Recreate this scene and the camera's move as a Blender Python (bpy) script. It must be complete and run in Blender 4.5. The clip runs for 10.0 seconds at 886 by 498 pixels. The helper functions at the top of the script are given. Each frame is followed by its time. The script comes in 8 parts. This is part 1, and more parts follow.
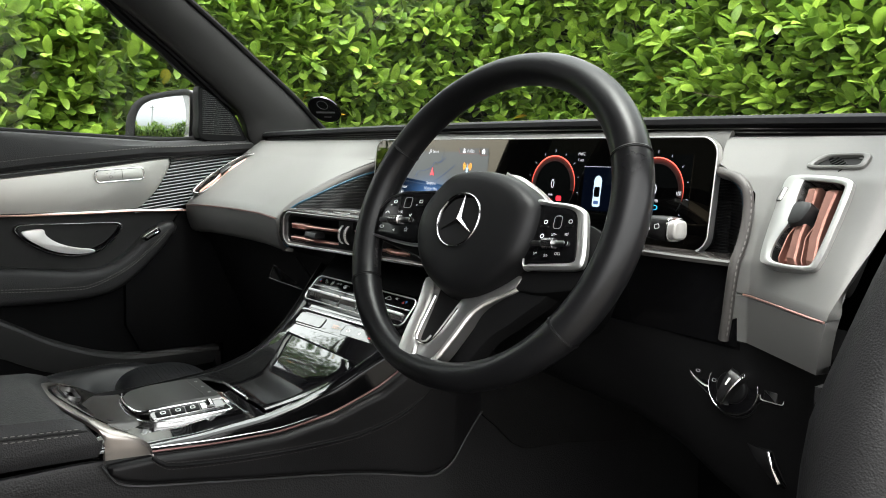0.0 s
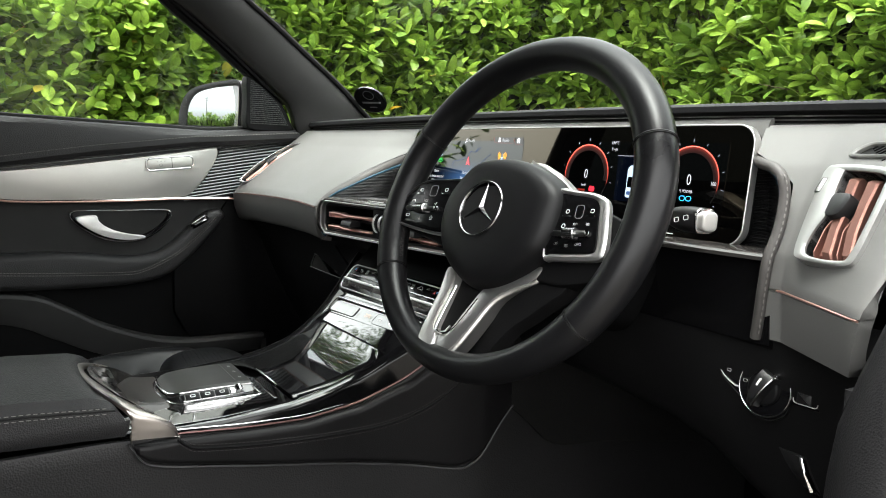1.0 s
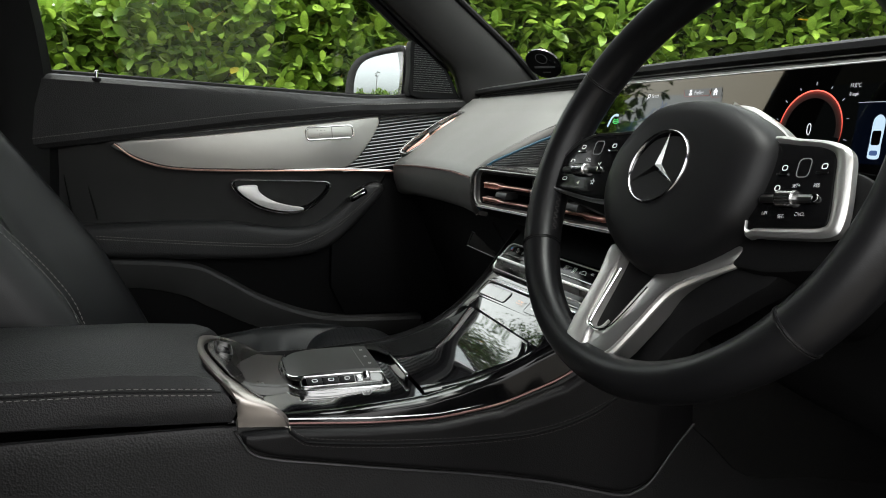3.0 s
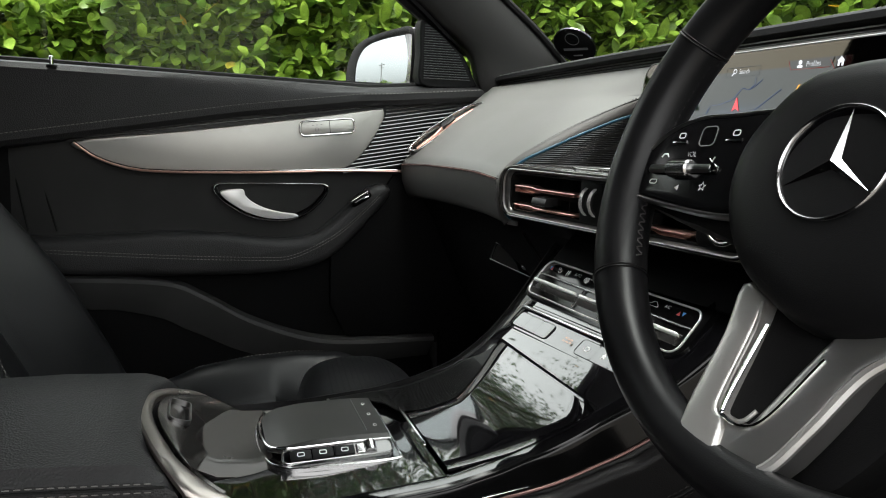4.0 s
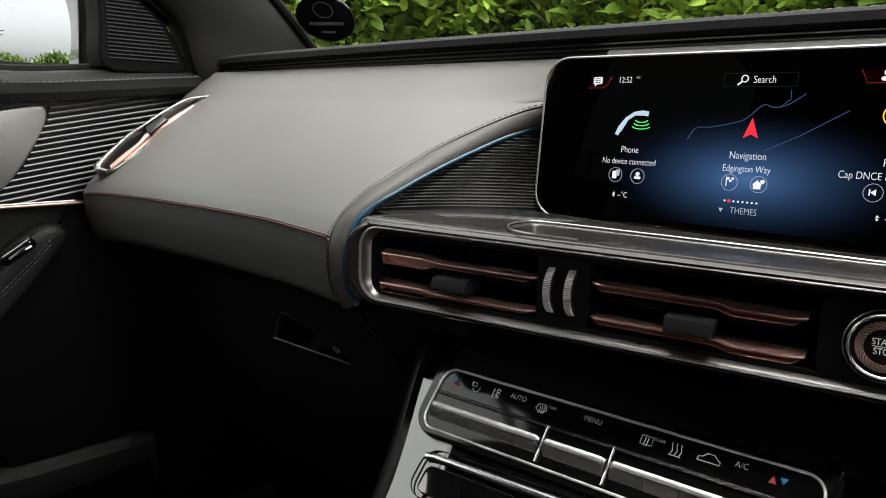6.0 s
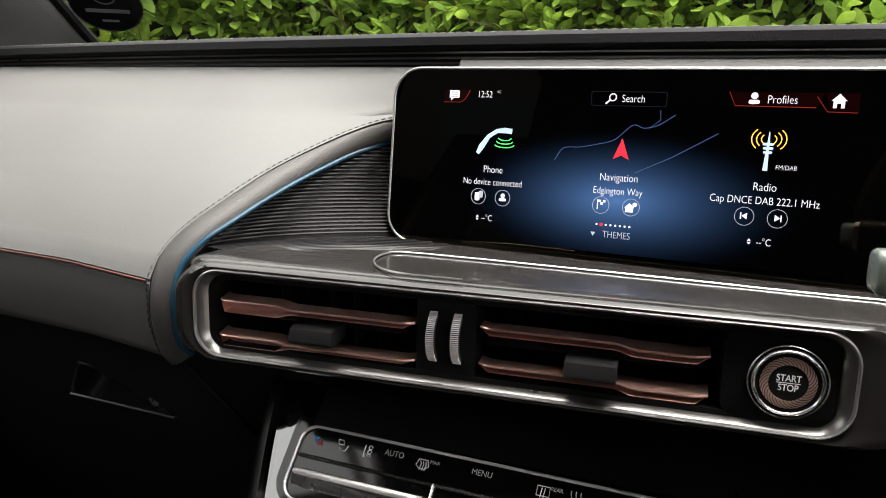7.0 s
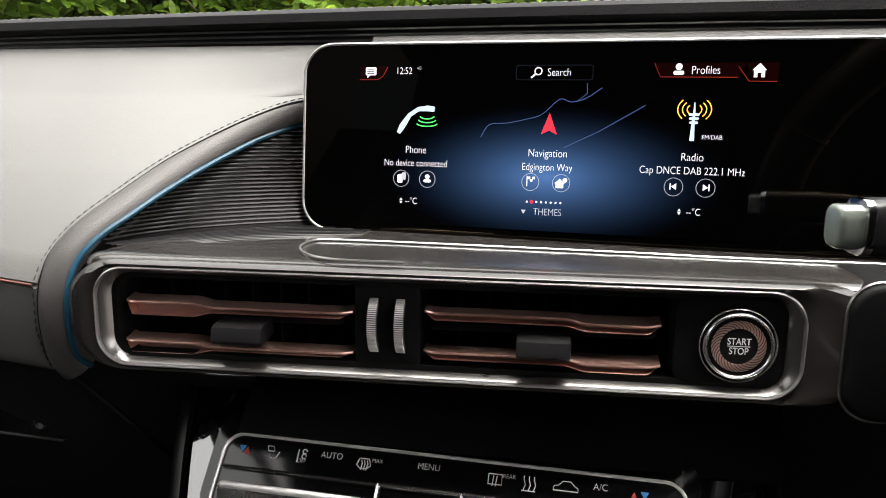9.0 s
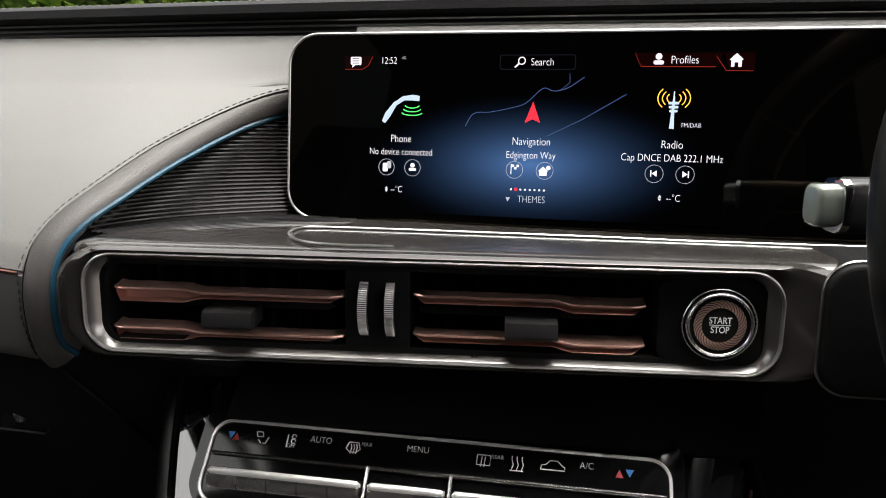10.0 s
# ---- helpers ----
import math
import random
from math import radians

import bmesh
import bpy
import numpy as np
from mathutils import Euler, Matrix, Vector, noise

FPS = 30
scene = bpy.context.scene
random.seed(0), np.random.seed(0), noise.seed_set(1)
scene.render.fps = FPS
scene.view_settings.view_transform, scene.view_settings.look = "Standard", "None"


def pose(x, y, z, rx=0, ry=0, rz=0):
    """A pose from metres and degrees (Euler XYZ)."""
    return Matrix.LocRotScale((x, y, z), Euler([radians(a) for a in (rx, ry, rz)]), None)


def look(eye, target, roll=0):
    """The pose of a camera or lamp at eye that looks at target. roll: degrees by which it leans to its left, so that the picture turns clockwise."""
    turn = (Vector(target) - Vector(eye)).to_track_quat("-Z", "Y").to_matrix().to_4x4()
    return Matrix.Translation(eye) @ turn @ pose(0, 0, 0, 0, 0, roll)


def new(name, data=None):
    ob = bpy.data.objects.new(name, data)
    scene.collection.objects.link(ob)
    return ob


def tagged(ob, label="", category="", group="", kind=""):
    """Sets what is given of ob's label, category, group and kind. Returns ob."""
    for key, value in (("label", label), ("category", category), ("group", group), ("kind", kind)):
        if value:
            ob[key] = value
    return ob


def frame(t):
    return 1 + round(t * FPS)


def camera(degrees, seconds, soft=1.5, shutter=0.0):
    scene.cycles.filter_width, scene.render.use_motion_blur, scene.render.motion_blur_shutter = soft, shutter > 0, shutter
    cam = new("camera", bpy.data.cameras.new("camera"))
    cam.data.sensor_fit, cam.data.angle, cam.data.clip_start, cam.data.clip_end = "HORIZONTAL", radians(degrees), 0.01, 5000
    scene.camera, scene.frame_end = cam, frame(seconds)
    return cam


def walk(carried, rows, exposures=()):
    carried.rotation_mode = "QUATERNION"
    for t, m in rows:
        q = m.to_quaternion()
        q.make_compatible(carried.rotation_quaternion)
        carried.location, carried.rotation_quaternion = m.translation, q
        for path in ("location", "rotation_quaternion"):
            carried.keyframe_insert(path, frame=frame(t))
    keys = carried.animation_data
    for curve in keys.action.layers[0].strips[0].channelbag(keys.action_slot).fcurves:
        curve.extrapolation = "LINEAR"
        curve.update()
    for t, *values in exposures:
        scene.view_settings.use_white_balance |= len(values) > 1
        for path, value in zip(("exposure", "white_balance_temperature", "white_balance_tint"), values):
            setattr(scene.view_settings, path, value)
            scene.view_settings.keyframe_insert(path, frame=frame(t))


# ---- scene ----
cam = camera(61.6, 10.0, 1.0)
PATH = [
    (0, (0.893, 0.117, 1.154), (-0.673, 1.34, 0.924), 1.8),
    (0.5, (0.902, 0.134, 1.151), (-0.704, 1.303, 0.912), 2.0),
    (1, (0.905, 0.156, 1.149), (-0.754, 1.245, 0.897), 2.2),
    (1.5, (0.904, 0.185, 1.146), (-0.818, 1.168, 0.884), 2.5),
    (2, (0.891, 0.219, 1.145), (-0.893, 1.081, 0.868), 2.6),
    (2.5, (0.858, 0.238, 1.134), (-0.977, 0.978, 0.844), 2.6),
    (3, (0.786, 0.257, 1.115), (-1.082, 0.905, 0.812), 2.4),
    (3.2, (0.745, 0.27, 1.108), (-1.132, 0.889, 0.8), 2.2),
    (4.3, (0.519, 0.31, 1.105), (-1.347, 0.963, 0.8), 1.4),
    (4.5, (0.465, 0.311, 1.1), (-1.384, 1.008, 0.794), 1.2),
    (5, (0.342, 0.319, 1.106), (-1.405, 1.243, 0.797), 1.2),
    (5.5, (0.245, 0.312, 1.121), (-1.326, 1.507, 0.8), 1.3),
    (6, (0.194, 0.309, 1.144), (-1.135, 1.761, 0.792), 1.4),
    (6.2, (0.177, 0.307, 1.146), (-1.048, 1.848, 0.789), 1.6),
    (7.3, (0.109, 0.341, 1.165), (-0.651, 2.151, 0.782), 1.2),
    (7.5, (0.105, 0.342, 1.163), (-0.604, 2.17, 0.771), 0.9),
    (8, (0.099, 0.342, 1.158), (-0.524, 2.201, 0.763), 0.8),
    (8.5, (0.09, 0.343, 1.154), (-0.483, 2.22, 0.767), 0.6),
    (9, (0.083, 0.34, 1.148), (-0.46, 2.23, 0.782), 0.7),
    (9.5, (0.079, 0.336, 1.145), (-0.427, 2.239, 0.793), 0.8),
    (10, (0.077, 0.331, 1.141), (-0.393, 2.241, 0.778), 0.8),
]
EXPOSURES = [(0, 3.25, 6600, 8), (1.0, 3.3, 6600, 8), (2.0, 2.92, 6600, 8), (2.5, 2.8, 6600, 8), (4.5, 2.7, 6650, 9), (6.0, 2.5, 6800, 12), (7.5, 3.25, 6900, 16), (8.2, 3.3, 6900, 16), (9.0, 3.15, 6900, 16), (10, 2.85, 6900, 16)]
walk(cam, [(t, look(eye, target, roll)) for t, eye, target, roll in PATH], EXPOSURES)

# ---- light ----
world = bpy.data.worlds.new("sky")
scene.world = world
world.use_nodes = True
wn, wl = world.node_tree.nodes, world.node_tree.links
sky = wn.new("ShaderNodeTexSky")
sky.sky_type = "NISHITA"
sky.sun_disc = False
sky.sun_elevation, sky.sun_rotation = radians(78), radians(150)
sky.air_density, sky.dust_density, sky.ozone_density = 1.0, 4.0, 1.0
hue = wn.new("ShaderNodeHueSaturation")
hue.inputs["Saturation"].default_value = 0.05
wl.new(sky.outputs[0], hue.inputs["Color"])
wl.new(hue.outputs[0], wn["Background"].inputs["Color"])
wn["Background"].inputs["Strength"].default_value = 0.15
sun_data = bpy.data.lights.new("sun", "SUN")
sun_data.energy, sun_data.angle, sun_data.color = 0.75, radians(40), (1.0, 0.97, 0.92)
sun = new("sun", sun_data)
sun.matrix_world = look((1.1, -1.0, 9.0), (0, 0.5, 1.0))

# ---- small tools ----


def part(name, bm, material, parent=None, label="", sharp=32, loose=False):
    """One mesh object from a bmesh, under a thing or a part."""
    bm.normal_update()
    for e in bm.edges:
        e.smooth = len(e.link_faces) != 2 or e.calc_face_angle(0) < radians(sharp)
    for f in bm.faces:
        f.smooth = True
    me = bpy.data.meshes.new(name)
    bm.to_mesh(me)
    bm.free()
    me.materials.append(material)
    ob = new(name, me)
    if parent is not None:
        ob.parent = parent
        ob.matrix_parent_inverse = parent_world(parent).inverted()
    if label:
        ob["label"] = label
    return ob


def parent_world(ob):
    m = ob.matrix_basis.copy()
    while ob.parent is not None:
        m = ob.parent.matrix_basis @ ob.matrix_parent_inverse @ m
        ob = ob.parent
    return m


def thing(name, at, label, category, group="", kind=""):
    ob = new(name)
    ob.empty_display_size = 0.02
    ob.location = at
    ob.matrix_basis = Matrix.Translation(at)
    return tagged(ob, label, category, group, kind)


def basis(origin, u, v):
    """A frame with the axes u, v and their normal."""
    u, v = Vector(u).normalized(), Vector(v)
    w = u.cross(v).normalized()
    v = w.cross(u)
    m = Matrix((u, v, w)).transposed().to_4x4()
    m.translation = origin
    return m


def curve(points, n=6, closed=False):
    """A smooth line through the points (Catmull-Rom)."""
    pts = [Vector(p) for p in points]
    out = []
    count = len(pts) if closed else len(pts) - 1
    for i in range(count):
        if closed:
            p0, p1, p2, p3 = (pts[(i + k) % len(pts)] for k in (-1, 0, 1, 2))
        else:
            p1, p2 = pts[i], pts[i + 1]
            p0 = pts[i - 1] if i else p1 * 2 - p2
            p3 = pts[i + 2] if i + 2 < len(pts) else p2 * 2 - p1
        for k in range(n):
            t = k / n
            out.append(0.5 * (2 * p1 + (p2 - p0) * t + (2 * p0 - 5 * p1 + 4 * p2 - p3) * t * t + (3 * p1 - p0 - 3 * p2 + p3) * t ** 3))
    if not closed:
        out.append(pts[-1])
    return out


def rrect(cx, cy, w, h, r, n=6):
    out = []
    for sx, sy, a0 in ((1, 1, 0), (-1, 1, 90), (-1, -1, 180), (1, -1, 270)):
        for k in range(n + 1):
            a = radians(a0 + 90 * k / n)
            out.append((cx + sx * (w / 2 - r) + r * math.cos(a), cy + sy * (h / 2 - r) + r * math.sin(a)))
    return out


def circle(cx, cy, r, n=24, a0=0, a1=360):
    full = abs(a1 - a0) == 360
    return [(cx + r * math.cos(radians(a0 + (a1 - a0) * k / (n if full else n - 1))), cy + r * math.sin(radians(a0 + (a1 - a0) * k / (n if full else n - 1)))) for k in range(n)]


def prism(outline, m, d0, d1, bevel=0.0, bm=None, seg=2):
    """An outline in the frame m, extruded from d0 to d1 along its normal; the d1 rim rounded."""
    bm = bm or bmesh.new()
    area = sum(a[0] * b[1] - b[0] * a[1] for a, b in zip(outline, outline[1:] + outline[:1]))
    if area < 0:
        outline = outline[::-1]
    low = [bm.verts.new(m @ Vector((p[0], p[1], d0))) for p in outline]
    rings = [low]
    cx = sum(p[0] for p in outline) / len(outline)
    cy = sum(p[1] for p in outline) / len(outline)

    def inset(b):
        res = []
        k = len(outline)
        for i in range(k):
            p, q, r = Vector(outline[i - 1][:2]), Vector(outline[i][:2]), Vector(outline[(i + 1) % k][:2])
            e1, e2 = (q - p), (r - q)
            if e1.length < 1e-9 or e2.length < 1e-9:
                res.append(q)
                continue
            n1, n2 = Vector((-e1.y, e1.x)).normalized(), Vector((-e2.y, e2.x)).normalized()
            nn = n1 + n2
            nn = nn / max(nn.length_squared / 2, 0.35) if nn.length > 1e-6 else n1
            res.append(q + nn * b)
        return res
    if bevel:
        for k in range(seg + 1):
            a = radians(90 * k / seg)
            ins = inset(bevel * (1 - math.cos(a)))
            rings.append([bm.verts.new(m @ Vector((p[0], p[1], d1 - (1 if d1 > d0 else -1) * bevel * (1 - math.sin(a))))) for p in ins])
    else:
        rings.append([bm.verts.new(m @ Vector((p[0], p[1], d1))) for p in outline])
    n = len(outline)
    for a, b in zip(rings, rings[1:]):
        for i in range(n):
            bm.faces.new((a[i], a[(i + 1) % n], b[(i + 1) % n], b[i]))
    bm.faces.new(rings[-1])
    bm.faces.new(low[::-1])
    if d1 < d0:
        bmesh.ops.reverse_faces(bm, faces=bm.faces[:])
    return bm


def ring(outer, inner, m, d0, d1, round_=0.0, bm=None, whole=True):
    """A frame between two outlines of the same count; round_: how far the crest rises over the rims."""
    bm = bm or bmesh.new()
    n = len(outer)
    loops = []
    mid = [((a[0] + b[0]) / 2, (a[1] + b[1]) / 2) for a, b in zip(outer, inner)]
    q1 = [((3 * a[0] + b[0]) / 4, (3 * a[1] + b[1]) / 4) for a, b in zip(outer, inner)]
    q3 = [((a[0] + 3 * b[0]) / 4, (a[1] + 3 * b[1]) / 4) for a, b in zip(outer, inner)]
    for line, d in ((outer, d0), (outer, d1), (q1, d1 + round_ * 0.75), (mid, d1 + round_), (q3, d1 + round_ * 0.75), (inner, d1), (inner, d0)):
        loops.append([bm.verts.new(m @ Vector((p[0], p[1], d))) for p in line])
    for a, b in zip(loops, loops[1:] + loops[:1]):
        for i in range(n if whole else n - 1):
            bm.faces.new((a[i], a[(i + 1) % n], b[(i + 1) % n], b[i]))
    bmesh.ops.recalc_face_normals(bm, faces=bm.faces[:])
    return bm


def sweep(path, radius, bm=None, sides=10, closed=False, flat=1.0, up=None):
    """A round bar along a path; radius may be a list; flat squeezes it along up."""
    bm = bm or bmesh.new()
    pts = [Vector(p) for p in path]
    n = len(pts)
    rows = []
    side = None
    for i, p in enumerate(pts):
        a = pts[i - 1] if i or closed else p
        b = pts[(i + 1) % n] if i + 1 < n or closed else p
        t = (b - a).normalized()
        if up is not None:
            s = t.cross(Vector(up)).normalized()
        elif side is None:
            s = t.orthogonal().normalized()
        else:
            s = (side - t * side.dot(t)).normalized()
        side = s
        w = s.cross(t)
        r = radius[i] if isinstance(radius, (list, tuple)) else radius
        rows.append([bm.verts.new(p + (s * math.cos(2 * math.pi * k / sides) + w * math.sin(2 * math.pi * k / sides) * flat) * r) for k in range(sides)])
    for i in range(n if closed else n - 1):
        a, b = rows[i], rows[(i + 1) % n]
        for k in range(sides):
            bm.faces.new((a[k], a[(k + 1) % sides], b[(k + 1) % sides], b[k]))
    if not closed:
        bm.faces.new(rows[0][::-1])
        bm.faces.new(rows[-1])
    bmesh.ops.recalc_face_normals(bm, faces=bm.faces[:])
    return bm


SEEN_FROM = Vector((0.45, 0.2, 1.15))


def loft(rows, thick=0.0, bm=None, wrap=False, caps=False):
    """A sheet through rows of points; its thickness lies on the side away from the seats."""
    bm = bm or bmesh.new()
    vs = [[bm.verts.new(p) for p in row] for row in rows]
    faces = []
    for a, b in zip(vs, vs[1:]):
        n = len(a)
        for k in range(n if wrap else n - 1):
            faces.append(bm.faces.new((a[k], a[(k + 1) % n], b[(k + 1) % n], b[k])))
    if caps:
        bm.faces.new(vs[0][::-1])
        bm.faces.new(vs[-1])
        bmesh.ops.recalc_face_normals(bm, faces=bm.faces[:])
        return bm
    bm.normal_update()
    if sum(f.calc_area() * f.normal.dot((SEEN_FROM - f.calc_center_median()).normalized()) for f in faces) < 0:
        bmesh.ops.reverse_faces(bm, faces=faces)
        bm.normal_update()
    if thick:
        behind = {v: bm.verts.new(v.co - v.normal * abs(thick)) for row in vs for v in row}
        rim = [e for e in bm.edges if len(e.link_faces) == 1]
        pairs = []
        for e in rim:
            lp = e.link_loops[0]
            pairs.append((lp.vert, lp.link_loop_next.vert))
        for f in faces:
            bm.faces.new([behind[v] for v in reversed(f.verts[:])])
        for p, q in pairs:
            bm.faces.new((q, p, behind[p], behind[q]))
    return bm


def box(cx, cy, cz, sx, sy, sz, bevel=0.0, m=None, bm=None):
    base = (m or Matrix()) @ Matrix.Translation((cx, cy, cz))
    return prism(rrect(0, 0, sx, sy, min(sx, sy) * 0.12, 2), base, -sz / 2, sz / 2, bevel, bm)


def dashes(path, length, gap, radius, lift=(0, 0, 0)):
    """A line of stitches along a path."""
    bm = bmesh.new()
    pts = [Vector(p) + Vector(lift) for p in path]
    dist, total = [0.0], 0.0
    for a, b in zip(pts, pts[1:]):
        total += (b - a).length
        dist.append(total)

    def at(s):
        for i in range(len(pts) - 1):
            if s <= dist[i + 1]:
                f = (s - dist[i]) / max(dist[i + 1] - dist[i], 1e-9)
                return pts[i].lerp(pts[i + 1], f)
        return pts[-1]
    s = 0.0
    while s + length < total:
        a, b = at(s), at(s + length)
        sweep([a, (a + b) / 2, b], [radius * 0.7, radius, radius * 0.7], bm, 5)
        s += length + gap
    return bm


def lerp(x, xs, ys):
    return float(np.interp(x, xs, ys))


def inside(x, y, line):
    hit = False
    for (ax, ay), (bx_, by_) in zip(line, line[1:] + line[:1]):
        if (ay > y) != (by_ > y) and x < ax + (bx_ - ax) * (y - ay) / (by_ - ay):
            hit = not hit
    return hit


def smooth(pts, n=4):
    return [(p.x, p.y) for p in curve([(a, b, 0) for a, b in pts], n, True)]


# ---- materials ----


def mat(name, base, rough=0.5, metal=0.0, grain=0.0, grain_size=400.0, bump=0.0, bump_size=900.0, bump_dist=0.0005, coat=0.0, spec=0.3, vary=0.12, kind="noise", rough_vary=0.1):
    m = bpy.data.materials.new(name)
    m.use_nodes = True
    nt = m.node_tree
    b = nt.nodes["Principled BSDF"]
    b.inputs["Metallic"].default_value = metal
    b.inputs["Roughness"].default_value = rough
    b.inputs["Specular IOR Level"].default_value = spec
    b.inputs["Coat Weight"].default_value = coat
    b.inputs["Coat Roughness"].default_value = 0.03
    tc = nt.nodes.new("ShaderNodeTexCoord")
    big = nt.nodes.new("ShaderNodeTexNoise")
    big.inputs["Scale"].default_value = 9.0
    big.inputs["Detail"].default_value = 6.0
    nt.links.new(tc.outputs["Object"], big.inputs["Vector"])
    fine = nt.nodes.new("ShaderNodeTexNoise")
    fine.inputs["Scale"].default_value = grain_size
    nt.links.new(tc.outputs["Object"], fine.inputs["Vector"])
    add = nt.nodes.new("ShaderNodeMath")
    add.operation = "ADD"
    nt.links.new(big.outputs["Fac"], add.inputs[0])
    mul = nt.nodes.new("ShaderNodeMath")
    mul.operation = "MULTIPLY"
    mul.inputs[1].default_value = grain
    nt.links.new(fine.outputs["Fac"], mul.inputs[0])
    nt.links.new(mul.outputs[0], add.inputs[1])
    ramp = nt.nodes.new("ShaderNodeMapRange")
    ramp.inputs["From Min"].default_value = 0.3
    ramp.inputs["From Max"].default_value = 0.7 + grain
    ramp.inputs["To Min"].default_value = 1 - vary
    ramp.inputs["To Max"].default_value = 1 + vary
    nt.links.new(add.outputs[0], ramp.inputs["Value"])
    mix = nt.nodes.new("ShaderNodeVectorMath")
    mix.operation = "SCALE"
    mix.inputs[0].default_value = base
    nt.links.new(ramp.outputs[0], mix.inputs["Scale"])
    nt.links.new(mix.outputs["Vector"], b.inputs["Base Color"])
    rr = nt.nodes.new("ShaderNodeMapRange")
    rr.inputs["From Min"].default_value = 0.3
    rr.inputs["From Max"].default_value = 0.7
    rr.inputs["To Min"].default_value = max(0.01, rough * (1 - rough_vary))
    rr.inputs["To Max"].default_value = min(1.0, rough * (1 + rough_vary))
    nt.links.new(big.outputs["Fac"], rr.inputs["Value"])
    nt.links.new(rr.outputs[0], b.inputs["Roughness"])
    if bump:
        bp = nt.nodes.new("ShaderNodeBump")
        bp.inputs["Strength"].default_value = bump
        bp.inputs["Distance"].default_value = bump_dist
        if kind == "cells":
            tex = nt.nodes.new("ShaderNodeTexVoronoi")
            tex.inputs["Scale"].default_value = bump_size
            nt.links.new(tex.outputs["Distance"], bp.inputs["Height"])
        else:
            tex = nt.nodes.new("ShaderNodeTexNoise")
            tex.inputs["Scale"].default_value = bump_size
            tex.inputs["Detail"].default_value = 4.0
            nt.links.new(tex.outputs["Fac"], bp.inputs["Height"])
        nt.links.new(tc.outputs["Object"], tex.inputs["Vector"])
        nt.links.new(bp.outputs["Normal"], b.inputs["Normal"])
    return m


LIT = 0.45  # the displays' brightness beside the daylight


def glow(name, colour, strength):
    m = bpy.data.materials.new(name)
    m.use_nodes = True
    nt = m.node_tree
    b = nt.nodes["Principled BSDF"]
    b.inputs["Base Color"].default_value = (0.0004, 0.0004, 0.0004, 1)
    b.inputs["Roughness"].default_value = 0.05
    b.inputs["Specular IOR Level"].default_value = 0.4
    b.inputs["Emission Color"].default_value = (*colour, 1)
    b.inputs["Emission Strength"].default_value = strength * LIT
    return m


def pane(name, tint=(0.93, 0.96, 0.95)):
    m = bpy.data.materials.new(name)
    m.use_nodes = True
    nt = m.node_tree
    nt.nodes.remove(nt.nodes["Principled BSDF"])
    clear = nt.nodes.new("ShaderNodeBsdfTransparent")
    clear.inputs["Color"].default_value = (*tint, 1)
    gloss = nt.nodes.new("ShaderNodeBsdfGlossy")
    gloss.inputs["Roughness"].default_value = 0.01
    weight = nt.nodes.new("ShaderNodeLayerWeight")
    weight.inputs["Blend"].default_value = 0.5
    steep = nt.nodes.new("ShaderNodeMath")
    steep.operation = "POWER"
    steep.inputs[1].default_value = 5.0
    nt.links.new(weight.outputs["Facing"], steep.inputs[0])
    fres = nt.nodes.new("ShaderNodeMath")
    fres.operation = "MULTIPLY_ADD"
    fres.inputs[1].default_value, fres.inputs[2].default_value = 0.3, 0.018
    nt.links.new(steep.outputs[0], fres.inputs[0])
    mix = nt.nodes.new("ShaderNodeMixShader")
    nt.links.new(fres.outputs[0], mix.inputs[0])
    nt.links.new(clear.outputs[0], mix.inputs[1])
    nt.links.new(gloss.outputs[0], mix.inputs[2])
    nt.links.new(mix.outputs[0], nt.nodes["Material Output"].inputs["Surface"])
    return m


LEATHER = mat("black_leather", (0.0195, 0.0193, 0.0200), 0.42, bump=0.5, bump_size=620, kind="cells", bump_dist=0.0007, grain=0.3, vary=0.25, spec=0.18)
DOOR_SKIN = mat("door_skin", (0.0205, 0.0205, 0.0205), 0.5, bump=0.35, bump_size=900, kind="cells", bump_dist=0.0004, vary=0.2, spec=0.16)
TOP_LEATHER = mat("black_top_leather", (0.0055, 0.0055, 0.006), 0.5, bump=0.3, bump_size=800, kind="cells", bump_dist=0.0004, grain=0.3, vary=0.2, spec=0.1)
WHEEL_LEATHER = mat("smooth_black_leather", (0.0045, 0.0045, 0.005), 0.34, bump=0.15, bump_size=1300, kind="cells", bump_dist=0.0003, grain=0.3, vary=0.35, rough_vary=0.3, spec=0.22)
SEAT_LEATHER = mat("seat_leather", (0.0068, 0.0071, 0.0079), 0.4, bump=0.22, bump_size=1000, kind="cells", bump_dist=0.0004, grain=0.3, vary=0.3, rough_vary=0.2, spec=0.22)
PAD = mat("grey_soft_trim", (0.1035, 0.1035, 0.0995), 0.46, bump=0.14, bump_size=1300, kind="cells", bump_dist=0.0003, grain=0.25, vary=0.08)
ROLL = mat("grey_leather_roll", (0.052, 0.049, 0.047), 0.5, bump=0.3, bump_size=900, kind="cells", bump_dist=0.0004, vary=0.12)
SOFT = mat("black_soft_plastic", (0.0055, 0.0055, 0.0058), 0.55, bump=0.25, bump_size=1600, kind="cells", bump_dist=0.0003, vary=0.2, spec=0.09)
HARD = mat("black_hard_plastic", (0.005, 0.005, 0.0055), 0.45, bump=0.35, bump_size=1000, kind="cells", bump_dist=0.0003, vary=0.2, spec=0.12)
HUB = mat("airbag_plastic", (0.005, 0.005, 0.0055), 0.46, bump=0.25, bump_size=1500, kind="cells", bump_dist=0.0002, vary=0.2, spec=0.17)
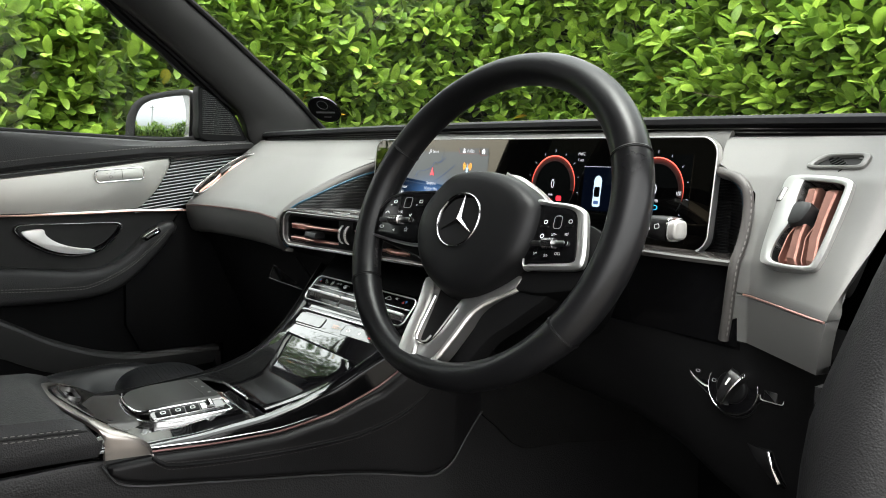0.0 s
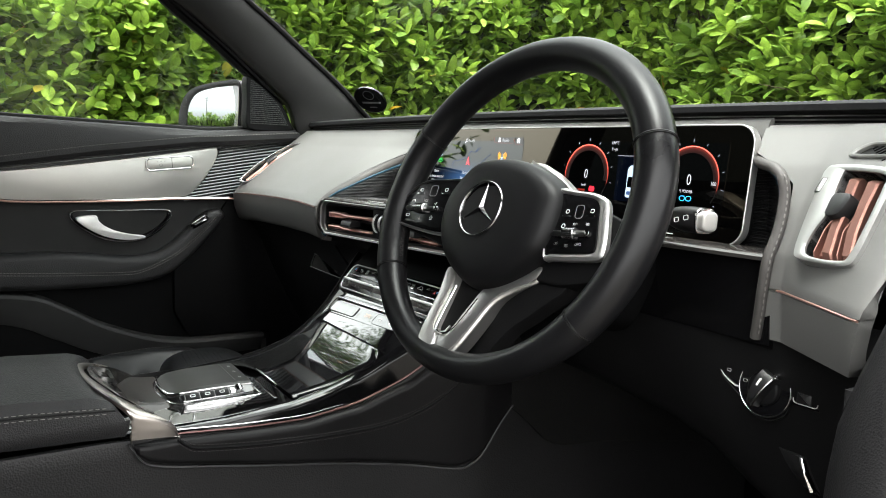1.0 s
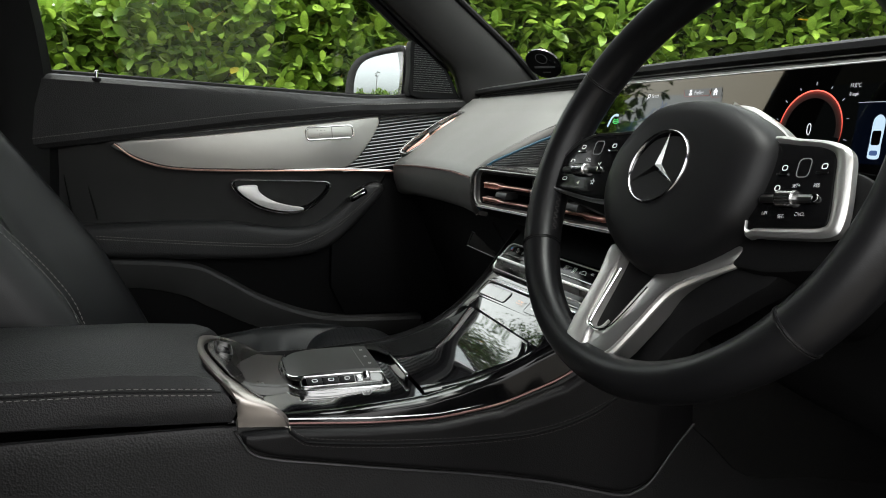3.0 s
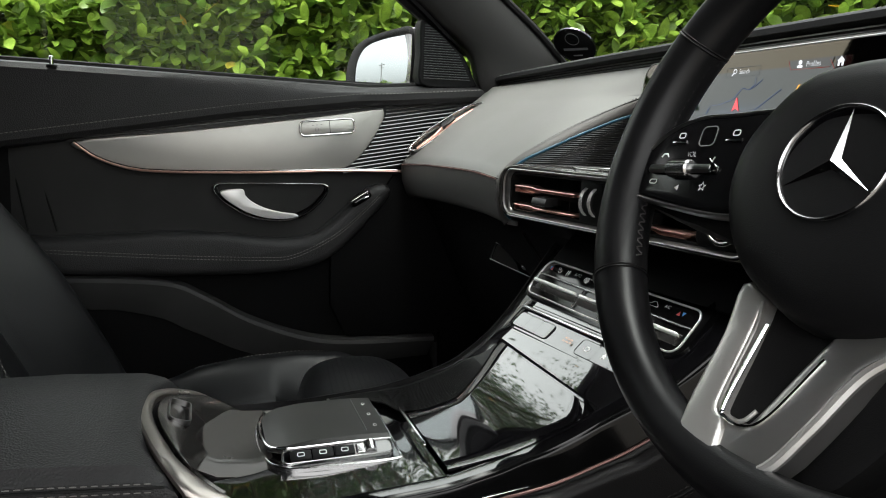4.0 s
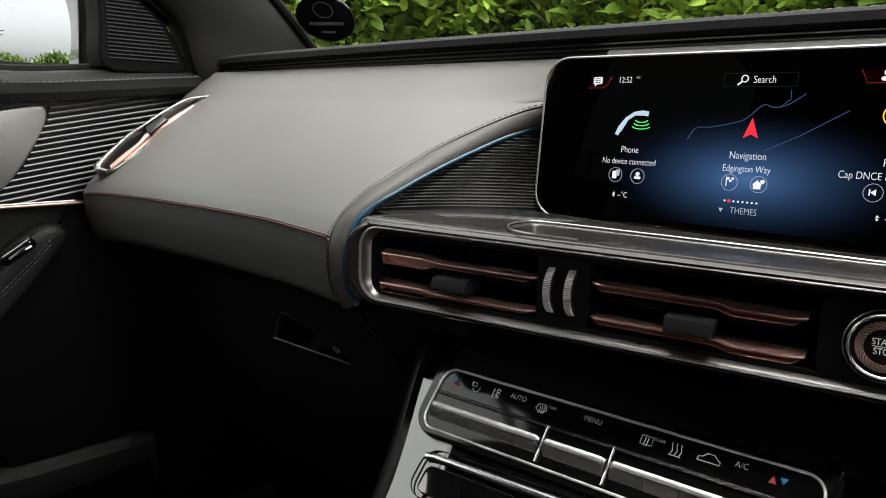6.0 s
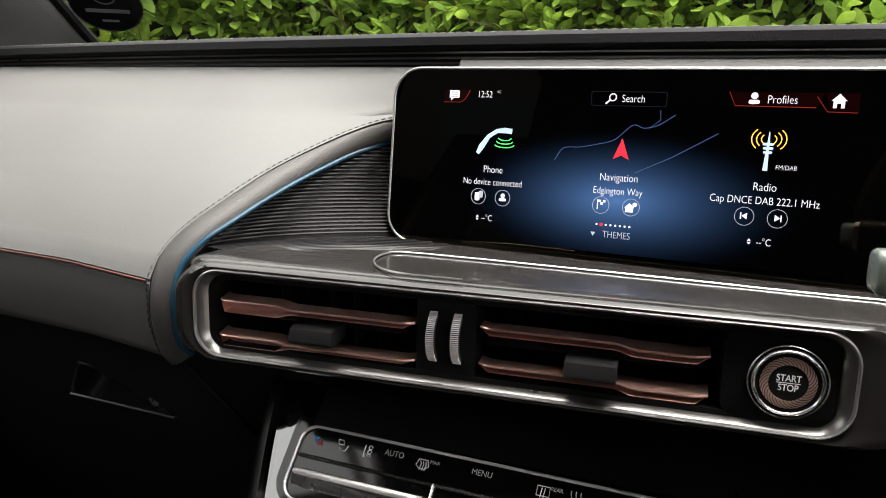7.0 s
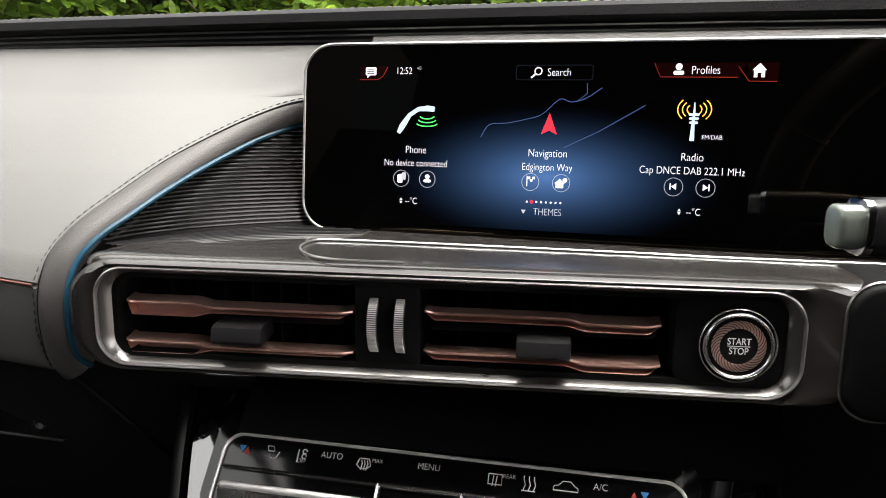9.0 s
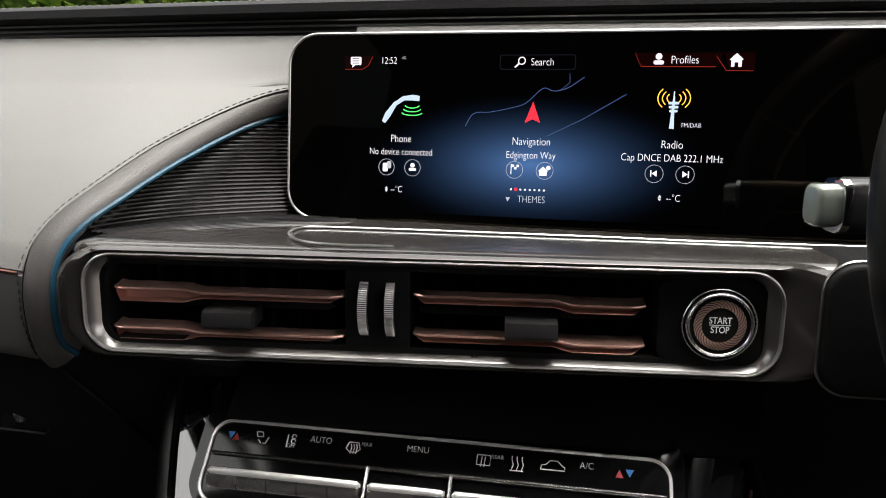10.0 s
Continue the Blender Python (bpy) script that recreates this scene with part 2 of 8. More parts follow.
LACQUER = mat("dark_lacquer", (0.034, 0.032, 0.030), 0.17, metal=0.35, coat=0.4, grain=0.2, grain_size=900, vary=0.08, spec=0.4)
PIANO = mat("gloss_black", (0.0025, 0.0025, 0.003), 0.025, coat=1.0, spec=0.7, vary=0.2)
POD = mat("satin_black_pod", (0.003, 0.003, 0.0033), 0.16, spec=0.18, vary=0.2)
PIANO.node_tree.nodes["Principled BSDF"].inputs["Coat IOR"].default_value = 1.55
FLANK = mat("black_flank", (0.0028, 0.0028, 0.003), 0.09, spec=0.26, vary=0.2)
TOGGLE = mat("satin_toggle_metal", (0.30, 0.295, 0.285), 0.27, metal=0.85, grain=0.2, grain_size=900, vary=0.06)
SMOKE = mat("smoked_metal_lacquer", (0.095, 0.091, 0.087), 0.24, metal=0.85, coat=0.3, grain=0.2, grain_size=900, vary=0.08)
SILVER = mat("satin_silver", (0.46, 0.455, 0.44), 0.3, metal=0.75, grain=0.3, grain_size=1200, vary=0.07, bump=0.06, bump_size=1500)
# shaded copy of SILVER, its darkness painted in for the right spoke leg
SILVER_SHADE = mat("satin_silver_shaded", (0.34, 0.335, 0.33), 0.3, metal=0.9, vary=0.06, grain=0.2)
FRAME = mat("soft_chrome", (0.40, 0.40, 0.39), 0.3, metal=0.8, vary=0.08, grain=0.2, grain_size=900)
TRIM_SILVER = mat("brushed_trim_silver", (0.36, 0.355, 0.335), 0.4, metal=0.85, grain=0.3, grain_size=1000, vary=0.06, bump=0.05, bump_size=1500)
LEVER = mat("bright_satin_silver", (0.62, 0.61, 0.6), 0.3, metal=0.35, vary=0.04)
TIP_GLASS = mat("pale_glassy_plastic", (0.20, 0.23, 0.20), 0.12, coat=0.8, vary=0.2, spec=0.5)
EMBLEM = mat("dark_chrome", (0.34, 0.34, 0.345), 0.16, metal=1.0, vary=0.06)
CHROME = mat("chrome", (0.72, 0.72, 0.72), 0.1, metal=1.0, vary=0.04)
BAR_SATIN = mat("satin_bar", (0.84, 0.84, 0.83), 0.36, metal=0.65, vary=0.05)
DULL_CHROME = mat("matt_chrome", (0.6, 0.6, 0.6), 0.24, metal=1.0, vary=0.06)
COPPER = mat("rose_gold", (0.76, 0.47, 0.40), 0.33, metal=0.85, grain=0.2, grain_size=900, vary=0.06)
FLUTE = mat("fluted_black", (0.004, 0.004, 0.0045), 0.32, vary=0.15, spec=0.25)
DARK_SATIN = mat("dark_satin_metal", (0.2, 0.195, 0.19), 0.3, metal=0.9, vary=0.08, grain=0.2)
RIB_BLACK = mat("rib_black", (0.007, 0.007, 0.007), 0.2, vary=0.15, spec=0.6)
# HARD taken far darker: footwell and recess shade is put into this colour
FOOT = mat("deep_shade_plastic", (0.0026, 0.0026, 0.0028), 0.65, bump=0.3, bump_size=1000, kind="cells", bump_dist=0.0003, vary=0.25, spec=0.06)
RIB_METAL = mat("rib_metal", (0.22, 0.22, 0.22), 0.3, metal=1.0, vary=0.08)
STITCH = mat("pale_thread", (0.13, 0.127, 0.12), 0.8, vary=0.25)
DARK_STITCH = mat("dark_thread", (0.026, 0.024, 0.024), 0.8, vary=0.2)
CARPET = mat("black_carpet", (0.0065, 0.0062, 0.006), 0.95, bump=0.8, bump_size=500, bump_dist=0.002, vary=0.3, spec=0.05)
LINER = mat("dark_headliner", (0.009, 0.009, 0.009), 0.9, bump=0.3, bump_size=600, vary=0.05, spec=0.05)
PAINT = mat("grey_car_paint", (0.12, 0.12, 0.125), 0.25, metal=0.4, coat=1.0)
GLASS_BLACK = mat("display_glass", (0.0004, 0.0004, 0.0004), 0.02, vary=0.05, rough_vary=0.0, spec=0.3)
CARPET_SIDE = mat("charcoal_carpet", (0.009, 0.0089, 0.0088), 0.95, bump=0.6, bump_size=500, bump_dist=0.001, vary=0.25, spec=0.08)
EDGE_HIGHLIGHT = mat("edge_highlight", (0.022, 0.022, 0.0225), 0.4, vary=0.15, spec=0.3)
TRAY = mat("bronze_grey_lacquer", (0.032, 0.028, 0.026), 0.3, metal=0.4, coat=0.3, grain=0.2, grain_size=900, vary=0.08)
SATIN = mat("satin_paint_silver", (0.36, 0.355, 0.34), 0.36, metal=0.45, vary=0.05, grain=0.2)
GLASS_BLACK.node_tree.nodes["Principled BSDF"].inputs["Specular Tint"].default_value = (1.0, 0.8, 0.56, 1)
GLASS_BLACK.node_tree.nodes["Principled BSDF"].inputs["Specular IOR Level"].default_value = 0.5
PAGE_BLACK = mat("display_page", (0.0004, 0.0004, 0.0004), 0.02, vary=0.05, rough_vary=0.0, spec=0.4)
PILLAR = mat("charcoal_pillar_trim", (0.0165, 0.0163, 0.016), 0.62, bump=0.25, bump_size=1100, kind="cells", bump_dist=0.0003, vary=0.12, spec=0.2)
RUBBER = mat("black_rubber", (0.004, 0.004, 0.004), 0.6, vary=0.2, spec=0.15)
CLEAR = pane("clear_glass")
TINT = pane("light_cutting_glass", (0.10, 0.11, 0.11))
BLUE = mat("blue_light_guide", (0.008, 0.05, 0.085), 0.3, vary=0.05)
MIRROR = mat("mirror_silver", (0.30, 0.32, 0.33), 0.005, metal=1.0, vary=0.01, rough_vary=0.0)
PRINT = mat("white_print", (0.75, 0.75, 0.75), 0.5, vary=0.03)
TAB = mat("satin_black_tab", (0.010, 0.010, 0.0105), 0.35, vary=0.1, spec=0.35)
DOOR_TRIM = mat("grained_black_trim", (0.0108, 0.0108, 0.0113), 0.48, bump=0.5, bump_size=700, kind="cells", bump_dist=0.0005, vary=0.2, spec=0.2)
KNEE = mat("knee_leather", (0.0066, 0.0064, 0.0068), 0.40, bump=0.3, bump_size=900, kind="cells", bump_dist=0.0005, grain=0.3, vary=0.25, spec=0.15)
LOWER = mat("lower_dash_plastic", (0.013, 0.013, 0.0135), 0.5, bump=0.3, bump_size=1200, kind="cells", bump_dist=0.0003, vary=0.2, spec=0.15)
CHEEK = mat("matt_black_cheek", (0.0035, 0.0035, 0.0037), 0.33, vary=0.15, spec=0.14)
GREY_PRINT = mat("grey_print", (0.16, 0.16, 0.16), 0.5, vary=0.05)
COPPER_FACE = mat("copper_face", (0.72, 0.48, 0.41), 0.32, metal=0.5, vary=0.08)
RED_PRINT = mat("red_print", (0.32, 0.025, 0.03), 0.5, vary=0.03)
BLUE_PRINT = mat("blue_print", (0.03, 0.2, 0.5), 0.5, vary=0.03)
TRIM_ROSE = mat("dark_rose_trim", (0.13, 0.075, 0.07), 0.35, metal=0.75, grain=0.2, grain_size=900, vary=0.08)
SLAT_COPPER = mat("matt_rose_gold", (0.18, 0.088, 0.07), 0.42, metal=0.7, grain=0.2, grain_size=900, vary=0.08)
BRACKET = mat("warm_satin_bracket", (0.30, 0.275, 0.255), 0.3, metal=0.9, grain=0.3, grain_size=1000, vary=0.06)
CONSOLE_SIDE = mat("console_side_leather", (0.0125, 0.0123, 0.0126), 0.46, bump=0.55, bump_size=480, kind="cells", bump_dist=0.0006, grain=0.3, vary=0.25, spec=0.2)
G_WHITE = glow("display_white", (0.9, 0.93, 1.0), 0.4)
G_GREY = glow("display_grey", (0.6, 0.65, 0.75), 0.3)
G_DIM = glow("display_line", (0.10, 0.18, 0.42), 0.22)
G_RED = glow("display_red", (0.9, 0.03, 0.05), 0.5)
G_DARK_RED = glow("display_dark_red", (0.5, 0.03, 0.03), 0.004)
G_LINE = glow("display_faint_line", (0.3, 0.4, 0.6), 0.012)
G_ORANGE = glow("display_orange", (1.0, 0.45, 0.05), 0.6)
G_AMBER = glow("lamp_amber", (1.0, 0.35, 0.04), 0.3)
G_GREEN = glow("display_green", (0.05, 0.75, 0.15), 0.5)
G_CYAN = glow("display_cyan", (0.05, 0.5, 0.95), 0.6)
G_STEEL = glow("display_steel", (0.45, 0.6, 0.75), 0.45)
G_CORAL = glow("display_coral", (1.0, 0.10, 0.07), 0.09)

# ---- outside ----
GROUND = mat("pale_gravel_drive", (0.10, 0.092, 0.082), 0.9, grain=0.6, grain_size=60, bump=0.8, bump_size=80, bump_dist=0.01, vary=0.2)
bm = bmesh.new()
bmesh.ops.create_grid(bm, x_segments=60, y_segments=60, size=400)
for v in bm.verts:
    v.co.z = 0.02 * noise.noise(v.co * 0.05) - 0.02
tagged(part("ground", bm, GROUND), "pale gravel drive under and round the car", "ground", kind="structure")


def leaf_material(name, dark, light, pale_share):
    m = bpy.data.materials.new(name)
    m.use_nodes = True
    nt = m.node_tree
    b = nt.nodes["Principled BSDF"]
    geo = nt.nodes.new("ShaderNodeNewGeometry")
    ramp = nt.nodes.new("ShaderNodeValToRGB")
    el = ramp.color_ramp.elements
    el[0].position, el[0].color = 0.0, (*dark, 1)
    el[1].position, el[1].color = 1 - pale_share, (*light, 1)
    e = el.new(0.5)
    e.color = (*[(a + c) / 2 for a, c in zip(dark, light)], 1)
    e = el.new(0.9965)
    e.color = (*light, 1)
    e = el.new(0.998)
    e.color = (0.5, 0.25, 0.015, 1)
    nt.links.new(geo.outputs["Random Per Island"], ramp.inputs["Fac"])
    tc = nt.nodes.new("ShaderNodeTexCoord")
    nz = nt.nodes.new("ShaderNodeTexNoise")
    nz.inputs["Scale"].default_value = 30
    nt.links.new(tc.outputs["Object"], nz.inputs["Vector"])
    mr = nt.nodes.new("ShaderNodeMapRange")
    mr.inputs["From Min"].default_value, mr.inputs["From Max"].default_value = 0.3, 0.7
    mr.inputs["To Min"].default_value, mr.inputs["To Max"].default_value = 0.8, 1.2
    nt.links.new(nz.outputs["Fac"], mr.inputs["Value"])
    sc = nt.nodes.new("ShaderNodeVectorMath")
    sc.operation = "SCALE"
    nt.links.new(ramp.outputs["Color"], sc.inputs[0])
    nt.links.new(mr.outputs[0], sc.inputs["Scale"])
    nt.links.new(sc.outputs["Vector"], b.inputs["Base Color"])
    b.inputs["Roughness"].default_value = 0.38
    tr = nt.nodes.new("ShaderNodeBsdfTranslucent")
    nt.links.new(sc.outputs["Vector"], tr.inputs["Color"])
    mix = nt.nodes.new("ShaderNodeMixShader")
    mix.inputs[0].default_value = 0.38
    nt.links.new(b.outputs[0], mix.inputs[1])
    nt.links.new(tr.outputs[0], mix.inputs[2])
    nt.links.new(mix.outputs[0], nt.nodes["Material Output"].inputs["Surface"])
    return m


LAUREL = leaf_material("laurel_leaf", (0.08, 0.15, 0.019), (0.25, 0.37, 0.052), 0.25)
TREE_LEAF = leaf_material("tree_leaf", (0.02, 0.046, 0.011), (0.06, 0.11, 0.022), 0.15)
BARK = mat("bark", (0.10, 0.075, 0.05), 0.9, grain=0.5, grain_size=80, bump=0.8, bump_size=60, bump_dist=0.01, vary=0.3)
# near-black that stands in for the shade inside both hedges
SHADE = mat("hedge_inner_shade", (0.008, 0.013, 0.005), 0.9, grain=0.5, grain_size=40, bump=0.6, bump_size=30, bump_dist=0.03, vary=0.5)

LEAF_U = np.array([0.0, 0.10, 0.10, 0.10, 0.28, 0.28, 0.28, 0.50, 0.50, 0.50, 0.72, 0.72, 0.72, 0.90, 0.90, 0.90, 1.0])
LEAF_V = np.array([0.0, -0.055, 0.0, 0.055, -0.145, 0.0, 0.145, -0.195, 0.0, 0.195, -0.185, 0.0, 0.185, -0.105, 0.0, 0.105, 0.0])
LEAF_F = ((0, 1, 2), (0, 2, 3)) + tuple((a, a + 3, a + 4, a + 1) for k in range(4) for a in (3 * k + 1, 3 * k + 2)) + ((13, 16, 14), (14, 16, 15))


def leaves(name, rng, bases, axes, lengths, material, parent):
    """Folded, bent leaves in one mesh: bases, growing directions and lengths."""
    n = len(bases)
    ax = axes / np.linalg.norm(axes, axis=1, keepdims=True)
    up = np.tile((0.0, 0.0, 1.0), (n, 1)) + rng.normal(0, 0.45, (n, 3))
    side = np.cross(ax, up)
    side /= np.linalg.norm(side, axis=1, keepdims=True) + 1e-9
    nor = np.cross(side, ax)
    droop = rng.uniform(0.02, 0.3, n)
    fold = rng.uniform(0.05, 0.35, n)
    wide = rng.uniform(0.85, 1.2, n)
    verts = np.zeros((n, 17, 3))
    for k in range(17):
        lift = np.abs(LEAF_V[k]) * fold - droop * LEAF_U[k] ** 2
        verts[:, k] = bases + lengths[:, None] * (ax * LEAF_U[k] + side * (LEAF_V[k] * wide)[:, None] + nor * lift[:, None])
    faces = []
    for i in range(n):
        o = 17 * i
        faces += [tuple(o + q for q in f) for f in LEAF_F]
    me = bpy.data.meshes.new(name)
    me.from_pydata(verts.reshape(-1, 3).tolist(), [], faces)
    me.polygons.foreach_set("use_smooth", [True] * len(me.polygons))
    me.materials.append(material)
    ob = new(name, me)
    if parent is not None:
        ob.parent = parent
        ob.matrix_parent_inverse = parent_world(parent).inverted()
    return ob


def hedge_face(s):
    """The hedge's face, by the way along it: a run beside the car, a rounded corner and a run across its front."""
    if s < 3.9:
        return Vector((-2.75, -0.85 + s * 3.15 / 3.9, 0)), Vector((1, 0, 0))
    if s < 5.5:
        a = (s - 3.9) / 1.6 * math.pi / 2
        return Vector((-1.75 - 1.0 * math.cos(a), 2.3 + 1.0 * math.sin(a), 0)), Vector((math.cos(a), -math.sin(a), 0))
    return Vector((-1.75 + (s - 5.5), 3.3, 0)), Vector((0, -1, 0))


def build_hedge():
    hedge = thing("hedge", (-2.75, 1.0, 0), "dense green laurel hedge with glossy leaves and a few yellow ones", "hedge")
    rng = np.random.default_rng(5)
    bases, axes, lengths, stems = [], [], [], bmesh.new()
    total = 10.6
    for i in range(6400):
        s = rng.uniform(0, total)
        z = rng.uniform(0.75, lerp(s, (0, 0.74, 1.6, 2.2, 3.2, 4.2), (1.57, 1.60, 1.70, 1.77, 1.95, 2.35)))
        p, nrm = hedge_face(s)
        bulge = 0.2 * noise.noise(Vector((s * 1.1, z * 1.3, 0.3))) + 0.1 * noise.noise(Vector((s * 3, z * 3, 7.0)))
        depth = rng.uniform(0, 0.40) ** 1.3
        tang = Vector((-nrm.y, nrm.x, 0))
        root = p + nrm * (bulge - depth - 0.12) + Vector((0, 0, z))
        grow = (nrm * rng.uniform(0.4, 1.2) + Vector((0, 0, rng.uniform(0.1, 1.1))) + tang * rng.normal(0, 0.45)).normalized()
        count = rng.integers(6, 11)
        size = rng.uniform(0.085, 0.145)
        long_ = rng.uniform(0.12, 0.26)
        turn = rng.uniform(0, 6.28)
        s1 = grow.orthogonal().normalized()
        s2 = grow.cross(s1)
        for k in range(count):
            f = (k + 0.5) / count
            a = turn + 2.4 * k
            out = s1 * math.cos(a) + s2 * math.sin(a)
            bases.append(root + grow * (long_ * f))
            axes.append(grow * (0.35 + 0.6 * f) + out * (1.0 - 0.35 * f) + nrm * 0.25)
            lengths.append(size * (1.05 - 0.45 * abs(f - 0.4)))
        if i % 6 == 0:
            sweep([root - grow * 0.25, root, root + grow * long_], [0.006, 0.004, 0.002], stems, 4)
    tagged(leaves("leaves", rng, np.array(bases), np.array(axes), np.array(lengths), LAUREL, hedge), kind="stuff")
    tagged(part("stems", stems, BARK, hedge), kind="stuff")
    # backing sheet behind the leaves, its darkness painted in place of inner shade
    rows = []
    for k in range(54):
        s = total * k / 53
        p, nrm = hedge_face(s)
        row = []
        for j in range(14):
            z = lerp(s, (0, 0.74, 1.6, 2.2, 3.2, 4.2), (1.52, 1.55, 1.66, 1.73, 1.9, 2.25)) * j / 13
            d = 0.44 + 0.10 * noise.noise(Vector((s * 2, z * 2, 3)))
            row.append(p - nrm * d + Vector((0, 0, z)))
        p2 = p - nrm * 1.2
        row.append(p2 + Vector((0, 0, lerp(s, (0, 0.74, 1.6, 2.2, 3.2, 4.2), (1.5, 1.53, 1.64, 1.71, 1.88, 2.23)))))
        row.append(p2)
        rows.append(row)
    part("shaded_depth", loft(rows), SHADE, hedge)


build_hedge()


def build_tree(at, height, spread, seed, limbs=26, each=230, leaf=0.115):
    rng = np.random.default_rng(seed)
    tree = thing("tree", at, "tall broadleaf tree standing beyond the hedge", "tree", group="trees beyond the hedge")
    base = Vector(at)
    trunk = bmesh.new()
    sweep([base, base + Vector((0.1, 0, height * 0.3)), base + Vector((-0.1, 0.1, height * 0.6)), base + Vector((0, 0, height * 0.9))], [0.22, 0.17, 0.1, 0.03], trunk, 8)
    bases, axes, lengths = [], [], []
    for i in range(limbs):
        f = rng.uniform(0.3, 0.95)
        a = rng.uniform(0, 6.28)
        reach = spread * lerp(f, (0.3, 0.55, 0.8, 0.95), (0.6, 0.85, 1.2, 0.9)) * rng.uniform(0.5, 1.05)
        start = base + Vector((0, 0, height * f * 0.8))
        tip = start + Vector((math.cos(a) * reach, math.sin(a) * reach, height * 0.14 * rng.uniform(0.4, 1.2)))
        sweep([start, start.lerp(tip, 0.5) + Vector((0, 0, 0.1)), tip], [0.07, 0.045, 0.015], trunk, 6)
        for k in range(each):
            c = start.lerp(tip, rng.uniform(0.35, 1.1)) + Vector(rng.normal(0, 0.033 * height if leaf < 0.1 else 0.33, 3))
            bases.append(c)
            axes.append(rng.normal(0, 1, 3) + np.array((0, 0, -0.3)))
            lengths.append(leaf * rng.uniform(0.7, 1.3))
    part("trunk", trunk, BARK, tree)
    leaves("crown", rng, np.array([tuple(b) for b in bases]), np.array(axes), np.array(lengths), TREE_LEAF, tree)
build_tree((-6.4, 3.4, 0), 4.6, 1.2, 3)
build_tree((-6.3, -2.0, 0), 4.0, 0.9, 8)
build_tree((-6.2, 1.0, 0), 8.4, 1.3, 11, 72, 560, 0.058)
build_tree((-7.6, 5.2, 0), 9.0, 1.7, 4)
build_tree((-3.6, 8.0, 0), 8.0, 1.5, 6)


def build_far_hedge():
    far = thing("far_hedge", (-9, -16, 0), "clipped hedge across the far end of the drive", "hedge")
    rng = np.random.default_rng(9)
    n = 7000
    x = rng.uniform(-16, 2, n)
    z = rng.uniform(0.1, 1.0, n) ** 0.7 * 1.95 + 0.2 * np.sin(x * 1.7)
    y = -16 + rng.uniform(-0.5, 0.5, n)
    axes = rng.normal(0, 1, (n, 3)) + np.array((0, 0.6, 0.4))
    leaves("leaves", rng, np.stack((x, y, z), 1), axes, rng.uniform(0.2, 0.4, n), LAUREL, far)
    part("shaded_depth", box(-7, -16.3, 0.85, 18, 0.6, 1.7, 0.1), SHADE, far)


build_far_hedge()
WOOD_GREY = mat("weathered_pole", (0.16, 0.14, 0.12), 0.9, grain=0.5, grain_size=40, vary=0.25)
pole = thing("utility_pole", (-24, -38, 0), "tall wooden utility pole with cross-arms", "pole")
part("post", sweep([(-24, -38, 0), (-24, -38, 4), (-24, -38, 6.3)], [0.13, 0.11, 0.09], None, 10), WOOD_GREY, pole)
part("cross_arm", sweep([(-24.9, -38, 5.9), (-23.1, -38.3, 6.0)], 0.05, None, 6), WOOD_GREY, pole)
part("cross_arm", sweep([(-24.6, -38, 5.5), (-23.4, -38.2, 5.56)], 0.045, None, 6), WOOD_GREY, pole)

# ---- body shell ----


def quad_slab(pts, thick):
    return loft([[Vector(pts[0]), Vector(pts[1])], [Vector(pts[3]), Vector(pts[2])]], thick)


floor_bm = bmesh.new()
box(0, 0.1, 0.42, 1.5, 2.6, 0.04, 0.0, None, floor_bm)
tagged(part("floor", floor_bm, CARPET), "black carpeted car floor", "floor", kind="structure")
rows = []
for k in range(13):
    x = -0.66 + 1.32 * k / 12
    arch = 0.05 * (1 - (x / 0.66) ** 2)
    rows.append([Vector((x, y, z + arch)) for y, z in ((0.52, 1.53), (0.42, 1.60), (0.2, 1.65), (0.0, 1.66), (-0.5, 1.65), (-1.0, 1.61), (-1.35, 1.52))])
tagged(part("ceiling", loft(rows, 0.03), LINER), "dark fabric headliner of the car roof", "ceiling", kind="structure")
bm = bmesh.new()
box(0, -1.35, 1.0, 1.5, 0.05, 1.2, 0.0, None, bm)
tagged(part("wall_rear", bm, SOFT), "dark panel behind the rear seats", "wall", kind="structure")
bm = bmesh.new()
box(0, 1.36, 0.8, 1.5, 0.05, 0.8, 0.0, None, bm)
# unseen lid and side walls, added to keep daylight out of the footwells
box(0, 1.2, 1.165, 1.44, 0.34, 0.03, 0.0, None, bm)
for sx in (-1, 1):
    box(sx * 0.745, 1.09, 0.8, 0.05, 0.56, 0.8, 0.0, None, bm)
tagged(part("wall_front", bm, FOOT), "dark bulkhead with added lid and sides that shut daylight from the footwells", "wall", kind="structure")


PILLAR_IN = [(0.655, 0.800, 1.165), (0.652, 0.783, 1.195), (0.650, 0.765, 1.243), (0.650, 0.7165, 1.285), (0.650, 0.635, 1.351), (0.647, 0.558, 1.408), (0.640, 0.47, 1.462), (0.625, 0.36, 1.525), (0.605, 0.25, 1.585)]
PILLAR_OUT = [(0.635, 1.020, 1.165), (0.632, 0.985, 1.192), (0.631, 0.940, 1.226), (0.630, 0.875, 1.285), (0.628, 0.783, 1.354), (0.624, 0.720, 1.400), (0.618, 0.6345, 1.459), (0.605, 0.54, 1.525), (0.585, 0.44, 1.590)]


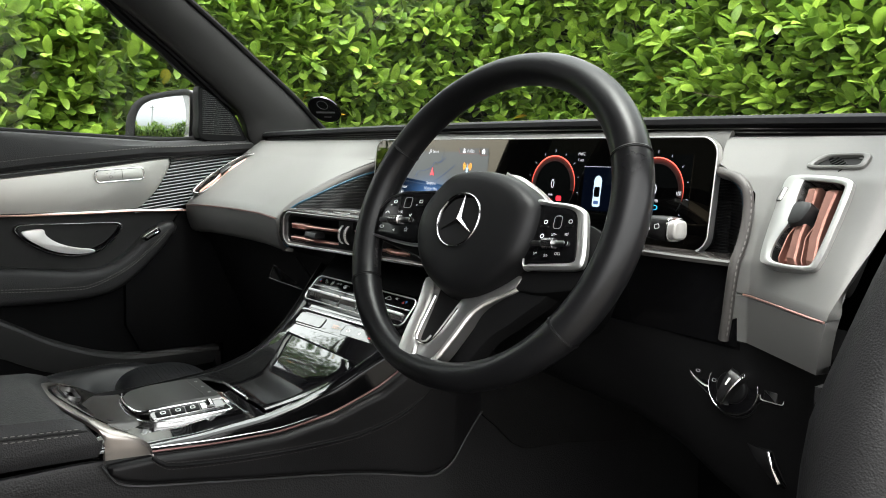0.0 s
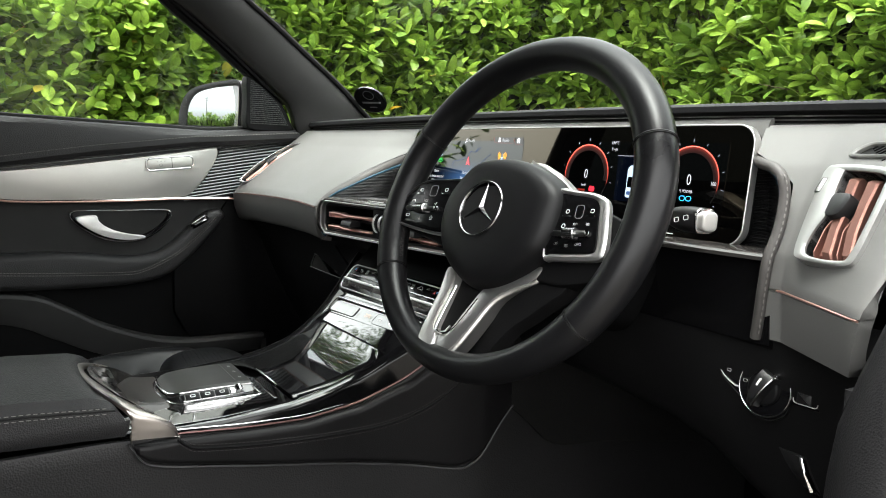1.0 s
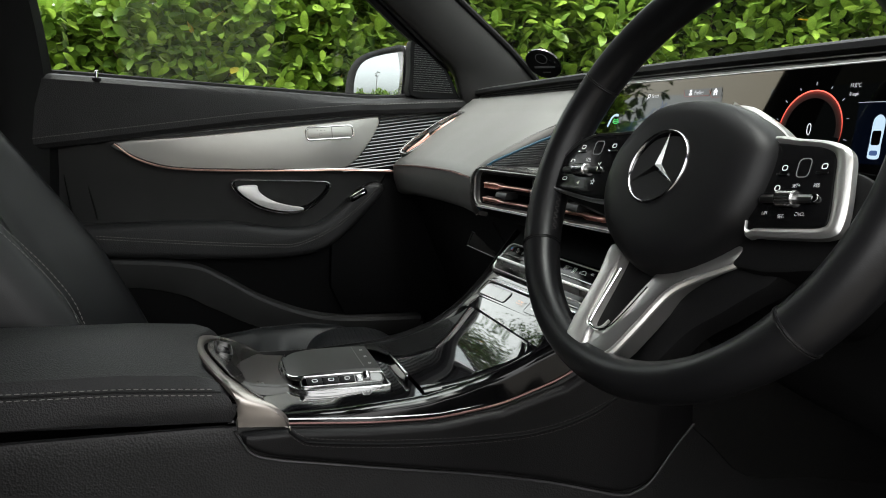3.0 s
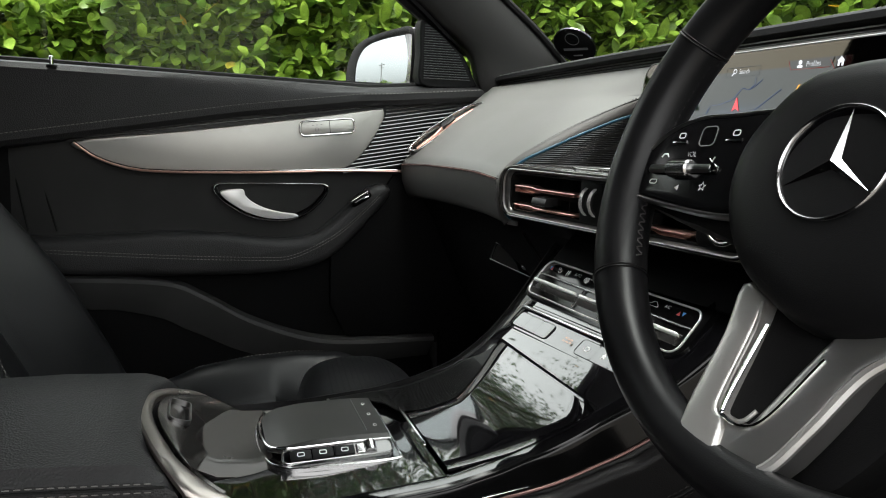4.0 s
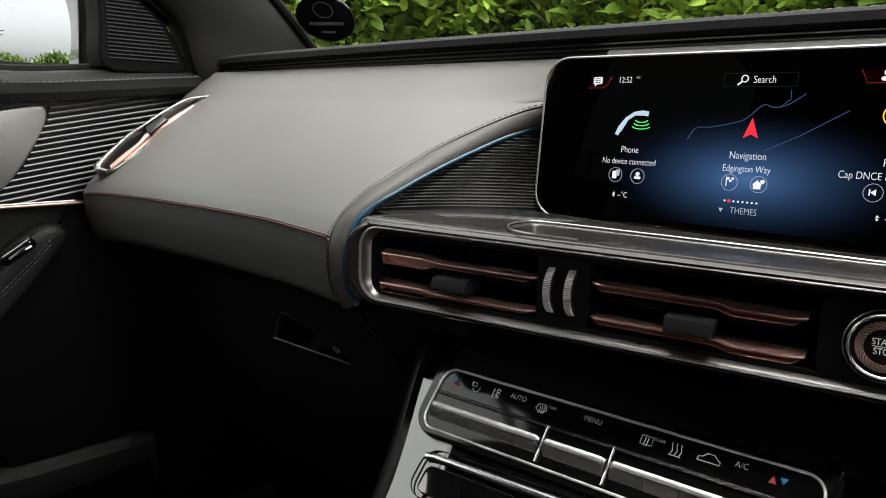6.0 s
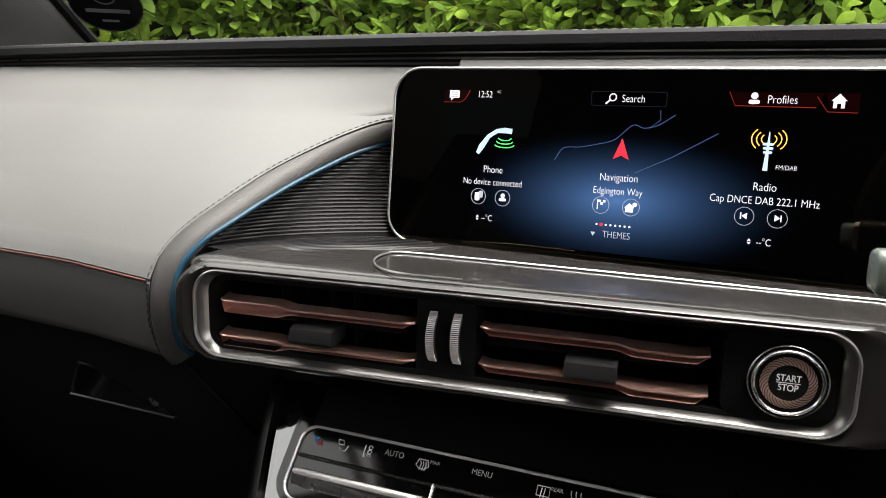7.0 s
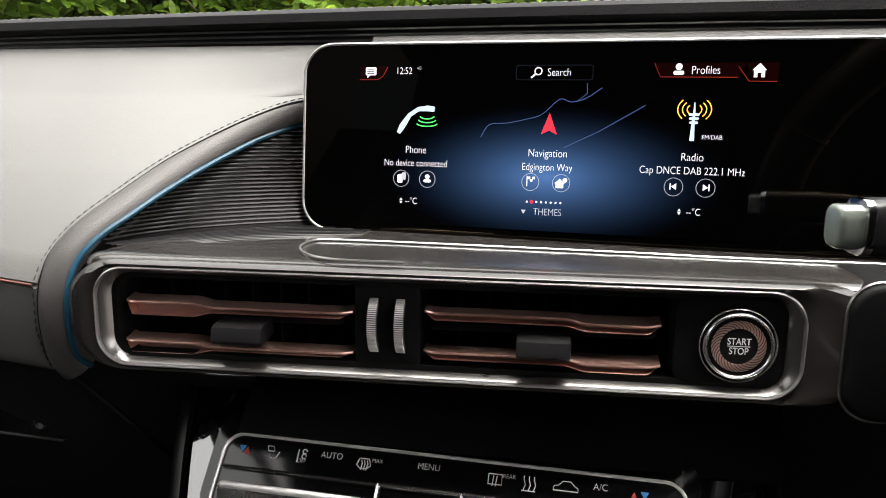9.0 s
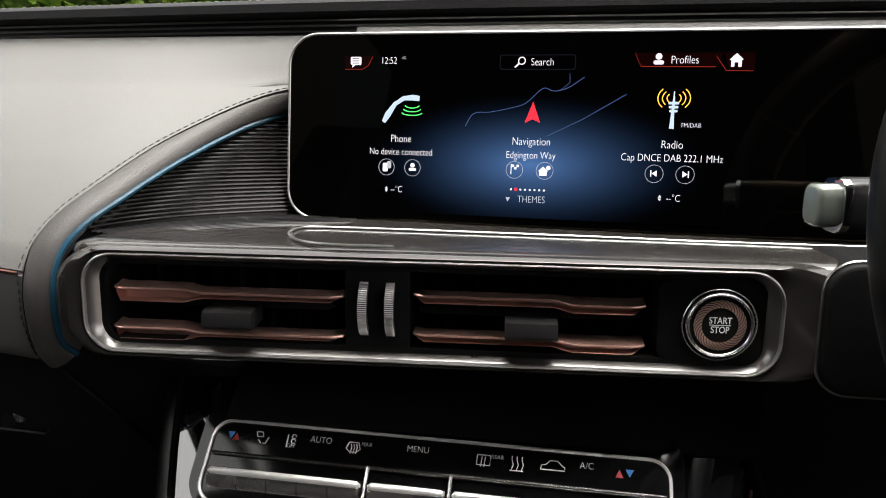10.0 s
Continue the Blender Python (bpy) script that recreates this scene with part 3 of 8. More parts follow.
def pillar(sx, name):
    """A windscreen pillar: a padded cover from the door's gap to the glass, with a dark seal along the glass."""
    a, b = curve(PILLAR_IN, 5), curve(PILLAR_OUT, 5)
    rows = []
    for p, q in zip(a, b):
        row = []
        for f, d in ((0.0, 0.012), (0.0, 0.002), (0.03, -0.004), (0.12, -0.010), (0.3, -0.015), (0.55, -0.016), (0.8, -0.012), (0.93, -0.006), (0.985, 0.001), (1.0, 0.008)):
            m = p.lerp(q, f)
            row.append(Vector((sx * (m.x + d), m.y, m.z)))
        for f in (0.95, 0.5, 0.05):
            m = p.lerp(q, f)
            row.append(Vector((sx * (m.x + 0.05), m.y, m.z)))
        rows.append(row)
    ob = part(name, loft(rows, 0, None, True, True), PILLAR)
    part("glass_seal", sweep([Vector((sx * (q.x - 0.002), q.y + 0.003, q.z + 0.001)) for q in b], 0.0065, None, 8), RUBBER, ob)
    return ob


tagged(pillar(-1, "windscreen_pillar"), "dark grey padded windscreen pillar", "pillar", kind="structure")
tagged(pillar(1, "windscreen_pillar"), "dark grey padded windscreen pillar", "pillar", kind="structure")
def wall_bar(name, pts, radii, flat, material, label):
    tagged(part(name, sweep(curve(pts, 6), [lerp(i / (6 * (len(pts) - 1)), np.linspace(0, 1, len(radii)), radii) for i in range(6 * (len(pts) - 1) + 1)], None, 12, flat=flat, up=(1, 0, 0)), material), label, "pillar", kind="structure")


for sx in (-1, 1):
    wall_bar("roof_rail", [(sx * 0.6, 0.46, 1.58), (sx * 0.61, 0.2, 1.645), (sx * 0.61, -0.6, 1.65), (sx * 0.6, -1.3, 1.52)], [0.035, 0.03, 0.05], 1.0, LINER, "dark roof rail along the side windows")
    wall_bar("middle_pillar", [(sx * 0.69, -0.045, 0.45), (sx * 0.69, -0.045, 0.9), (sx * 0.685, -0.04, 1.2), (sx * 0.62, -0.095, 1.6)], [0.09, 0.085, 0.075, 0.06], 0.6, SOFT, "black pillar between front and rear doors")
    wall_bar("rear_pillar", [(sx * 0.68, -1.2, 0.9), (sx * 0.67, -1.15, 1.2), (sx * 0.6, -1.05, 1.58)], [0.14, 0.13, 0.1], 0.6, SOFT, "black pillar behind the rear doors")
    # panes out of view, added dark to cut rear light and display reflections
    rear_pane = part("rear_side_window", loft([[Vector((sx * 0.695, y, 1.17)), Vector((sx * 0.68, y, 1.35)), Vector((sx * 0.61, y, 1.63))] for y in np.linspace(-1.25, -0.05, 6)], 0.004), TINT)
    tagged(rear_pane, "unseen rear side window, tinted dark to cut light and reflections", "window", kind="structure")
    bm = bmesh.new()
    box(sx * 0.72, -0.65, 0.82, 0.07, 1.0, 0.74, 0.02, None, bm)
    tagged(part("rear_door", bm, SOFT), "plain black rear door panel", "door", kind="structure")
bm = bmesh.new()
box(0.74, 0.25, 0.52, 0.12, 1.1, 0.2, 0.02, None, bm)
tagged(part("door_sill", bm, HARD), "black sill under the open driver's doorway", "sill", kind="structure")

screen_glass = part("windscreen", quad_slab([(-0.64, 1.03, 1.195), (0.64, 1.03, 1.195), (0.57, 0.50, 1.55), (-0.57, 0.50, 1.55)], 0.005), CLEAR)
screen_glass.visible_shadow = False
tagged(screen_glass, "clear laminated windscreen with dark edge", "windscreen", kind="structure")

# ---- dashboard ----
PAD_Z = (0.985, 1.0, 1.01, 1.03, 1.055, 1.066, 1.076, 1.11, 1.157, 1.185, 1.2)
PAD_Y = (0.675, 0.660, 0.654, 0.647, 0.645, 0.652, 0.664, 0.706, 0.768, 0.80, 0.812)
# the stitched line where the pad meets the roll round the fluted hood, from the display down to the foot
HEM = [(-0.095, 0.790, 1.1585), (-0.118, 0.788, 1.1563), (-0.1410, 0.7800, 1.1527), (-0.1580, 0.7705, 1.1465), (-0.1775, 0.7530, 1.1352), (-0.2000, 0.7260, 1.1178), (-0.2166, 0.6955, 1.0973), (-0.2250, 0.6770, 1.0850), (-0.2278, 0.6629, 1.0745), (-0.2268, 0.6520, 1.0650), (-0.2266, 0.6456, 1.0478), (-0.2282, 0.6480, 1.0270), (-0.2290, 0.6540, 1.0100), (-0.2276, 0.6600, 1.0010)]


def ease(a, b, x):
    f = min(1.0, max(0.0, (x - a) / (b - a)))
    return f * f * (3 - 2 * f)


def pad_y(x, z):
    """Depth of the passenger's pad; its outer end turns away into the door, its inner end falls back behind the display."""
    end = max(0.0, (-0.655 - x) / 0.05)
    inner = (0.016 * ease(-0.26, -0.15, x) + 0.010 * ease(-0.148, -0.12, x)) * (1 - ease(1.15, 1.192, z)) * ease(1.06, 1.12, z)
    return lerp(z, PAD_Z, PAD_Y) + 0.045 * end * end + inner


def pad_arch(x, z):
    """The seam and the lower edge rise a little in the middle."""
    rise = lerp(x, (-0.70, -0.60, -0.52, -0.40, -0.30, -0.224), (-0.008, -0.001, 0.002, 0.0045, 0.0045, 0.0))
    return rise * ease(1.12, 1.06, z) if z > 1.055 else rise


dash = thing("dashboard", (0, 0.85, 0.98), "dashboard with grey soft pads, black leather top and stitched rolls", "dashboard")

hem_line = curve(HEM, 8)
hem_z, hem_x = [p.z for p in hem_line][::-1], [p.x for p in hem_line][::-1]
zs = [0.9985, 1.0005, 1.004, 1.010, 1.018, 1.03, 1.042, 1.05, 1.0535, 1.055, 1.0565, 1.06, 1.066] + list(np.linspace(1.07, 1.158, 34)) + [1.162, 1.168, 1.174, 1.183, 1.1895]
rows = []
for z in zs:
    xr = lerp(z, hem_z, hem_x) if z < 1.1585 else -0.095
    groove = 0.0022 if z == 1.055 else 0.0
    tuck = 0.014 if z == 0.9985 else 0.004 if z == 1.0005 else 0.0
    row = []
    for k in range(41):
        x = -0.705 + (xr + 0.705) * (k / 40)
        row.append(Vector((x, pad_y(x, z) + groove + tuck, z + pad_arch(x, z))))
    rows.append(row)
part("passenger_pad", loft(rows, 0.006), PAD, dash, "grey soft-touch pad with a seam")
part("seam_piping", sweep([(x, pad_y(x, 1.055) + 0.0003, 1.055 + pad_arch(x, 1.055)) for x in np.linspace(-0.69, -0.229, 30)], 0.0009, None, 6), SLAT_COPPER, dash, "thin copper seam piping")
# the ledge above and behind the display
rows = []
for z, y in ((1.14, 0.80), (1.17, 0.797), (1.189, 0.799), (1.194, 0.802), (1.1955, 0.806)):
    rows.append([Vector((x, y, z)) for x in np.linspace(-0.098, 0.477, 24)])
part("display_ledge", loft(rows, 0.008), PAD, dash)
def driver_y(x, z):
    flat = lerp(z, (0.99, 1.02, 1.05, 1.076, 1.113, 1.151, 1.185, 1.2), (0.742, 0.738, 0.735, 0.737, 0.752, 0.772, 0.798, 0.812))
    full = lerp(z, (0.99, 1.02, 1.05, 1.08, 1.113, 1.151, 1.185, 1.2), (0.683, 0.674, 0.670, 0.690, 0.716, 0.742, 0.790, 0.812))
    f = min(1.0, max(0.0, (x - 0.545) / 0.10))
    end = max(0.0, (x - 0.63) / 0.03)
    return flat + (full - flat) * f + 0.012 * end * end


VENT_OUT = [(-0.0433, 0.0405), (-0.0359, 0.0452), (-0.0047, 0.0455), (0.0231, 0.0425), (0.0305, 0.0323), (0.0366, -0.0043), (0.0401, -0.0326), (0.0360, -0.0415), (0.0153, -0.0438), (-0.0136, -0.0432), (-0.0225, -0.0367), (-0.0310, -0.0119), (-0.0415, 0.0283)]
VENT_IN = [(-0.0225, 0.0385), (-0.0185, 0.0402), (0.0047, 0.0395), (0.0212, 0.0368), (0.0248, 0.0266), (0.0305, -0.0077), (0.0328, -0.0338), (0.0270, -0.0388), (0.0038, -0.0402), (-0.0110, -0.0365), (-0.0152, -0.0187), (-0.0127, 0.0014), (-0.0190, 0.0209)]
DRIVER_VENT = basis((0.5895, 0.7335, 1.1138), (0.0615, -0.0215, 0.0), (0.0, 0.048, 0.073))
rows = []
for z in [0.999, 1.001, 1.006, 1.02, 1.035, 1.0435, 1.045, 1.0465] + list(np.linspace(1.052, 1.180, 44)) + [1.184, 1.1885]:
    xl = lerp(z, (0.985, 1.06, 1.11, 1.135, 1.15, 1.162, 1.19), (0.5245, 0.533, 0.535, 0.529, 0.508, 0.479, 0.474))
    xr = lerp(z, (0.985, 1.02, 1.058, 1.1, 1.16, 1.2), (0.629, 0.636, 0.645, 0.654, 0.663, 0.668))
    groove = 0.0022 if z == 1.045 else 0.0
    rows.append([Vector((xl + (xr - xl) * k / 54, driver_y(xl + (xr - xl) * k / 54, z) + groove + (0.02 if z == 0.999 else 0.0), z)) for k in range(55)])
bm = loft(rows, 0.012)
dm = basis((0.597, driver_y(0.597, 1.1660) - 0.0012, 1.1660), (1, -0.24, 0.01), (0.0, 0.78, 0.63)) @ Matrix.Diagonal((0.94, 0.9, 1, 1))
away, away2 = DRIVER_VENT.inverted(), dm.inverted()
vent_mid = [((2 * a[0] + b[0]) / 3, (2 * a[1] + b[1]) / 3) for a, b in zip(VENT_OUT, VENT_IN)]
cut = []
for f in bm.faces:
    p = away @ f.calc_center_median()
    if abs(p.z) < 0.04 and inside(p.x, p.y, vent_mid):
        cut.append(f)
    p = away2 @ f.calc_center_median()
    if p.z > -0.007 and (p.x / 0.0255) ** 2 + (p.y / 0.0092) ** 2 < 1:
        cut.append(f)
bmesh.ops.delete(bm, geom=list(set(cut)), context="FACES")
part("driver_pad", bm, PAD, dash, "grey soft-touch pad with a seam")
part("seam_piping", sweep([(x, driver_y(x, 1.045) + 0.0005, 1.045) for x in np.linspace(0.54, 0.64, 12)], 0.0011, None, 6), COPPER, dash, "thin copper seam piping")

# leather-covered top with a stitched roll, dark at the windscreen
rows = []
for y, z in ((0.812, 1.2022), (0.803, 1.2024), (0.7985, 1.2045), (0.7992, 1.2092), (0.8035, 1.2118), (0.82, 1.2118), (0.90, 1.205), (1.0, 1.195), (1.06, 1.187)):
    rows.append([Vector((x, y + 0.02 * max(0, (abs(x) - 0.55) / 0.15) ** 2, z - 0.006 * (abs(x) / 0.7) ** 2)) for x in np.linspace(-0.69, 0.69, 40)])
part("top_cover", loft(rows, 0.0008), TOP_LEATHER, dash, "black leather top cover")
part("stitching", dashes([(x, 0.804 + 0.02 * max(0, (abs(x) - 0.55) / 0.15) ** 2, 1.2123 - 0.006 * (abs(x) / 0.7) ** 2) for x in np.linspace(-0.66, 0.66, 40)], 0.0042, 0.002, 0.0008), STITCH, dash, "pale double stitching")
rows = []
for y, z in ((0.8068, 1.190), (0.8125, 1.2035)):
    rows.append([Vector((x, y + 0.02 * max(0, (abs(x) - 0.55) / 0.15) ** 2, z - 0.006 * (abs(x) / 0.7) ** 2)) for x in np.linspace(-0.68, 0.68, 30)])
part("groove", loft(rows, 0.004), FLUTE, dash)
for k in range(3):
    part("trim_line", sweep([(x, 0.8062 + 0.0018 * k + 0.02 * max(0, (abs(x) - 0.55) / 0.15) ** 2, 1.1925 + 0.0038 * k - 0.006 * (abs(x) / 0.7) ** 2) for x in np.linspace(-0.68, 0.68, 36)], 0.0008, None, 6), RIB_METAL, dash, "thin metal line")

# rolls round the fluted hoods, with light guides
GUIDE = [(-0.112, 0.806, 1.1470), (-0.1280, 0.7985, 1.1430), (-0.1444, 0.7863, 1.1375), (-0.1596, 0.7671, 1.1299), (-0.1724, 0.7470, 1.1198), (-0.1830, 0.7265, 1.1095), (-0.1914, 0.7064, 1.0991), (-0.1981, 0.6872, 1.0889), (-0.2045, 0.6700, 1.0794), (-0.2088, 0.6565, 1.0677), (-0.2096, 0.6490, 1.0532), (-0.2092, 0.6470, 1.0376), (-0.2075, 0.6490, 1.0189), (-0.2035, 0.6550, 1.0105)]
guide_line = curve(GUIDE, 8)


def along(line, n):
    """Points at even steps along a line."""
    d = [0.0]
    for a, b in zip(line, line[1:]):
        d.append(d[-1] + (b - a).length)
    return [Vector((lerp(s, d, [p.x for p in line]), lerp(s, d, [p.y for p in line]), lerp(s, d, [p.z for p in line]))) for s in np.linspace(0, d[-1], n)]


hem_even, guide_even = along(hem_line, 70), along(guide_line, 70)
rows = []
for i, (a, b) in enumerate(zip(hem_even, guide_even)):
    tang = (hem_even[min(i + 1, 69)] - hem_even[max(i - 1, 0)]).normalized()
    across = b - a
    out = tang.cross(across).normalized()
    if out.dot(SEEN_FROM - a) < 0:
        out = -out
    w = across.length
    rows.append([a + across * f + out * (h * w) for f, h in ((-0.02, -0.10), (0.01, -0.02), (0.06, 0.06), (0.16, 0.13), (0.32, 0.19), (0.5, 0.21), (0.68, 0.185), (0.82, 0.12), (0.92, 0.02), (0.97, -0.12), (0.99, -0.30))])
part("roll", loft(rows, 0.002), ROLL, dash, "grey leather roll round the fluted hood")
part("roll_groove", sweep([p + Vector((0.0004, -0.0002, 0)) for p in hem_even[4:]], 0.0006, None, 6), RUBBER, dash)
part("stitching", dashes([Vector((p.x - 0.0022, pad_y(p.x - 0.0022, p.z + 0.0012) - 0.0002, p.z + 0.0012)) for p in hem_even[8:]], 0.0030, 0.0018, 0.00042), DARK_STITCH, dash, "fine stitching beside the roll")
part("light_guide", sweep(guide_line[4:], 0.0016, None, 8), BLUE, dash, "thin blue light guide")
roll_r = curve([(0.478, 0.779, 1.1545), (0.500, 0.757, 1.1515), (0.517, 0.748, 1.148), (0.528, 0.744, 1.138), (0.532, 0.742, 1.12), (0.5325, 0.7365, 1.095), (0.5305, 0.729, 1.072), (0.529, 0.728, 1.050), (0.5255, 0.731, 1.022), (0.5215, 0.735, 1.0)], 6)
roll_r = [p + Vector((0.001, 0.004, 0)) for p in roll_r]
part("roll", sweep(roll_r, 0.0048, None, 14), ROLL, dash, "grey leather roll round the fluted hood")
part("stitching", dashes([p + Vector((0.0058, -0.0052, 0.001)) for p in roll_r[16:]], 0.0034, 0.0024, 0.0007), STITCH, dash)
part("light_guide", sweep([p + Vector((-0.006, 0.003, -0.003)) for p in roll_r[2:26]], 0.0012, None, 8), BLUE, dash, "thin blue light guide")

# fluted hoods beside the display: a dark sheet with ribs
wall = [p for p in guide_line if p.z > 1.066][::-1]
bx, by, bz = [p.x for p in wall], [p.y for p in wall], [p.z for p in wall]
rows = []
for z in np.linspace(1.070, 1.148, 12):
    x0, y0 = lerp(z, bz, bx) + 0.0015, lerp(z, bz, by) + 0.004
    rows.append([Vector((x0 + (-0.09 - x0) * f, y0 + (0.808 - y0) * f ** 0.5 + 0.002, z)) for f in np.linspace(0, 1, 12) ** 2])
part("hood_sheet", loft(rows, 0.004), FLUTE, dash)
for k in range(28):
    z = 1.0768 + 0.00245 * k
    x0, y0 = lerp(z, bz, bx) + 0.0015, lerp(z, bz, by) + 0.004
    part("rib", sweep([(x0 + (-0.09 - x0) * f, y0 + (0.806 - y0) * f ** 0.5, z) for f in np.linspace(0, 1, 11) ** 2], 0.00085, None, 6), RIB_BLACK, dash)
for k in range(9):
    part("rib", sweep(curve([(-0.2035 + 0.003 * k, 0.672 + 0.0005 * k, 1.0746 - 0.0004 * k), (-0.178 + 0.003 * k, 0.716 - 0.003 * k, 1.0748), (-0.145 + 0.002 * k, 0.755 - 0.005 * k, 1.0746), (-0.085, 0.788 - 0.0062 * k, 1.0738)], 4), 0.0006, None, 6), FLUTE, dash)
rows = []
for z in np.linspace(1.062, 1.15, 6):
    rows.append([Vector((x, 0.793 - 0.03 * max(0, (x - 0.49) / 0.03), z)) for x in np.linspace(0.465, lerp(z, (1.06, 1.12, 1.15), (0.531, 0.527, 0.508)), 8)])
part("hood_sheet", loft(rows, 0.004), FLUTE, dash)
for k in range(26):
    z = 1.066 + 0.0031 * k
    part("rib", sweep([(x, 0.791 - 0.03 * max(0, (x - 0.49) / 0.03), z) for x in np.linspace(0.468, lerp(z, (1.06, 1.12, 1.15), (0.524, 0.522, 0.505)), 6)], 0.0011, None, 6), FLUTE, dash)

# lower dashboard, one dark skin under the pads
rows = []
for y, z in ((0.70, 1.012), (0.695, 0.995), (0.705, 0.975), (0.722, 0.945), (0.735, 0.915), (0.75, 0.88), (0.79, 0.80), (0.86, 0.68), (0.98, 0.6)):
    rows.append([Vector((x, y + 0.012 * (x + 0.4), z)) for x in np.linspace(-0.70, -0.13, 14)])
part("lower_panel_passenger", loft(rows, 0.01), LOWER, dash)
rows = []
for f, y in ((0.0, 0.77), (0.1, 0.752), (0.25, 0.752), (0.45, 0.757), (0.7, 0.768), (0.9, 0.782), (0.97, 0.790), (1.0, 0.802), (1.0, 0.86), (0.98, 1.28)):
    row = []
    for x in np.linspace(0.135, 0.70, 24):
        low = lerp(x, (0.135, 0.30, 0.40, 0.46, 0.52, 0.70), (0.905, 0.892, 0.885, 0.868, 0.835, 0.815))
        row.append(Vector((x, y, 1.02 + (low - 1.02) * f)))
    rows.append(row)
part("lower_panel_driver", loft(rows, 0.006), SOFT, dash, "black knee panel over the footwell")
rows = []
for y, z in ((0.742, 1.068), (0.742, 1.05), (0.742, 1.02), (0.744, 0.995), (0.755, 0.988)):
    rows.append([Vector((x, y - 0.004 * max(0, (x - 0.45) / 0.08), z)) for x in np.linspace(0.28, 0.535, 14)])
part("column_fascia", loft(rows, 0.006), POD, dash, "dark gloss fascia beside the column")
part("glove_box_gap", sweep(curve([(-0.262, 0.70, 0.985), (-0.235, 0.712, 0.955), (-0.205, 0.735, 0.91), (-0.17, 0.762, 0.85)], 6), 0.002, None, 6), RUBBER, dash)
m = basis((-0.344, 0.7245, 0.9365), (1, 0.28, -0.13), (0, 0.3, 0.95))
gh = part("glove_box_handle", ring(rrect(0, 0, 0.095, 0.026, 0.006), rrect(0, 0, 0.0932, 0.0242, 0.0055), m, -0.004, 0.001), TAB, dash, "recessed glove box handle")
part("handle_recess", prism(rrect(0, 0, 0.0932, 0.0242, 0.0055), m, -0.012, -0.001), PIANO, gh)
for v in (0.0125, -0.0125):
    part("handle_lip", sweep([m @ Vector((-0.046, v, 0.001)), m @ Vector((0.044, v, 0.001))], 0.0009, None, 6), DARK_SATIN, gh, "thin bright lip")
part("lock", prism(circle(0.026, -0.002, 0.0055, 18), m, -0.004, 0.002, 0.0015), CHROME, gh, "small chrome lock")
part("airbag_mark", prism(rrect(0, 0, 0.022, 0.009, 0.002), basis((-0.648, 0.648, 1.035), (1, 0, 0), (0, 0.1, 1)), -0.002, 0.0008, 0.0004), PAD, dash)

# ---- centre vents and their lacquered shelf ----
VENT = basis((-0.178, 0.637, 1.046), (0.325, 0.053, 0), (0, 0, 1))
vents = thing("centre_air_vents", (0, 0.70, 1.01), "wide centre air vent unit with copper slats and a chrome frame", "air vent")


def shelf_y(x):
    return lerp(x, (-0.206, -0.200, -0.192, -0.184, -0.176, 0.147, 0.30, 0.47, 0.53), (0.664, 0.652, 0.6445, 0.6405, 0.6395, 0.6925, 0.712, 0.7265, 0.732))


rows = []
for x in list(np.linspace(-0.204, -0.17, 10)) + list(np.linspace(-0.15, 0.53, 30)):
    yf = shelf_y(x)
    drop = 0.006 * max(0, (-0.178 - x) / 0.03) ** 2
    rows.append([Vector((x, 0.80, 1.0738)), Vector((x, 0.77, 1.0738)), Vector((x, yf + 0.05, 1.0750 - drop)), Vector((x, yf + 0.02, 1.0757 - drop)), Vector((x, yf + 0.010, 1.0756 - drop)), Vector((x, yf + 0.005, 1.0750 - drop)), Vector((x, yf + 0.002, 1.0738 - drop)), Vector((x, yf + 0.0006, 1.0722 - drop)), Vector((x, yf + 0.0006, 1.069 - drop))])
part("shelf", loft(rows, 0.004), LACQUER, vents, "dark lacquered metal shelf")
chr_o = rrect(0.1647, 0, 0.3376, 0.0510, 0.0165, 10)
chr_c = rrect(0.1647, 0, 0.3344, 0.0478, 0.0149, 10)
chr_i = rrect(0.1650, -0.0003, 0.3210, 0.0420, 0.0095, 10)
bm = bmesh.new()
loops = []
for f, bulge in ((0.0, 0.0), (0.12, 0.0012), (0.3, 0.0016), (0.5, 0.0005), (0.7, -0.004), (0.88, -0.012), (1.0, -0.024)):
    line = []
    for (x, y) in chr_o:
        cx, cy = (x - 0.1647) / 0.1688, y / 0.0255
        grow = 0.0225 * max(0.0, -cx) ** 8 + 0.07 * max(0.0, cx) ** 8
        up = 0.0040 * max(0.0, cy) ** 6 + 0.0045 * max(0.0, -cy) ** 6
        sink = bulge if cx < 0.9 else bulge * (1 - 0.75 * min(1.0, (cx - 0.9) / 0.1))
        line.append(bm.verts.new(VENT @ Vector((x + (-grow if cx < 0 else grow) * f, y + (up if cy > 0 else -up) * f, sink))))
    loops.append(line)
for a, b in zip(loops, loops[1:]):
    for i in range(len(a)):
        bm.faces.new((a[i], b[i], b[(i + 1) % len(a)], a[(i + 1) % len(a)]))
bmesh.ops.recalc_face_normals(bm, faces=bm.faces[:])
part("surround", bm, LACQUER, vents, "dark lacquered surround")


def collar(name, profile, material, label):
    """A closed band round the vents through outlines at given depths."""
    bm = bmesh.new()
    loops = [[bm.verts.new(VENT @ Vector((p[0], p[1], d))) for p in line] for line, d in profile]
    for a, b in zip(loops, loops[1:]):
        for i in range(len(a)):
            bm.faces.new((a[i], a[(i + 1) % len(a)], b[(i + 1) % len(a)], b[i]))
    bmesh.ops.recalc_face_normals(bm, faces=bm.faces[:])
    part(name, bm, material, vents, label)


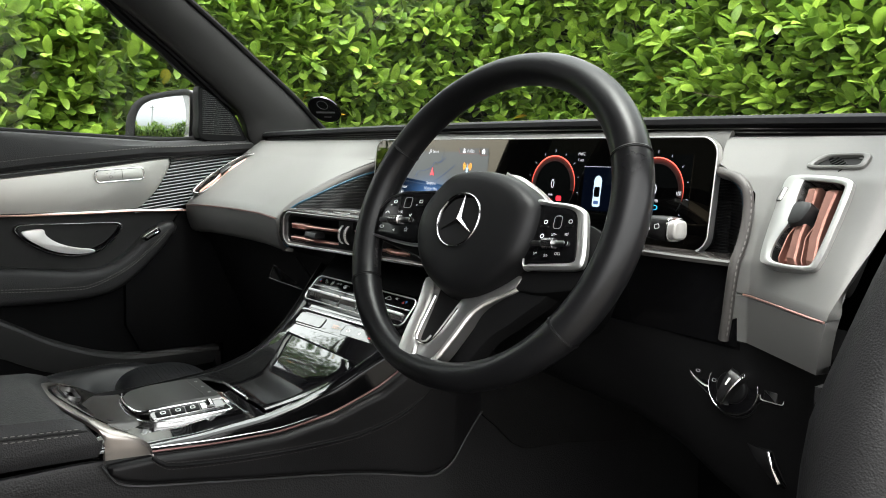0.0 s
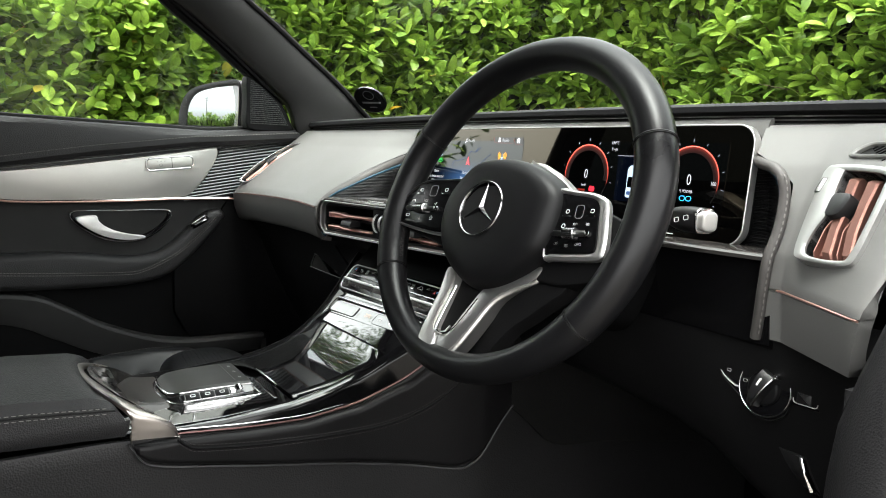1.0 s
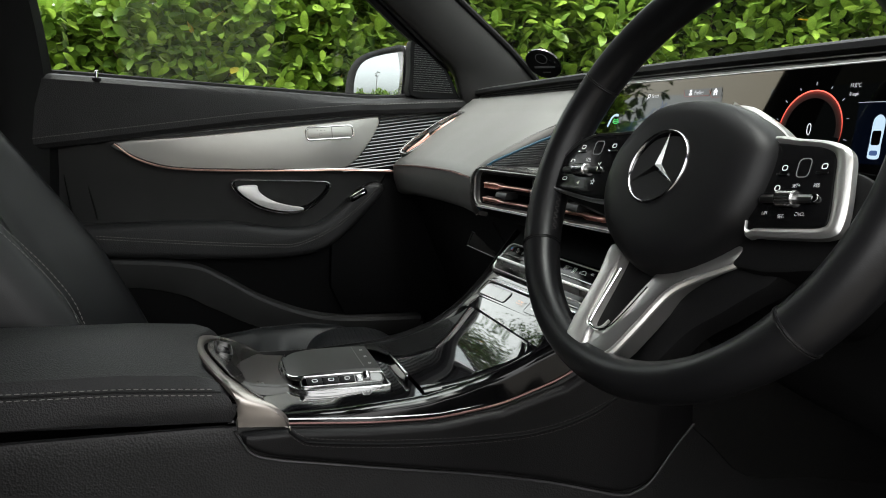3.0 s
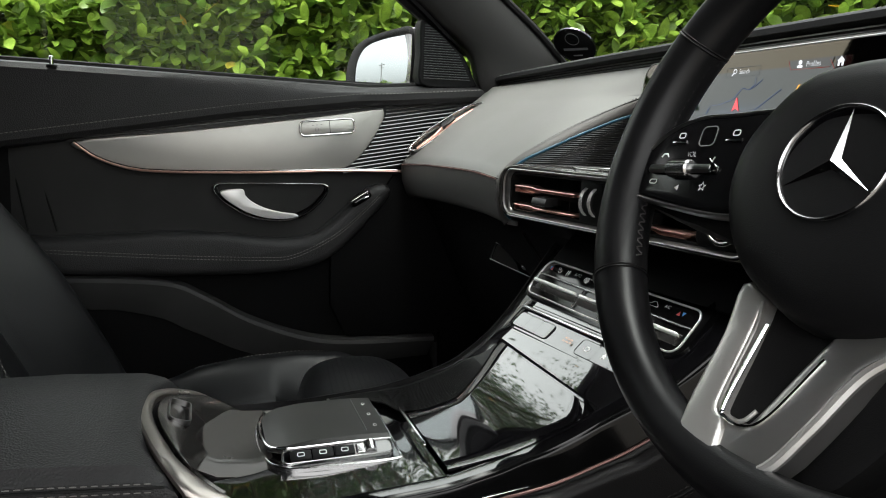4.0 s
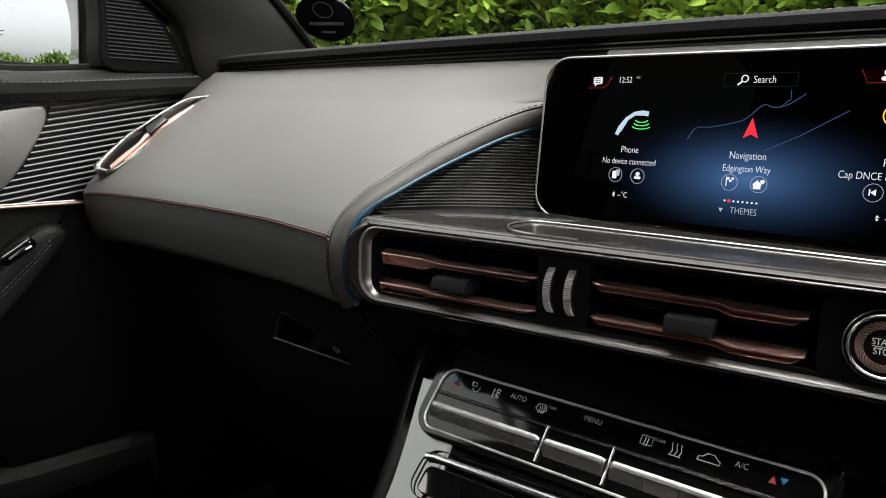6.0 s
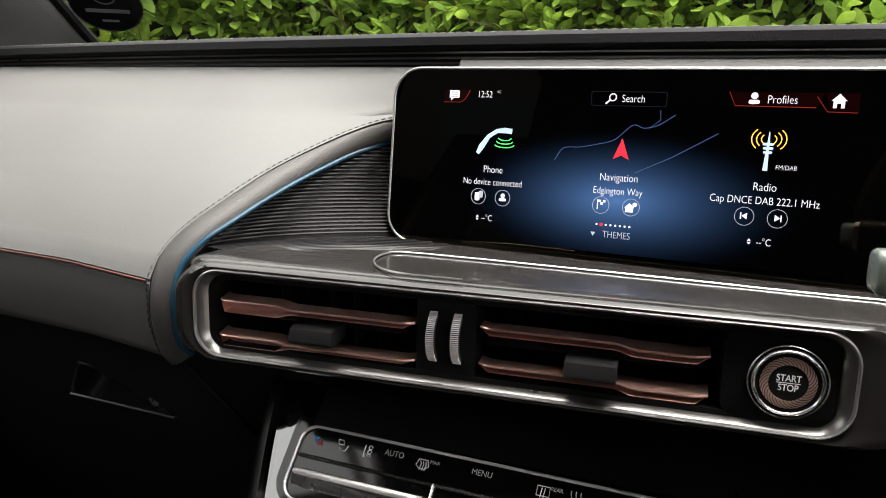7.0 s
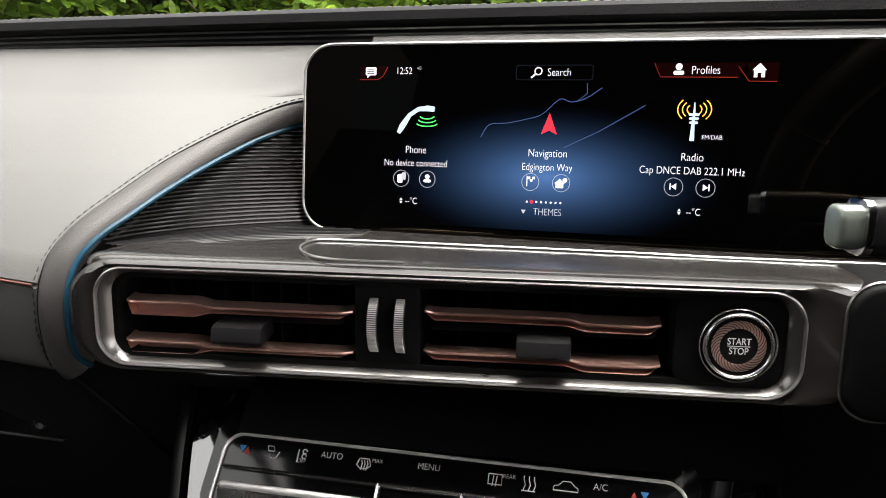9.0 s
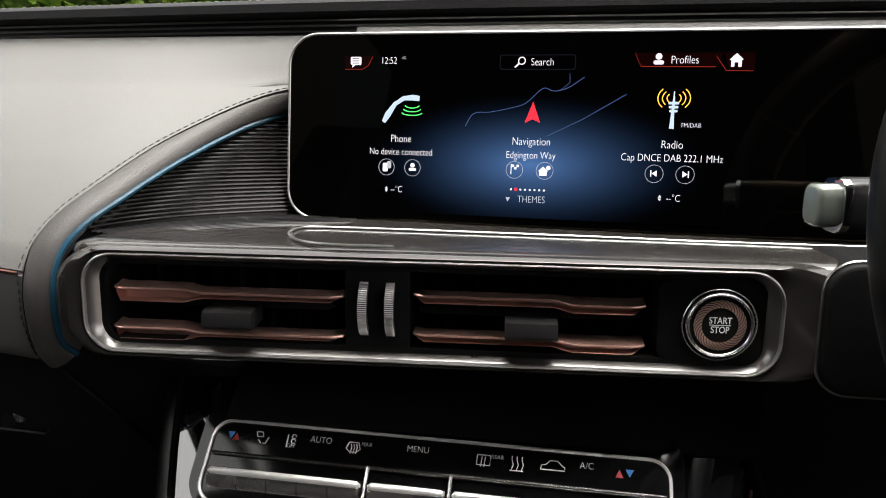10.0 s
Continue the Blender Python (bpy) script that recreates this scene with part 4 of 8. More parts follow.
def between(a, b, f):
    return [(p[0] + (q[0] - p[0]) * f, p[1] + (q[1] - p[1]) * f) for p, q in zip(a, b)]


collar("chrome_frame", ((chr_o, -0.004), (chr_o, 0.0008), (between(chr_o, chr_c, 0.15), 0.0016), (between(chr_o, chr_c, 0.5), 0.0020), (between(chr_o, chr_c, 0.85), 0.0016), (chr_c, 0.0008), (chr_c, -0.004)), FRAME, "satin chrome frame")
collar("frame_bevel", ((chr_c, 0.0), (between(chr_c, chr_i, 0.5), -0.0018), (chr_i, -0.0062), (chr_i, -0.012)), DARK_SATIN, "darker inner bevel")
part("recess", prism(rrect(0.1645, 0, 0.322, 0.0415, 0.009, 8), VENT, -0.075, -0.045), RUBBER, vents)
bm = bmesh.new()
ring(rrect(0.1645, 0, 0.324, 0.0435, 0.009, 8), rrect(0.1645, 0, 0.318, 0.038, 0.009, 8), VENT, -0.07, -0.004, 0, bm)
part("throat", bm, RUBBER, vents)
part("lower_lip", sweep([VENT @ Vector((u, -0.0285, -0.010)) for u in np.linspace(0.005, 0.322, 8)], 0.0020, None, 8), PIANO, vents)


def slat(u0, u1, thick_left, thick, thin):
    """A copper slat: a bevelled bar over a thin lip, hollow between them; its deep part steps into a shallow one. thick, thin: heights of top, crest and lip."""
    rows = []
    for u in np.linspace(u0, u1, 60):
        f = (u - u0) / (u1 - u0)
        f = f if thick_left else 1 - f
        s = ease(0.30, 0.40, f)
        top, crest, lip = (a + (b - a) * s for a, b in zip(thick, thin))
        e = max(0.0, 1 - (u - u0) / 0.0035) if thick_left else max(0.0, 1 - (u - u0) / 0.005)
        g = max(0.0, 1 - (u1 - u) / 0.006)
        low = lip + (crest - lip) * max(e, g) * 0.9
        back = -0.0030 * max(e, g)
        line = ((top, -0.0100), (top + 0.0001, -0.0078), (crest + (top - crest) * 0.5, -0.0036), (crest + 0.0006, -0.0003), (crest, 0.0), (crest - 0.0006, -0.0003), (crest - 0.0009, -0.0012), (crest - 0.0010, -0.0080), (low + 0.0006, -0.0080), (low + 0.0006, -0.0012), (low + 0.0003, -0.0008), (low, -0.0012), (low, -0.0100))
        rows.append([VENT @ Vector((u, v, d - 0.0030 + back)) for v, d in line])
    return part("slat", loft(rows, 0, None, True, True), COPPER, vents, "copper-coloured slat")


slat(0.0092, 0.1255, True, (0.0085, 0.0066, -0.0002), (0.0066, 0.0051, 0.0021))
slat(0.1605, 0.2718, False, (0.0075, 0.0052, 0.0012), (0.0082, 0.0074, 0.0036))
slat(0.0078, 0.1255, True, (-0.0118, -0.0138, -0.0198), (-0.0138, -0.0152, -0.0174))
slat(0.1603, 0.2722, False, (-0.0116, -0.0142, -0.0184), (-0.0112, -0.0122, -0.0158))
for u0, u1 in ((0.010, 0.121), (0.163, 0.271)):
    part("inner_slat", prism([(u0, -0.0035), (u1 - 0.004, -0.0035), (u1, -0.0015), (u1 - 0.003, 0.0005), (u0, 0.0005)], VENT, -0.03, -0.012, 0.0006), RUBBER, vents)
    for k in range(7):
        u = u0 + 0.012 + (u1 - u0 - 0.02) * k / 6
        part("vane", box(u, 0, -0.035, 0.0012, 0.036, 0.018, 0.0, VENT), RUBBER, vents)
for u in (0.0703, 0.2176):
    rows = []
    for x in (-0.0124, -0.0114, 0.0114, 0.0124):
        e = 0.0014 if abs(x) > 0.013 else 0.0
        rows.append([VENT @ Vector((u + x, v, d - e)) for v, d in ((-0.0014 - e, -0.014), (-0.0016 - e, 0.0005), (-0.0026, 0.0036), (-0.0078, 0.0056), (-0.0092, 0.0056), (-0.0106 + e, 0.0044), (-0.0108 + e, -0.002), (-0.0096 + e, -0.014))])
    tab = part("vent_tab", loft(rows, 0, None, True, True), TAB, vents, "black slider tab")
    part("tab_line", sweep([VENT @ Vector((u - 0.0104, -0.0102, 0.0049)), VENT @ Vector((u + 0.0104, -0.0102, 0.0049))], 0.0003, None, 6), RIB_METAL, tab)
part("middle_block", prism(rrect(0.1430, 0, 0.032, 0.040, 0.003), VENT, -0.045, -0.004, 0.001), SOFT, vents)
for u in (0.1366, 0.1496):
    bm = bmesh.new()
    for k in range(34):
        a = radians(-65 + 130 * k / 33)
        box(0, 0, 0, 0.0042, 0.00040, 0.0010, 0.0, VENT @ Matrix.Translation((u, 0.0148 * math.sin(a), -0.0112 + 0.0146 * math.cos(a))) @ Matrix.Rotation(-a, 4, "X"), bm)
    rows = []
    for k in range(22):
        a = radians(-70 + 140 * k / 21)
        rows.append([VENT @ Vector((u + s * 0.0026, 0.0145 * math.sin(a), -0.0112 + 0.0138 * math.cos(a))) for s in (-0.85, -0.5, 0.5, 0.85)])
    wheel_part = part("thumb_wheel", loft(rows, 0.002), TAB, vents, "knurled metal thumb wheel")
    tagged(part("knurling", bm, LEVER, wheel_part), kind="stuff")
part("end_block", prism(rrect(0.301, 0, 0.048, 0.0405, 0.006), VENT, -0.045, -0.0035, 0.001), SOFT, vents)
btn = thing("start_button", tuple(VENT @ Vector((0.3045, -0.002, 0))), "round start-stop button with copper guilloche ring", "button")
BU = VENT @ Matrix.Translation((0.3048, -0.0009, 0)) @ Matrix.Scale(0.91, 4)
part("outer_ring", ring(circle(0, 0, 0.0192, 40), circle(0, 0, 0.0182, 40), BU, -0.006, -0.001, 0.0008), DULL_CHROME, btn)
part("inner_ring", ring(circle(0, 0, 0.0172, 40), circle(0, 0, 0.0150, 40), BU, -0.006, 0.0003, 0.0012), DULL_CHROME, btn)
part("face", prism(circle(0, 0, 0.0150, 40), BU, -0.006, 0.0), RUBBER, btn)
part("collar", prism(circle(0, 0, 0.0190, 40), BU, -0.006, -0.0015), PIANO, btn)
part("copper_disc", ring(circle(0, 0, 0.0132, 48), circle(0, 0, 0.0092, 48), BU, -0.002, 0.0003), COPPER_FACE, btn, "copper ring with engraved swirls")
bm = bmesh.new()
for k in range(32):
    a = 2 * math.pi * k / 32
    pts = []
    for j in range(5):
        r = 0.0088 + 0.0046 * j / 4
        b = a + 0.55 * (j / 4) ** 1.5
        pts.append(BU @ Vector((r * math.cos(b), r * math.sin(b), 0.0004)))
    sweep(pts, 0.00017, bm, 4)
tagged(part("engraving", bm, RUBBER, btn), kind="stuff")
part("legend_line", prism(rrect(0, 0, 0.011, 0.0003, 0.0001, 1), BU, 0, 0.0002), PRINT, btn)


def write(s, m, size, material, parent, wide=0.86, align="CENTER", name="lettering", bold=0.0):
    """Flat lettering in the frame m, as one mesh."""
    cu = bpy.data.curves.new(name, "FONT")
    cu.body, cu.size, cu.align_x, cu.align_y = s, size, align, "CENTER"
    cu.offset = bold - 0.014 * size
    tmp = bpy.data.objects.new(name, cu)
    scene.collection.objects.link(tmp)
    me = bpy.data.meshes.new_from_object(tmp.evaluated_get(bpy.context.evaluated_depsgraph_get()))
    bpy.data.objects.remove(tmp)
    bpy.data.curves.remove(cu)
    me.transform(m @ Matrix.Diagonal((wide, 1, 1, 1)))
    me.materials.clear()
    me.materials.append(material)
    me.name = name
    ob = new(name, me)
    ob.parent = parent
    ob.matrix_parent_inverse = parent_world(parent).inverted()
    return ob


write("START", BU @ Matrix.Translation((0, 0.0024, 0.0004)), 0.0049, PRINT, btn, 0.8, bold=0.00012)
write("STOP", BU @ Matrix.Translation((0, -0.0025, 0.0004)), 0.0049, PRINT, btn, 0.8, bold=0.00012)
# inlay and the arc in front of the display
part("inlay_line", sweep(curve([(0.40, 0.768, 1.0775), (0.1504, 0.7435, 1.0755), (0.067, 0.7370, 1.0755), (-0.0237, 0.7290, 1.0755), (-0.0885, 0.7215, 1.0755), (-0.1000, 0.7130, 1.0757), (-0.0960, 0.6900, 1.0765), (-0.0800, 0.6680, 1.0772), (-0.0600, 0.6620, 1.0772), (-0.03, 0.6660, 1.0772)], 8), 0.0006, None, 6), FRAME, vents, "bright inlay line")

# ---- side vents ----


def long_slat(m, steps, n, d0, material, parent):
    """A copper slat along a vent: steps of (place along, lip, near edge, far edge across); hollow between the lip and the band."""
    rows = []
    ts = [s[0] for s in steps]
    for k in range(n):
        t = ts[0] + (ts[-1] - ts[0]) * k / (n - 1)
        lip, a, b = (lerp(t, ts, [s[q] for s in steps]) for q in (1, 2, 3))
        e = 0.004 * max(0.0, 1 - min(t - ts[0], ts[-1] - t) / 0.004)
        line = ((lip - 0.0002, -0.012), (lip - 0.0002, -0.0022), (lip + 0.0005, -0.0016), (lip + 0.0010, -0.0022), (lip + 0.0012, -0.008), (a - 0.0004, -0.008), (a, -0.0010), (a + 0.0008, 0.0), (b - 0.0014, -0.0004), (b, -0.0018), (b + 0.0004, -0.012))
        rows.append([m @ Vector((x, t, d0 + d - e)) for x, d in line])
    return part("slat", loft(rows, 0, None, True, True), material, parent, "bent copper slat")


def side_vent(m, label, copper):
    """A four-cornered bright frame with a wide shoulder, and two bent copper slats along it."""
    v = thing("side_air_vent", tuple(m.translation), label, "air vent", group="side air vents")
    out2 = [(p.x, p.y) for p in curve([(x, y, 0) for x, y in VENT_OUT], 4, True)]
    inn = [(p.x, p.y) for p in curve([(x, y, 0) for x, y in VENT_IN], 4, True)]
    part("frame", ring(out2, inn, m, -0.012, 0.002, 0.001), FRAME, v, "bright satin frame")
    part("recess", prism(inn, m, -0.05, -0.03), RUBBER, v)
    bm = bmesh.new()
    n = len(inn)
    a = [bm.verts.new(m @ Vector((p[0], p[1], 0.0))) for p in inn]
    b = [bm.verts.new(m @ Vector((p[0], p[1], -0.045))) for p in inn]
    for i in range(n):
        bm.faces.new((a[i], a[(i + 1) % n], b[(i + 1) % n], b[i]))
    part("throat", bm, RUBBER, v)
    long_slat(m, ((-0.0375, -0.0078, 0.0035, 0.0128), (-0.012, -0.0118, -0.0050, 0.0035), (0.000, -0.0090, -0.0078, 0.0012), (0.012, -0.0118, -0.0105, -0.0015), (0.0380, -0.0185, -0.0172, -0.0080)), 34, -0.001, copper, v)
    long_slat(m, ((-0.0372, 0.0175, 0.0245, 0.0330), (-0.012, 0.0075, 0.0130, 0.0225), (0.000, 0.0095, 0.0108, 0.0195), (0.012, 0.0065, 0.0078, 0.0168), (0.0365, 0.0015, 0.0028, 0.0135)), 34, -0.001, copper, v)
    part("inner_slat", sweep([m @ Vector(p) for p in ((0.0010, 0.036, -0.010), (0.0020, 0.0, -0.010), (0.0150, -0.036, -0.010))], 0.0022, None, 6), HARD, v)
    part("vent_tab", prism(smooth(((-0.0160, 0.0165), (-0.0050, 0.0185), (0.0020, 0.0165), (0.0030, 0.0080), (-0.0010, -0.0020), (-0.0120, -0.0030), (-0.0150, 0.0040)), 3), m, -0.008, 0.0045, 0.002), TAB, v, "black slider tab")
    th = part("thumb_wheel", prism(rrect(-0.0370, 0.0245, 0.0068, 0.0145, 0.001), m, -0.004, 0.0032, 0.001), TAB, v)
    part("knurled_roller", prism(rrect(-0.0362, 0.0245, 0.0040, 0.0130, 0.0008), m, 0.0, 0.0042, 0.0012), LEVER, th, "bright knurled roller")
    return v


side_vent(DRIVER_VENT, "bright-framed side air vent with two bent copper slats", SLAT_COPPER)
# the vent beside the door lies along the pad's end
DV = basis((-0.618, 0.7165, 1.1165), (0.46776, 0.81650, 0.33842), (-0.72869, 0.13957, 0.67047))
slim = thing("side_air_vent", (-0.618, 0.7165, 1.1165), "slim chrome-rimmed air vent with copper slats beside the door", "air vent", group="side air vents")
rim_o = smooth(((-0.0765, -0.0205), (-0.0700, -0.0118), (-0.0365, 0.0095), (-0.0127, 0.0190), (0.0115, 0.0285), (0.0355, 0.0352), (0.0520, 0.0350), (0.0815, 0.0233), (0.0687, 0.0166), (0.0558, 0.0100), (0.0291, 0.0050), (-0.0195, -0.0170), (-0.0568, -0.0322), (-0.0690, -0.0280)), 4)
rim_i = smooth(((-0.0690, -0.0210), (-0.0645, -0.0145), (-0.0350, 0.0060), (-0.0120, 0.0155), (0.0115, 0.0250), (0.0350, 0.0315), (0.0500, 0.0312), (0.0740, 0.0233), (0.0660, 0.0185), (0.0545, 0.0122), (0.0285, 0.0075), (-0.0195, -0.0145), (-0.0560, -0.0295), (-0.0655, -0.0265)), 4)
part("frame", ring(rim_o, rim_i, DV, -0.02, 0.0035, 0.0008), DULL_CHROME, slim, "bright chrome rim")
part("recess", prism(rim_i, DV, -0.03, -0.008), RUBBER, slim)
for pts in (((-0.0600, -0.0200, -0.0265), (-0.0455, -0.0115, -0.0195), (-0.0239, -0.0010, -0.0070), (-0.0146, 0.0085, 0.0010), (0.0150, 0.0185, 0.0100), (0.0465, 0.0285, 0.0205)), ((-0.0450, -0.0205, -0.0255), (-0.0266, -0.0090, -0.0155), (-0.0090, 0.0000, -0.0105), (0.0000, 0.0045, -0.0060), (0.0300, 0.0140, 0.0040), (0.0600, 0.0235, 0.0135))):
    rows = []
    for t in np.linspace(pts[0][0], pts[-1][0], 24):
        a, b = lerp(t, [p[0] for p in pts], [p[1] for p in pts]), lerp(t, [p[0] for p in pts], [p[2] for p in pts])
        rows.append([DV @ Vector((t, y, d)) for y, d in ((a, -0.012), (a, -0.0015), (a - 0.0008, 0.0), ((a + b) / 2, 0.0012), (b + 0.0008, 0.0), (b, -0.0015), (b, -0.012))])
    part("slat", loft(rows, 0, None, True, True), COPPER, slim, "copper slat")
part("vent_tab", prism([(-0.0123, 0.0131), (0.0105, 0.0232), (0.0137, 0.0133), (-0.0101, 0.0018)], DV, -0.006, 0.004, 0.0012), TAB, slim, "black slider tab")
# small demister vent above the driver's vent
dv = thing("demister_vent", (0.606, 0.776, 1.166), "small black slotted demister vent in the pad", "air vent")
o = [(-0.028, -0.009), (-0.02, 0.008), (0.0, 0.0105), (0.024, 0.010), (0.029, -0.002), (0.026, -0.010), (0.0, -0.011)]
oo = [(p.x, p.y) for p in curve([(a, b, 0) for a, b in o], 4, True)]
part("frame", ring(oo, [(a * 0.8, b * 0.72) for a, b in oo], dm, -0.004, 0.001, 0.001), PAD, dv)
part("recess", prism([(a * 0.8, b * 0.72) for a, b in oo], dm, -0.008, -0.002), RUBBER, dv)
for k in range(7):
    part("slat", box(-0.0135 + 0.0045 * k, -0.0004 * k, -0.0018, 0.0010, 0.0100, 0.0020, 0.0, dm @ Matrix.Rotation(radians(-35), 4, "Z")), HARD, dv)

# ---- display ----
SCR = basis((0, 0.768, 1.074), (1, 0, 0), (0, 0.088, 1))
disp = thing("display_unit", (0.17, 0.775, 1.074), "wide black glass twin display, lit, with a slim silver edge", "display")
glass_outline = rrect(0.1725, 0.0565, 0.611, 0.1135, 0.018, 10)
part("housing", prism(rrect(0.1725, 0.0565, 0.605, 0.108, 0.016, 8), SCR, -0.022, -0.008), HARD, disp)
part("edge", ring(rrect(0.1725, 0.0565, 0.6142, 0.1167, 0.0195, 10), glass_outline, SCR, -0.009, 0.0002, 0.0005), FRAME, disp, "slim silver edge")
part("glass", prism(glass_outline, SCR, -0.008, 0.0), GLASS_BLACK, disp, "glossy black glass")


def on(u, z, lift=0.0006):
    """A place on the display's glass, by its car coordinates."""
    return SCR @ Matrix.Translation((u, z - 1.074, lift))


def flat(name, outline, m, material, parent, thick=0.0002):
    return part(name, prism(outline, m, -0.0001, thick), material, parent)


# glow behind the map: blue light that fades from its middle
GLOW_BLUE = bpy.data.materials.new("display_blue_glow")
GLOW_BLUE.use_nodes = True
gt = GLOW_BLUE.node_tree
gb = gt.nodes["Principled BSDF"]
gb.inputs["Base Color"].default_value = (0.0004, 0.0004, 0.0004, 1)
gb.inputs["Roughness"].default_value = 0.02
gb.inputs["Specular IOR Level"].default_value = 0.45
gc = gt.nodes.new("ShaderNodeTexCoord")
gm = gt.nodes.new("ShaderNodeMapping")
gm.vector_type = "POINT"
gm.inputs["Location"].default_value = (-0.021 / 0.105, 0, -1.111 / 0.044)
gm.inputs["Scale"].default_value = (1 / 0.105, 0, 1 / 0.044)
gt.links.new(gc.outputs["Object"], gm.inputs["Vector"])
gg = gt.nodes.new("ShaderNodeTexGradient")
gg.gradient_type = "SPHERICAL"
gt.links.new(gm.outputs[0], gg.inputs["Vector"])
gp = gt.nodes.new("ShaderNodeMath")
gp.operation = "POWER"
gp.inputs[1].default_value = 2.6
gt.links.new(gg.outputs["Fac"], gp.inputs[0])
gs = gt.nodes.new("ShaderNodeMath")
gs.operation = "MULTIPLY"
gs.inputs[1].default_value = 0.17 * LIT
gt.links.new(gp.outputs[0], gs.inputs[0])
gb.inputs["Emission Color"].default_value = (0.13, 0.33, 0.78, 1)
gt.links.new(gs.outputs[0], gb.inputs["Emission Strength"])

# centre screen
page = part("map_page", prism(rrect(0.021, 1.125 - 1.074, 0.243, 0.091, 0.001, 2), SCR, -0.0002, 0.0003), GLOW_BLUE, disp, "lit menu page on the centre screen")
for t_, u, z, size, wide in (("12:52", -0.068, 1.1715, 0.0062, 0.8), ("Search", 0.0255, 1.1705, 0.0066, 0.8), ("Profiles", 0.1045, 1.1715, 0.0066, 0.8), ("Phone", -0.059, 1.1245, 0.0068, 0.82), ("Navigation", 0.021, 1.1245, 0.0068, 0.82),
                             ("Radio", 0.1005, 1.1245, 0.0068, 0.82), ("No device connected", -0.059, 1.1165, 0.0063, 0.78), ("Edgington Way", 0.021, 1.1165, 0.0063, 0.8), ("Cap DNCE DAB 222.1 MHz", 0.1005, 1.117, 0.0063, 0.8), ("FM/DAB", 0.110, 1.1355, 0.0038, 0.85)):
    write(t_, on(u, z), size * 0.95, G_WHITE, page, wide)
write("THEMES", on(0.0225, 1.0905), 0.0058, G_GREY, page, 0.8)
write("--°C", on(-0.061, 1.0935), 0.0056, G_WHITE, page, 0.8)
write("--°C", on(0.103, 1.0945), 0.0056, G_WHITE, page, 0.8)
write("4G", on(-0.0585, 1.1732), 0.0026, G_GREY, page)
for u in (-0.0675, 0.0955):
    flat("arrow_mark", [(-0.0009, 0.0003), (0.0009, 0.0003), (0, 0.0017)], on(u, 1.0945 if u > 0 else 1.0935), G_WHITE, page)
    flat("arrow_mark", [(-0.0009, -0.0003), (0.0009, -0.0003), (0, -0.0017)], on(u, 1.0945 if u > 0 else 1.0935), G_WHITE, page)
flat("arrow_mark", [(-0.0014, 0.001), (0.0014, 0.001), (0, -0.0014)], on(0.0085, 1.0905), G_GREY, page)
flat("message_icon", rrect(0, 0, 0.0068, 0.0048, 0.0006, 2), on(-0.0893, 1.1715), G_WHITE, page)
for k in range(3):
    flat("icon_line", rrect(0, 0, 0.0046, 0.0005, 0.0001, 1), on(-0.0893, 1.1701 + 0.0013 * k, 0.001), G_DARK_RED, page)
flat("message_tail", [(-0.001, 0), (0.001, 0), (-0.0012, -0.0018)], on(-0.0905, 1.1692), G_WHITE, page)
flat("tab", [(-0.006, 0.004), (0.012, 0.004), (0.009, -0.001), (0.006, -0.004), (-0.006, -0.004)], on(-0.0905, 1.1705, 0.0003), G_DARK_RED, page)
flat("tab", [(-0.022, 0.004), (0.025, 0.004), (0.0225, -0.0035), (-0.018, -0.0035)], on(0.0995, 1.1715, 0.0003), G_DARK_RED, page)
flat("tab", [(-0.007, 0.0045), (0.009, 0.0045), (0.009, -0.005), (-0.004, -0.005)], on(0.132, 1.171, 0.0003), G_DARK_RED, page)
part("tab_line", sweep([on(-0.0965, 1.1664) @ Vector(), on(-0.085, 1.1664) @ Vector(), on(-0.0815, 1.1685) @ Vector(), on(-0.0785, 1.174) @ Vector()], 0.0002, None, 4), G_CORAL, page)
part("tab_line", sweep([on(0.0775, 1.1755) @ Vector(), on(0.081, 1.168) @ Vector(), on(0.121, 1.1678) @ Vector()], 0.0002, None, 4), G_CORAL, page)
part("tab_line", sweep([on(0.121, 1.1735) @ Vector(), on(0.1265, 1.1658) @ Vector(), on(0.1405, 1.1656) @ Vector()], 0.0002, None, 4), G_CORAL, page)
part("magnifier", ring(circle(0, 0, 0.0023, 20), circle(0, 0, 0.0017, 20), on(0.0135, 1.1713), 0, 0.0002), G_WHITE, page)
part("magnifier_handle", sweep([on(0.0119, 1.1697) @ Vector(), on(0.0095, 1.1675) @ Vector()], 0.0005, None, 5), G_WHITE, page)
part("search_box", ring(rrect(0, 0, 0.044, 0.0085, 0.001, 2), rrect(0, 0, 0.0434, 0.0079, 0.001, 2), on(0.0225, 1.1705), 0, 0.0001), G_LINE, page)
flat("person_icon", circle(0, 0, 0.0018, 16), on(0.0905, 1.1735), G_WHITE, page)
flat("person_icon", rrect(0, 0, 0.0056, 0.0022, 0.001, 4), on(0.0905, 1.1702), G_WHITE, page)
flat("house_icon", [(-0.0036, 0), (0, 0.0036), (0.0036, 0), (0.0027, 0), (0.0027, -0.0038), (0.001, -0.0038), (0.001, -0.0014), (-0.001, -0.0014), (-0.001, -0.0038), (-0.0027, -0.0038), (-0.0027, 0)], on(0.1315, 1.1716), G_WHITE, page)
